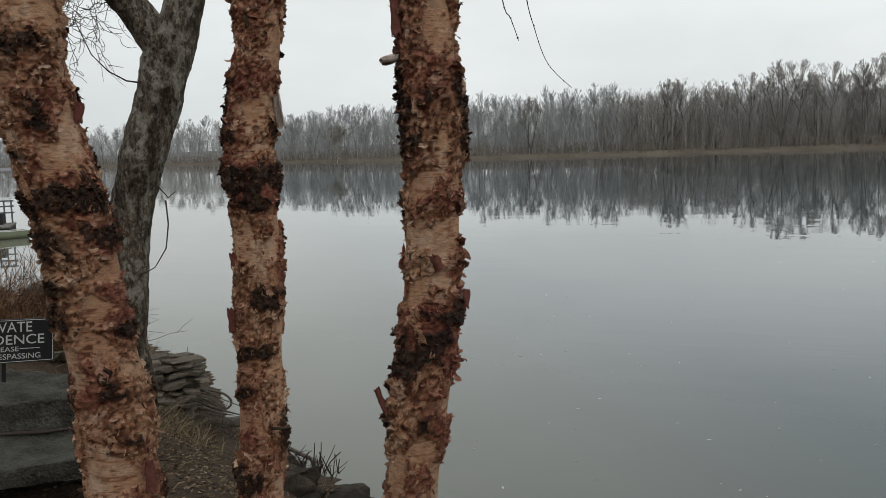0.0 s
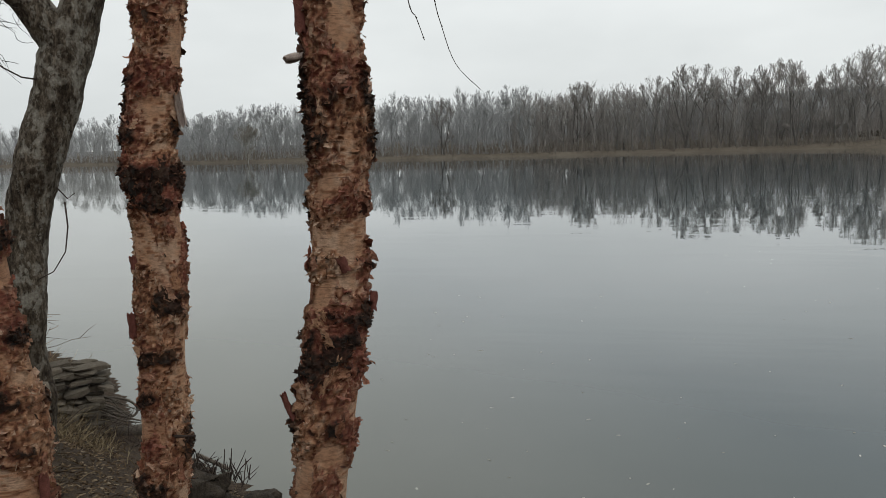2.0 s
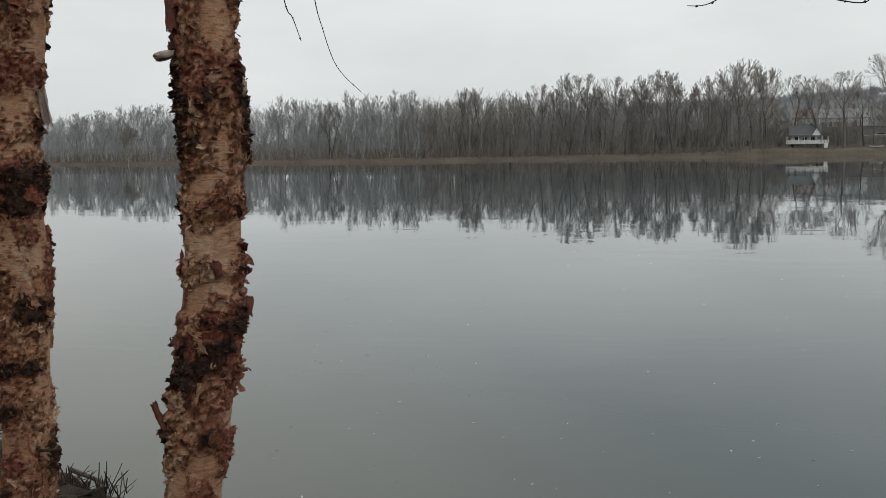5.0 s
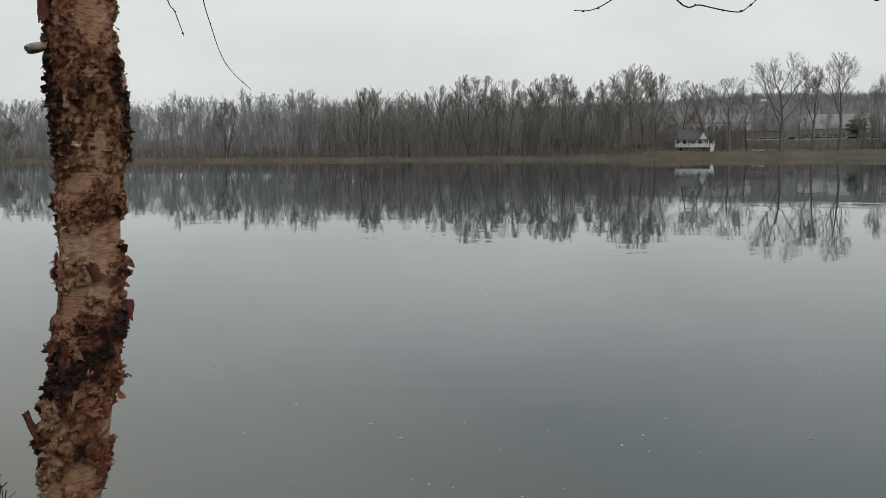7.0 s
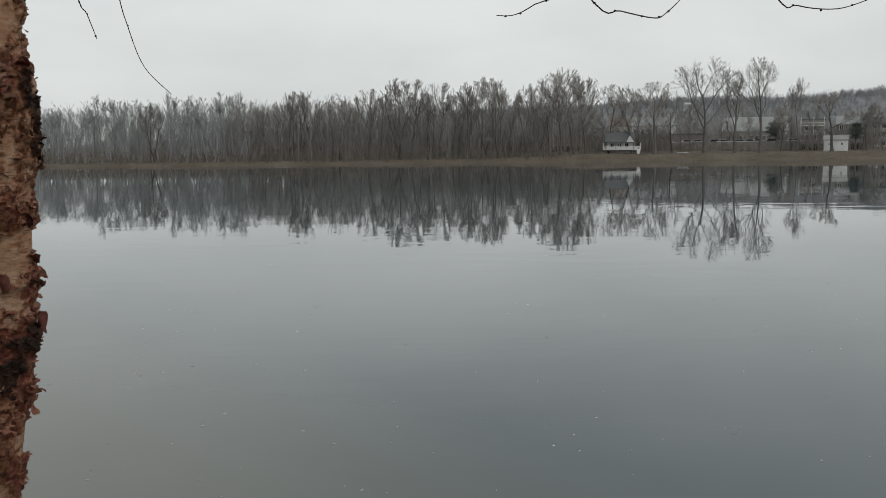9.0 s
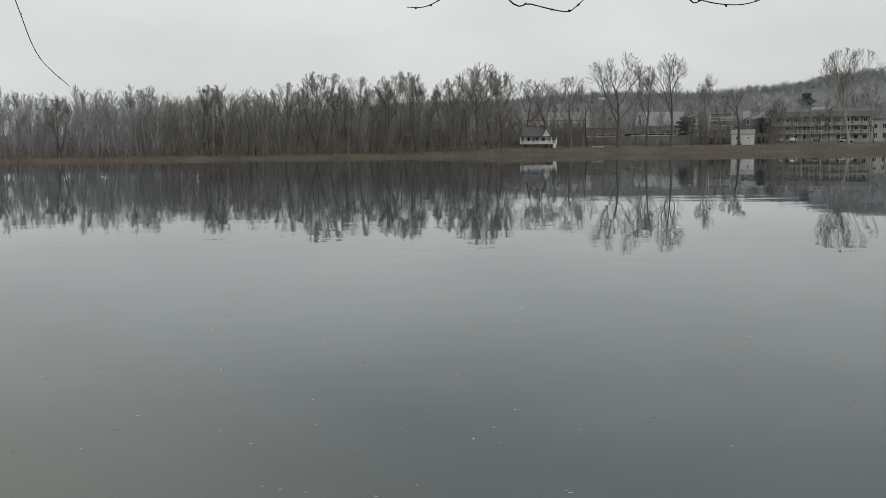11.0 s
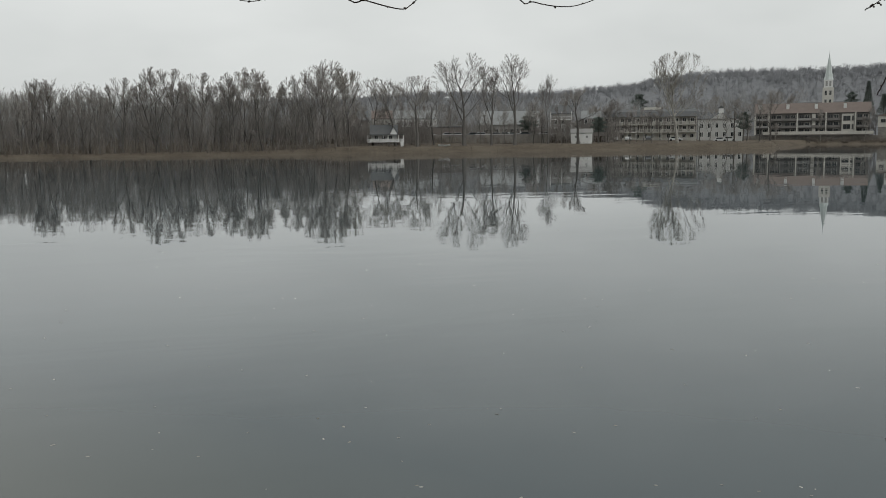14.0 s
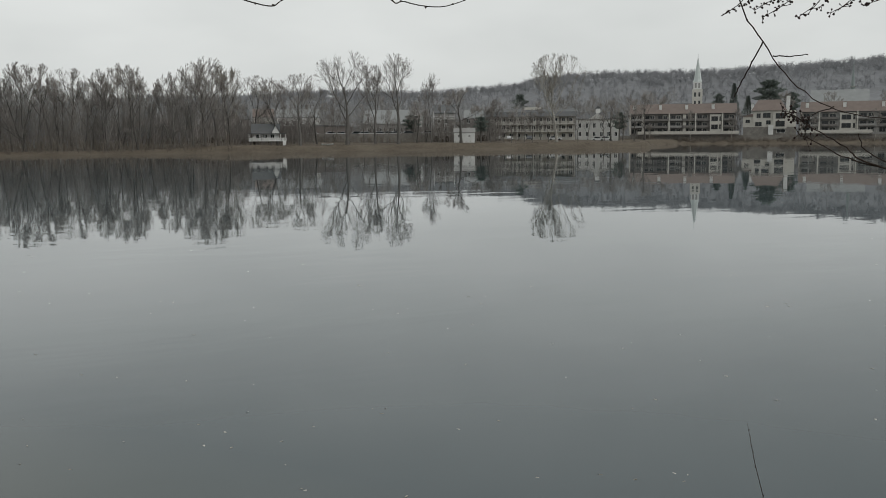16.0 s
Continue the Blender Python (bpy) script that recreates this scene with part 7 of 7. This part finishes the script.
shoot([(2.98, 2.22, 1.465), (2.85, 2.34, 1.512), (2.79, 2.40, 1.56), (2.70, 2.43, 1.60)], 0.003, 0.0014)
shoot([(2.60, 2.20, 1.69), (2.64, 2.33, 1.66), (2.66, 2.37, 1.60), (2.69, 2.40, 1.585)], 0.0022, 0.0014)
shoot([(2.92, 2.24, 1.50), (2.86, 2.28, 1.545), (2.82, 2.28, 1.60)], 0.0026, 0.0014)
for k in range(9):
    f = k / 8
    buds((2.71 + 0.06 * f, 2.52 - 0.055 * f, 1.69 - 0.05 * f), 6, 0.019, 0.0042)
for k in range(3):
    buds((2.70 + 0.02 * k, 2.43 - 0.01 * k, 1.60 - 0.012 * k), 3, 0.014, 0.004)
# sprays of buds along the top of the view
for sx, sy, sz2 in [(2.38, 2.40, 2.03), (2.49, 2.30, 2.02), (2.56, 2.24, 2.02), (2.63, 2.17, 2.02), (2.70, 2.10, 2.02), (2.76, 2.02, 2.03), (2.46, 2.33, 2.04)]:
    tip = (sx - 0.05 + rg.uniform(-0.02, 0.02), sy + 0.05, sz2 - rg.uniform(0.0, 0.035))
    shoot([(sx + 0.25, sy - 0.02, 2.72), (sx + 0.12, sy - 0.02, 2.3), (sx + 0.03, sy, sz2 + 0.045), tip], 0.003, 0.0012)
    for k in range(6):
        f = k / 5
        buds((tip[0] + 0.075 * f, tip[1] - 0.05 * f, tip[2] + 0.045 * f), 3, 0.007, 0.0035)
shoot([(4.28, 1.36, 3.0), (3.7, 1.75, 2.95), (3.1, 2.1, 2.75), (2.6, 2.3, 2.6)], 0.012, 0.004)
part("budding_spray", stalks, STEM, maple, kind="stuff")

weed = thing("dry_weed", "single thin dry weed stalk rising from the bank", "weed")
wz = h_at(3.15, 2.93)
wsh = Shape()
pts = [Vector((3.16, 2.92, wz - 0.03)), Vector((3.14, 2.94, -0.2)), Vector((3.13, 2.95, -0.02)), Vector((3.10, 2.98, 0.14)), Vector((3.08, 3.01, 0.31))]
wsh.tube(pts, [0.0028, 0.0024, 0.0020, 0.0016, 0.0008], 6, True)
for k in range(14):
    q, d = along(pts, 0.3 + 0.05 * k)
    wsh.tube([q, q + tilt(rg, d, 0.6) * 0.012], [0.0022, 0.0008], 5, True)
part("stalk", wsh, TWIG, weed)

# ---------------------------------------------------------------- flecks drifting on the river
fl = Shape()
for _ in range(330):
    a, d = rg.uniform(-20, 55), 8.0 + 45 * rg.random() ** 1.6
    if rg.random() < 0.15:
        d = rg.uniform(50, 150)
    x, y = math.sin(radians(a)) * d, math.cos(radians(a)) * d
    r = rg.uniform(0.006, 0.018) * (1 + d / 40)
    turn, n = rg.uniform(0, 6.28), 6
    b = len(fl.v)
    for ring, zz in ((1.0, 0.001), (0.6, 0.004)):
        for k in range(n):
            w_ = 2 * math.pi * k / n
            u, v = math.cos(w_) * r * ring * 1.7, math.sin(w_) * r * ring * rg.uniform(0.5, 0.9)
            fl.v.append((x + u * math.cos(turn) - v * math.sin(turn), y + u * math.sin(turn) + v * math.cos(turn), WATER_Z + zz))
    fl.f.append(tuple(b + n + k for k in range(n)))
    for k in range(n):
        k2 = (k + 1) % n
        fl.f.append((b + k, b + k2, b + n + k2, b + n + k))
tagged(new("floating_flecks", fl.mesh("floating_flecks", FLECK)), "pale foam and leaf flecks drifting on the river", "flotsam", kind="stuff")

# ---------------------------------------------------------------- unseen wooded slope added behind the camera to cut sky light
back, rg = Shape(), random.Random(61)
for _ in range(330):
    x, y = rg.uniform(-70, 70), -rg.uniform(7, 40)
    p = Vector((x, y, h_at(x, y) - 0.2))
    stem, _ = wander(rg, p, Vector((rg.gauss(0, 0.06), rg.gauss(0, 0.06), 1)).normalized(), rg.uniform(6, 12), 4, 0.05, 0.04)
    back.tube(stem, [0.16, 0.14, 0.11, 0.07, 0.02], 5)
    for _ in range(26):
        q, d = along(stem, rg.uniform(0.1, 1))
        b, _ = wander(rg, q, tilt(rg, d, rg.uniform(0.5, 1.1)), rg.uniform(1.0, 2.6), 2, 0.15, 0.05)
        back.tube(b, [0.05, 0.04, 0.01], 3)
tagged(new("slope_woods", back.mesh("slope_woods", STEM)), "unseen leafless woods added behind the camera to block sky light", "woods", kind="stuff")
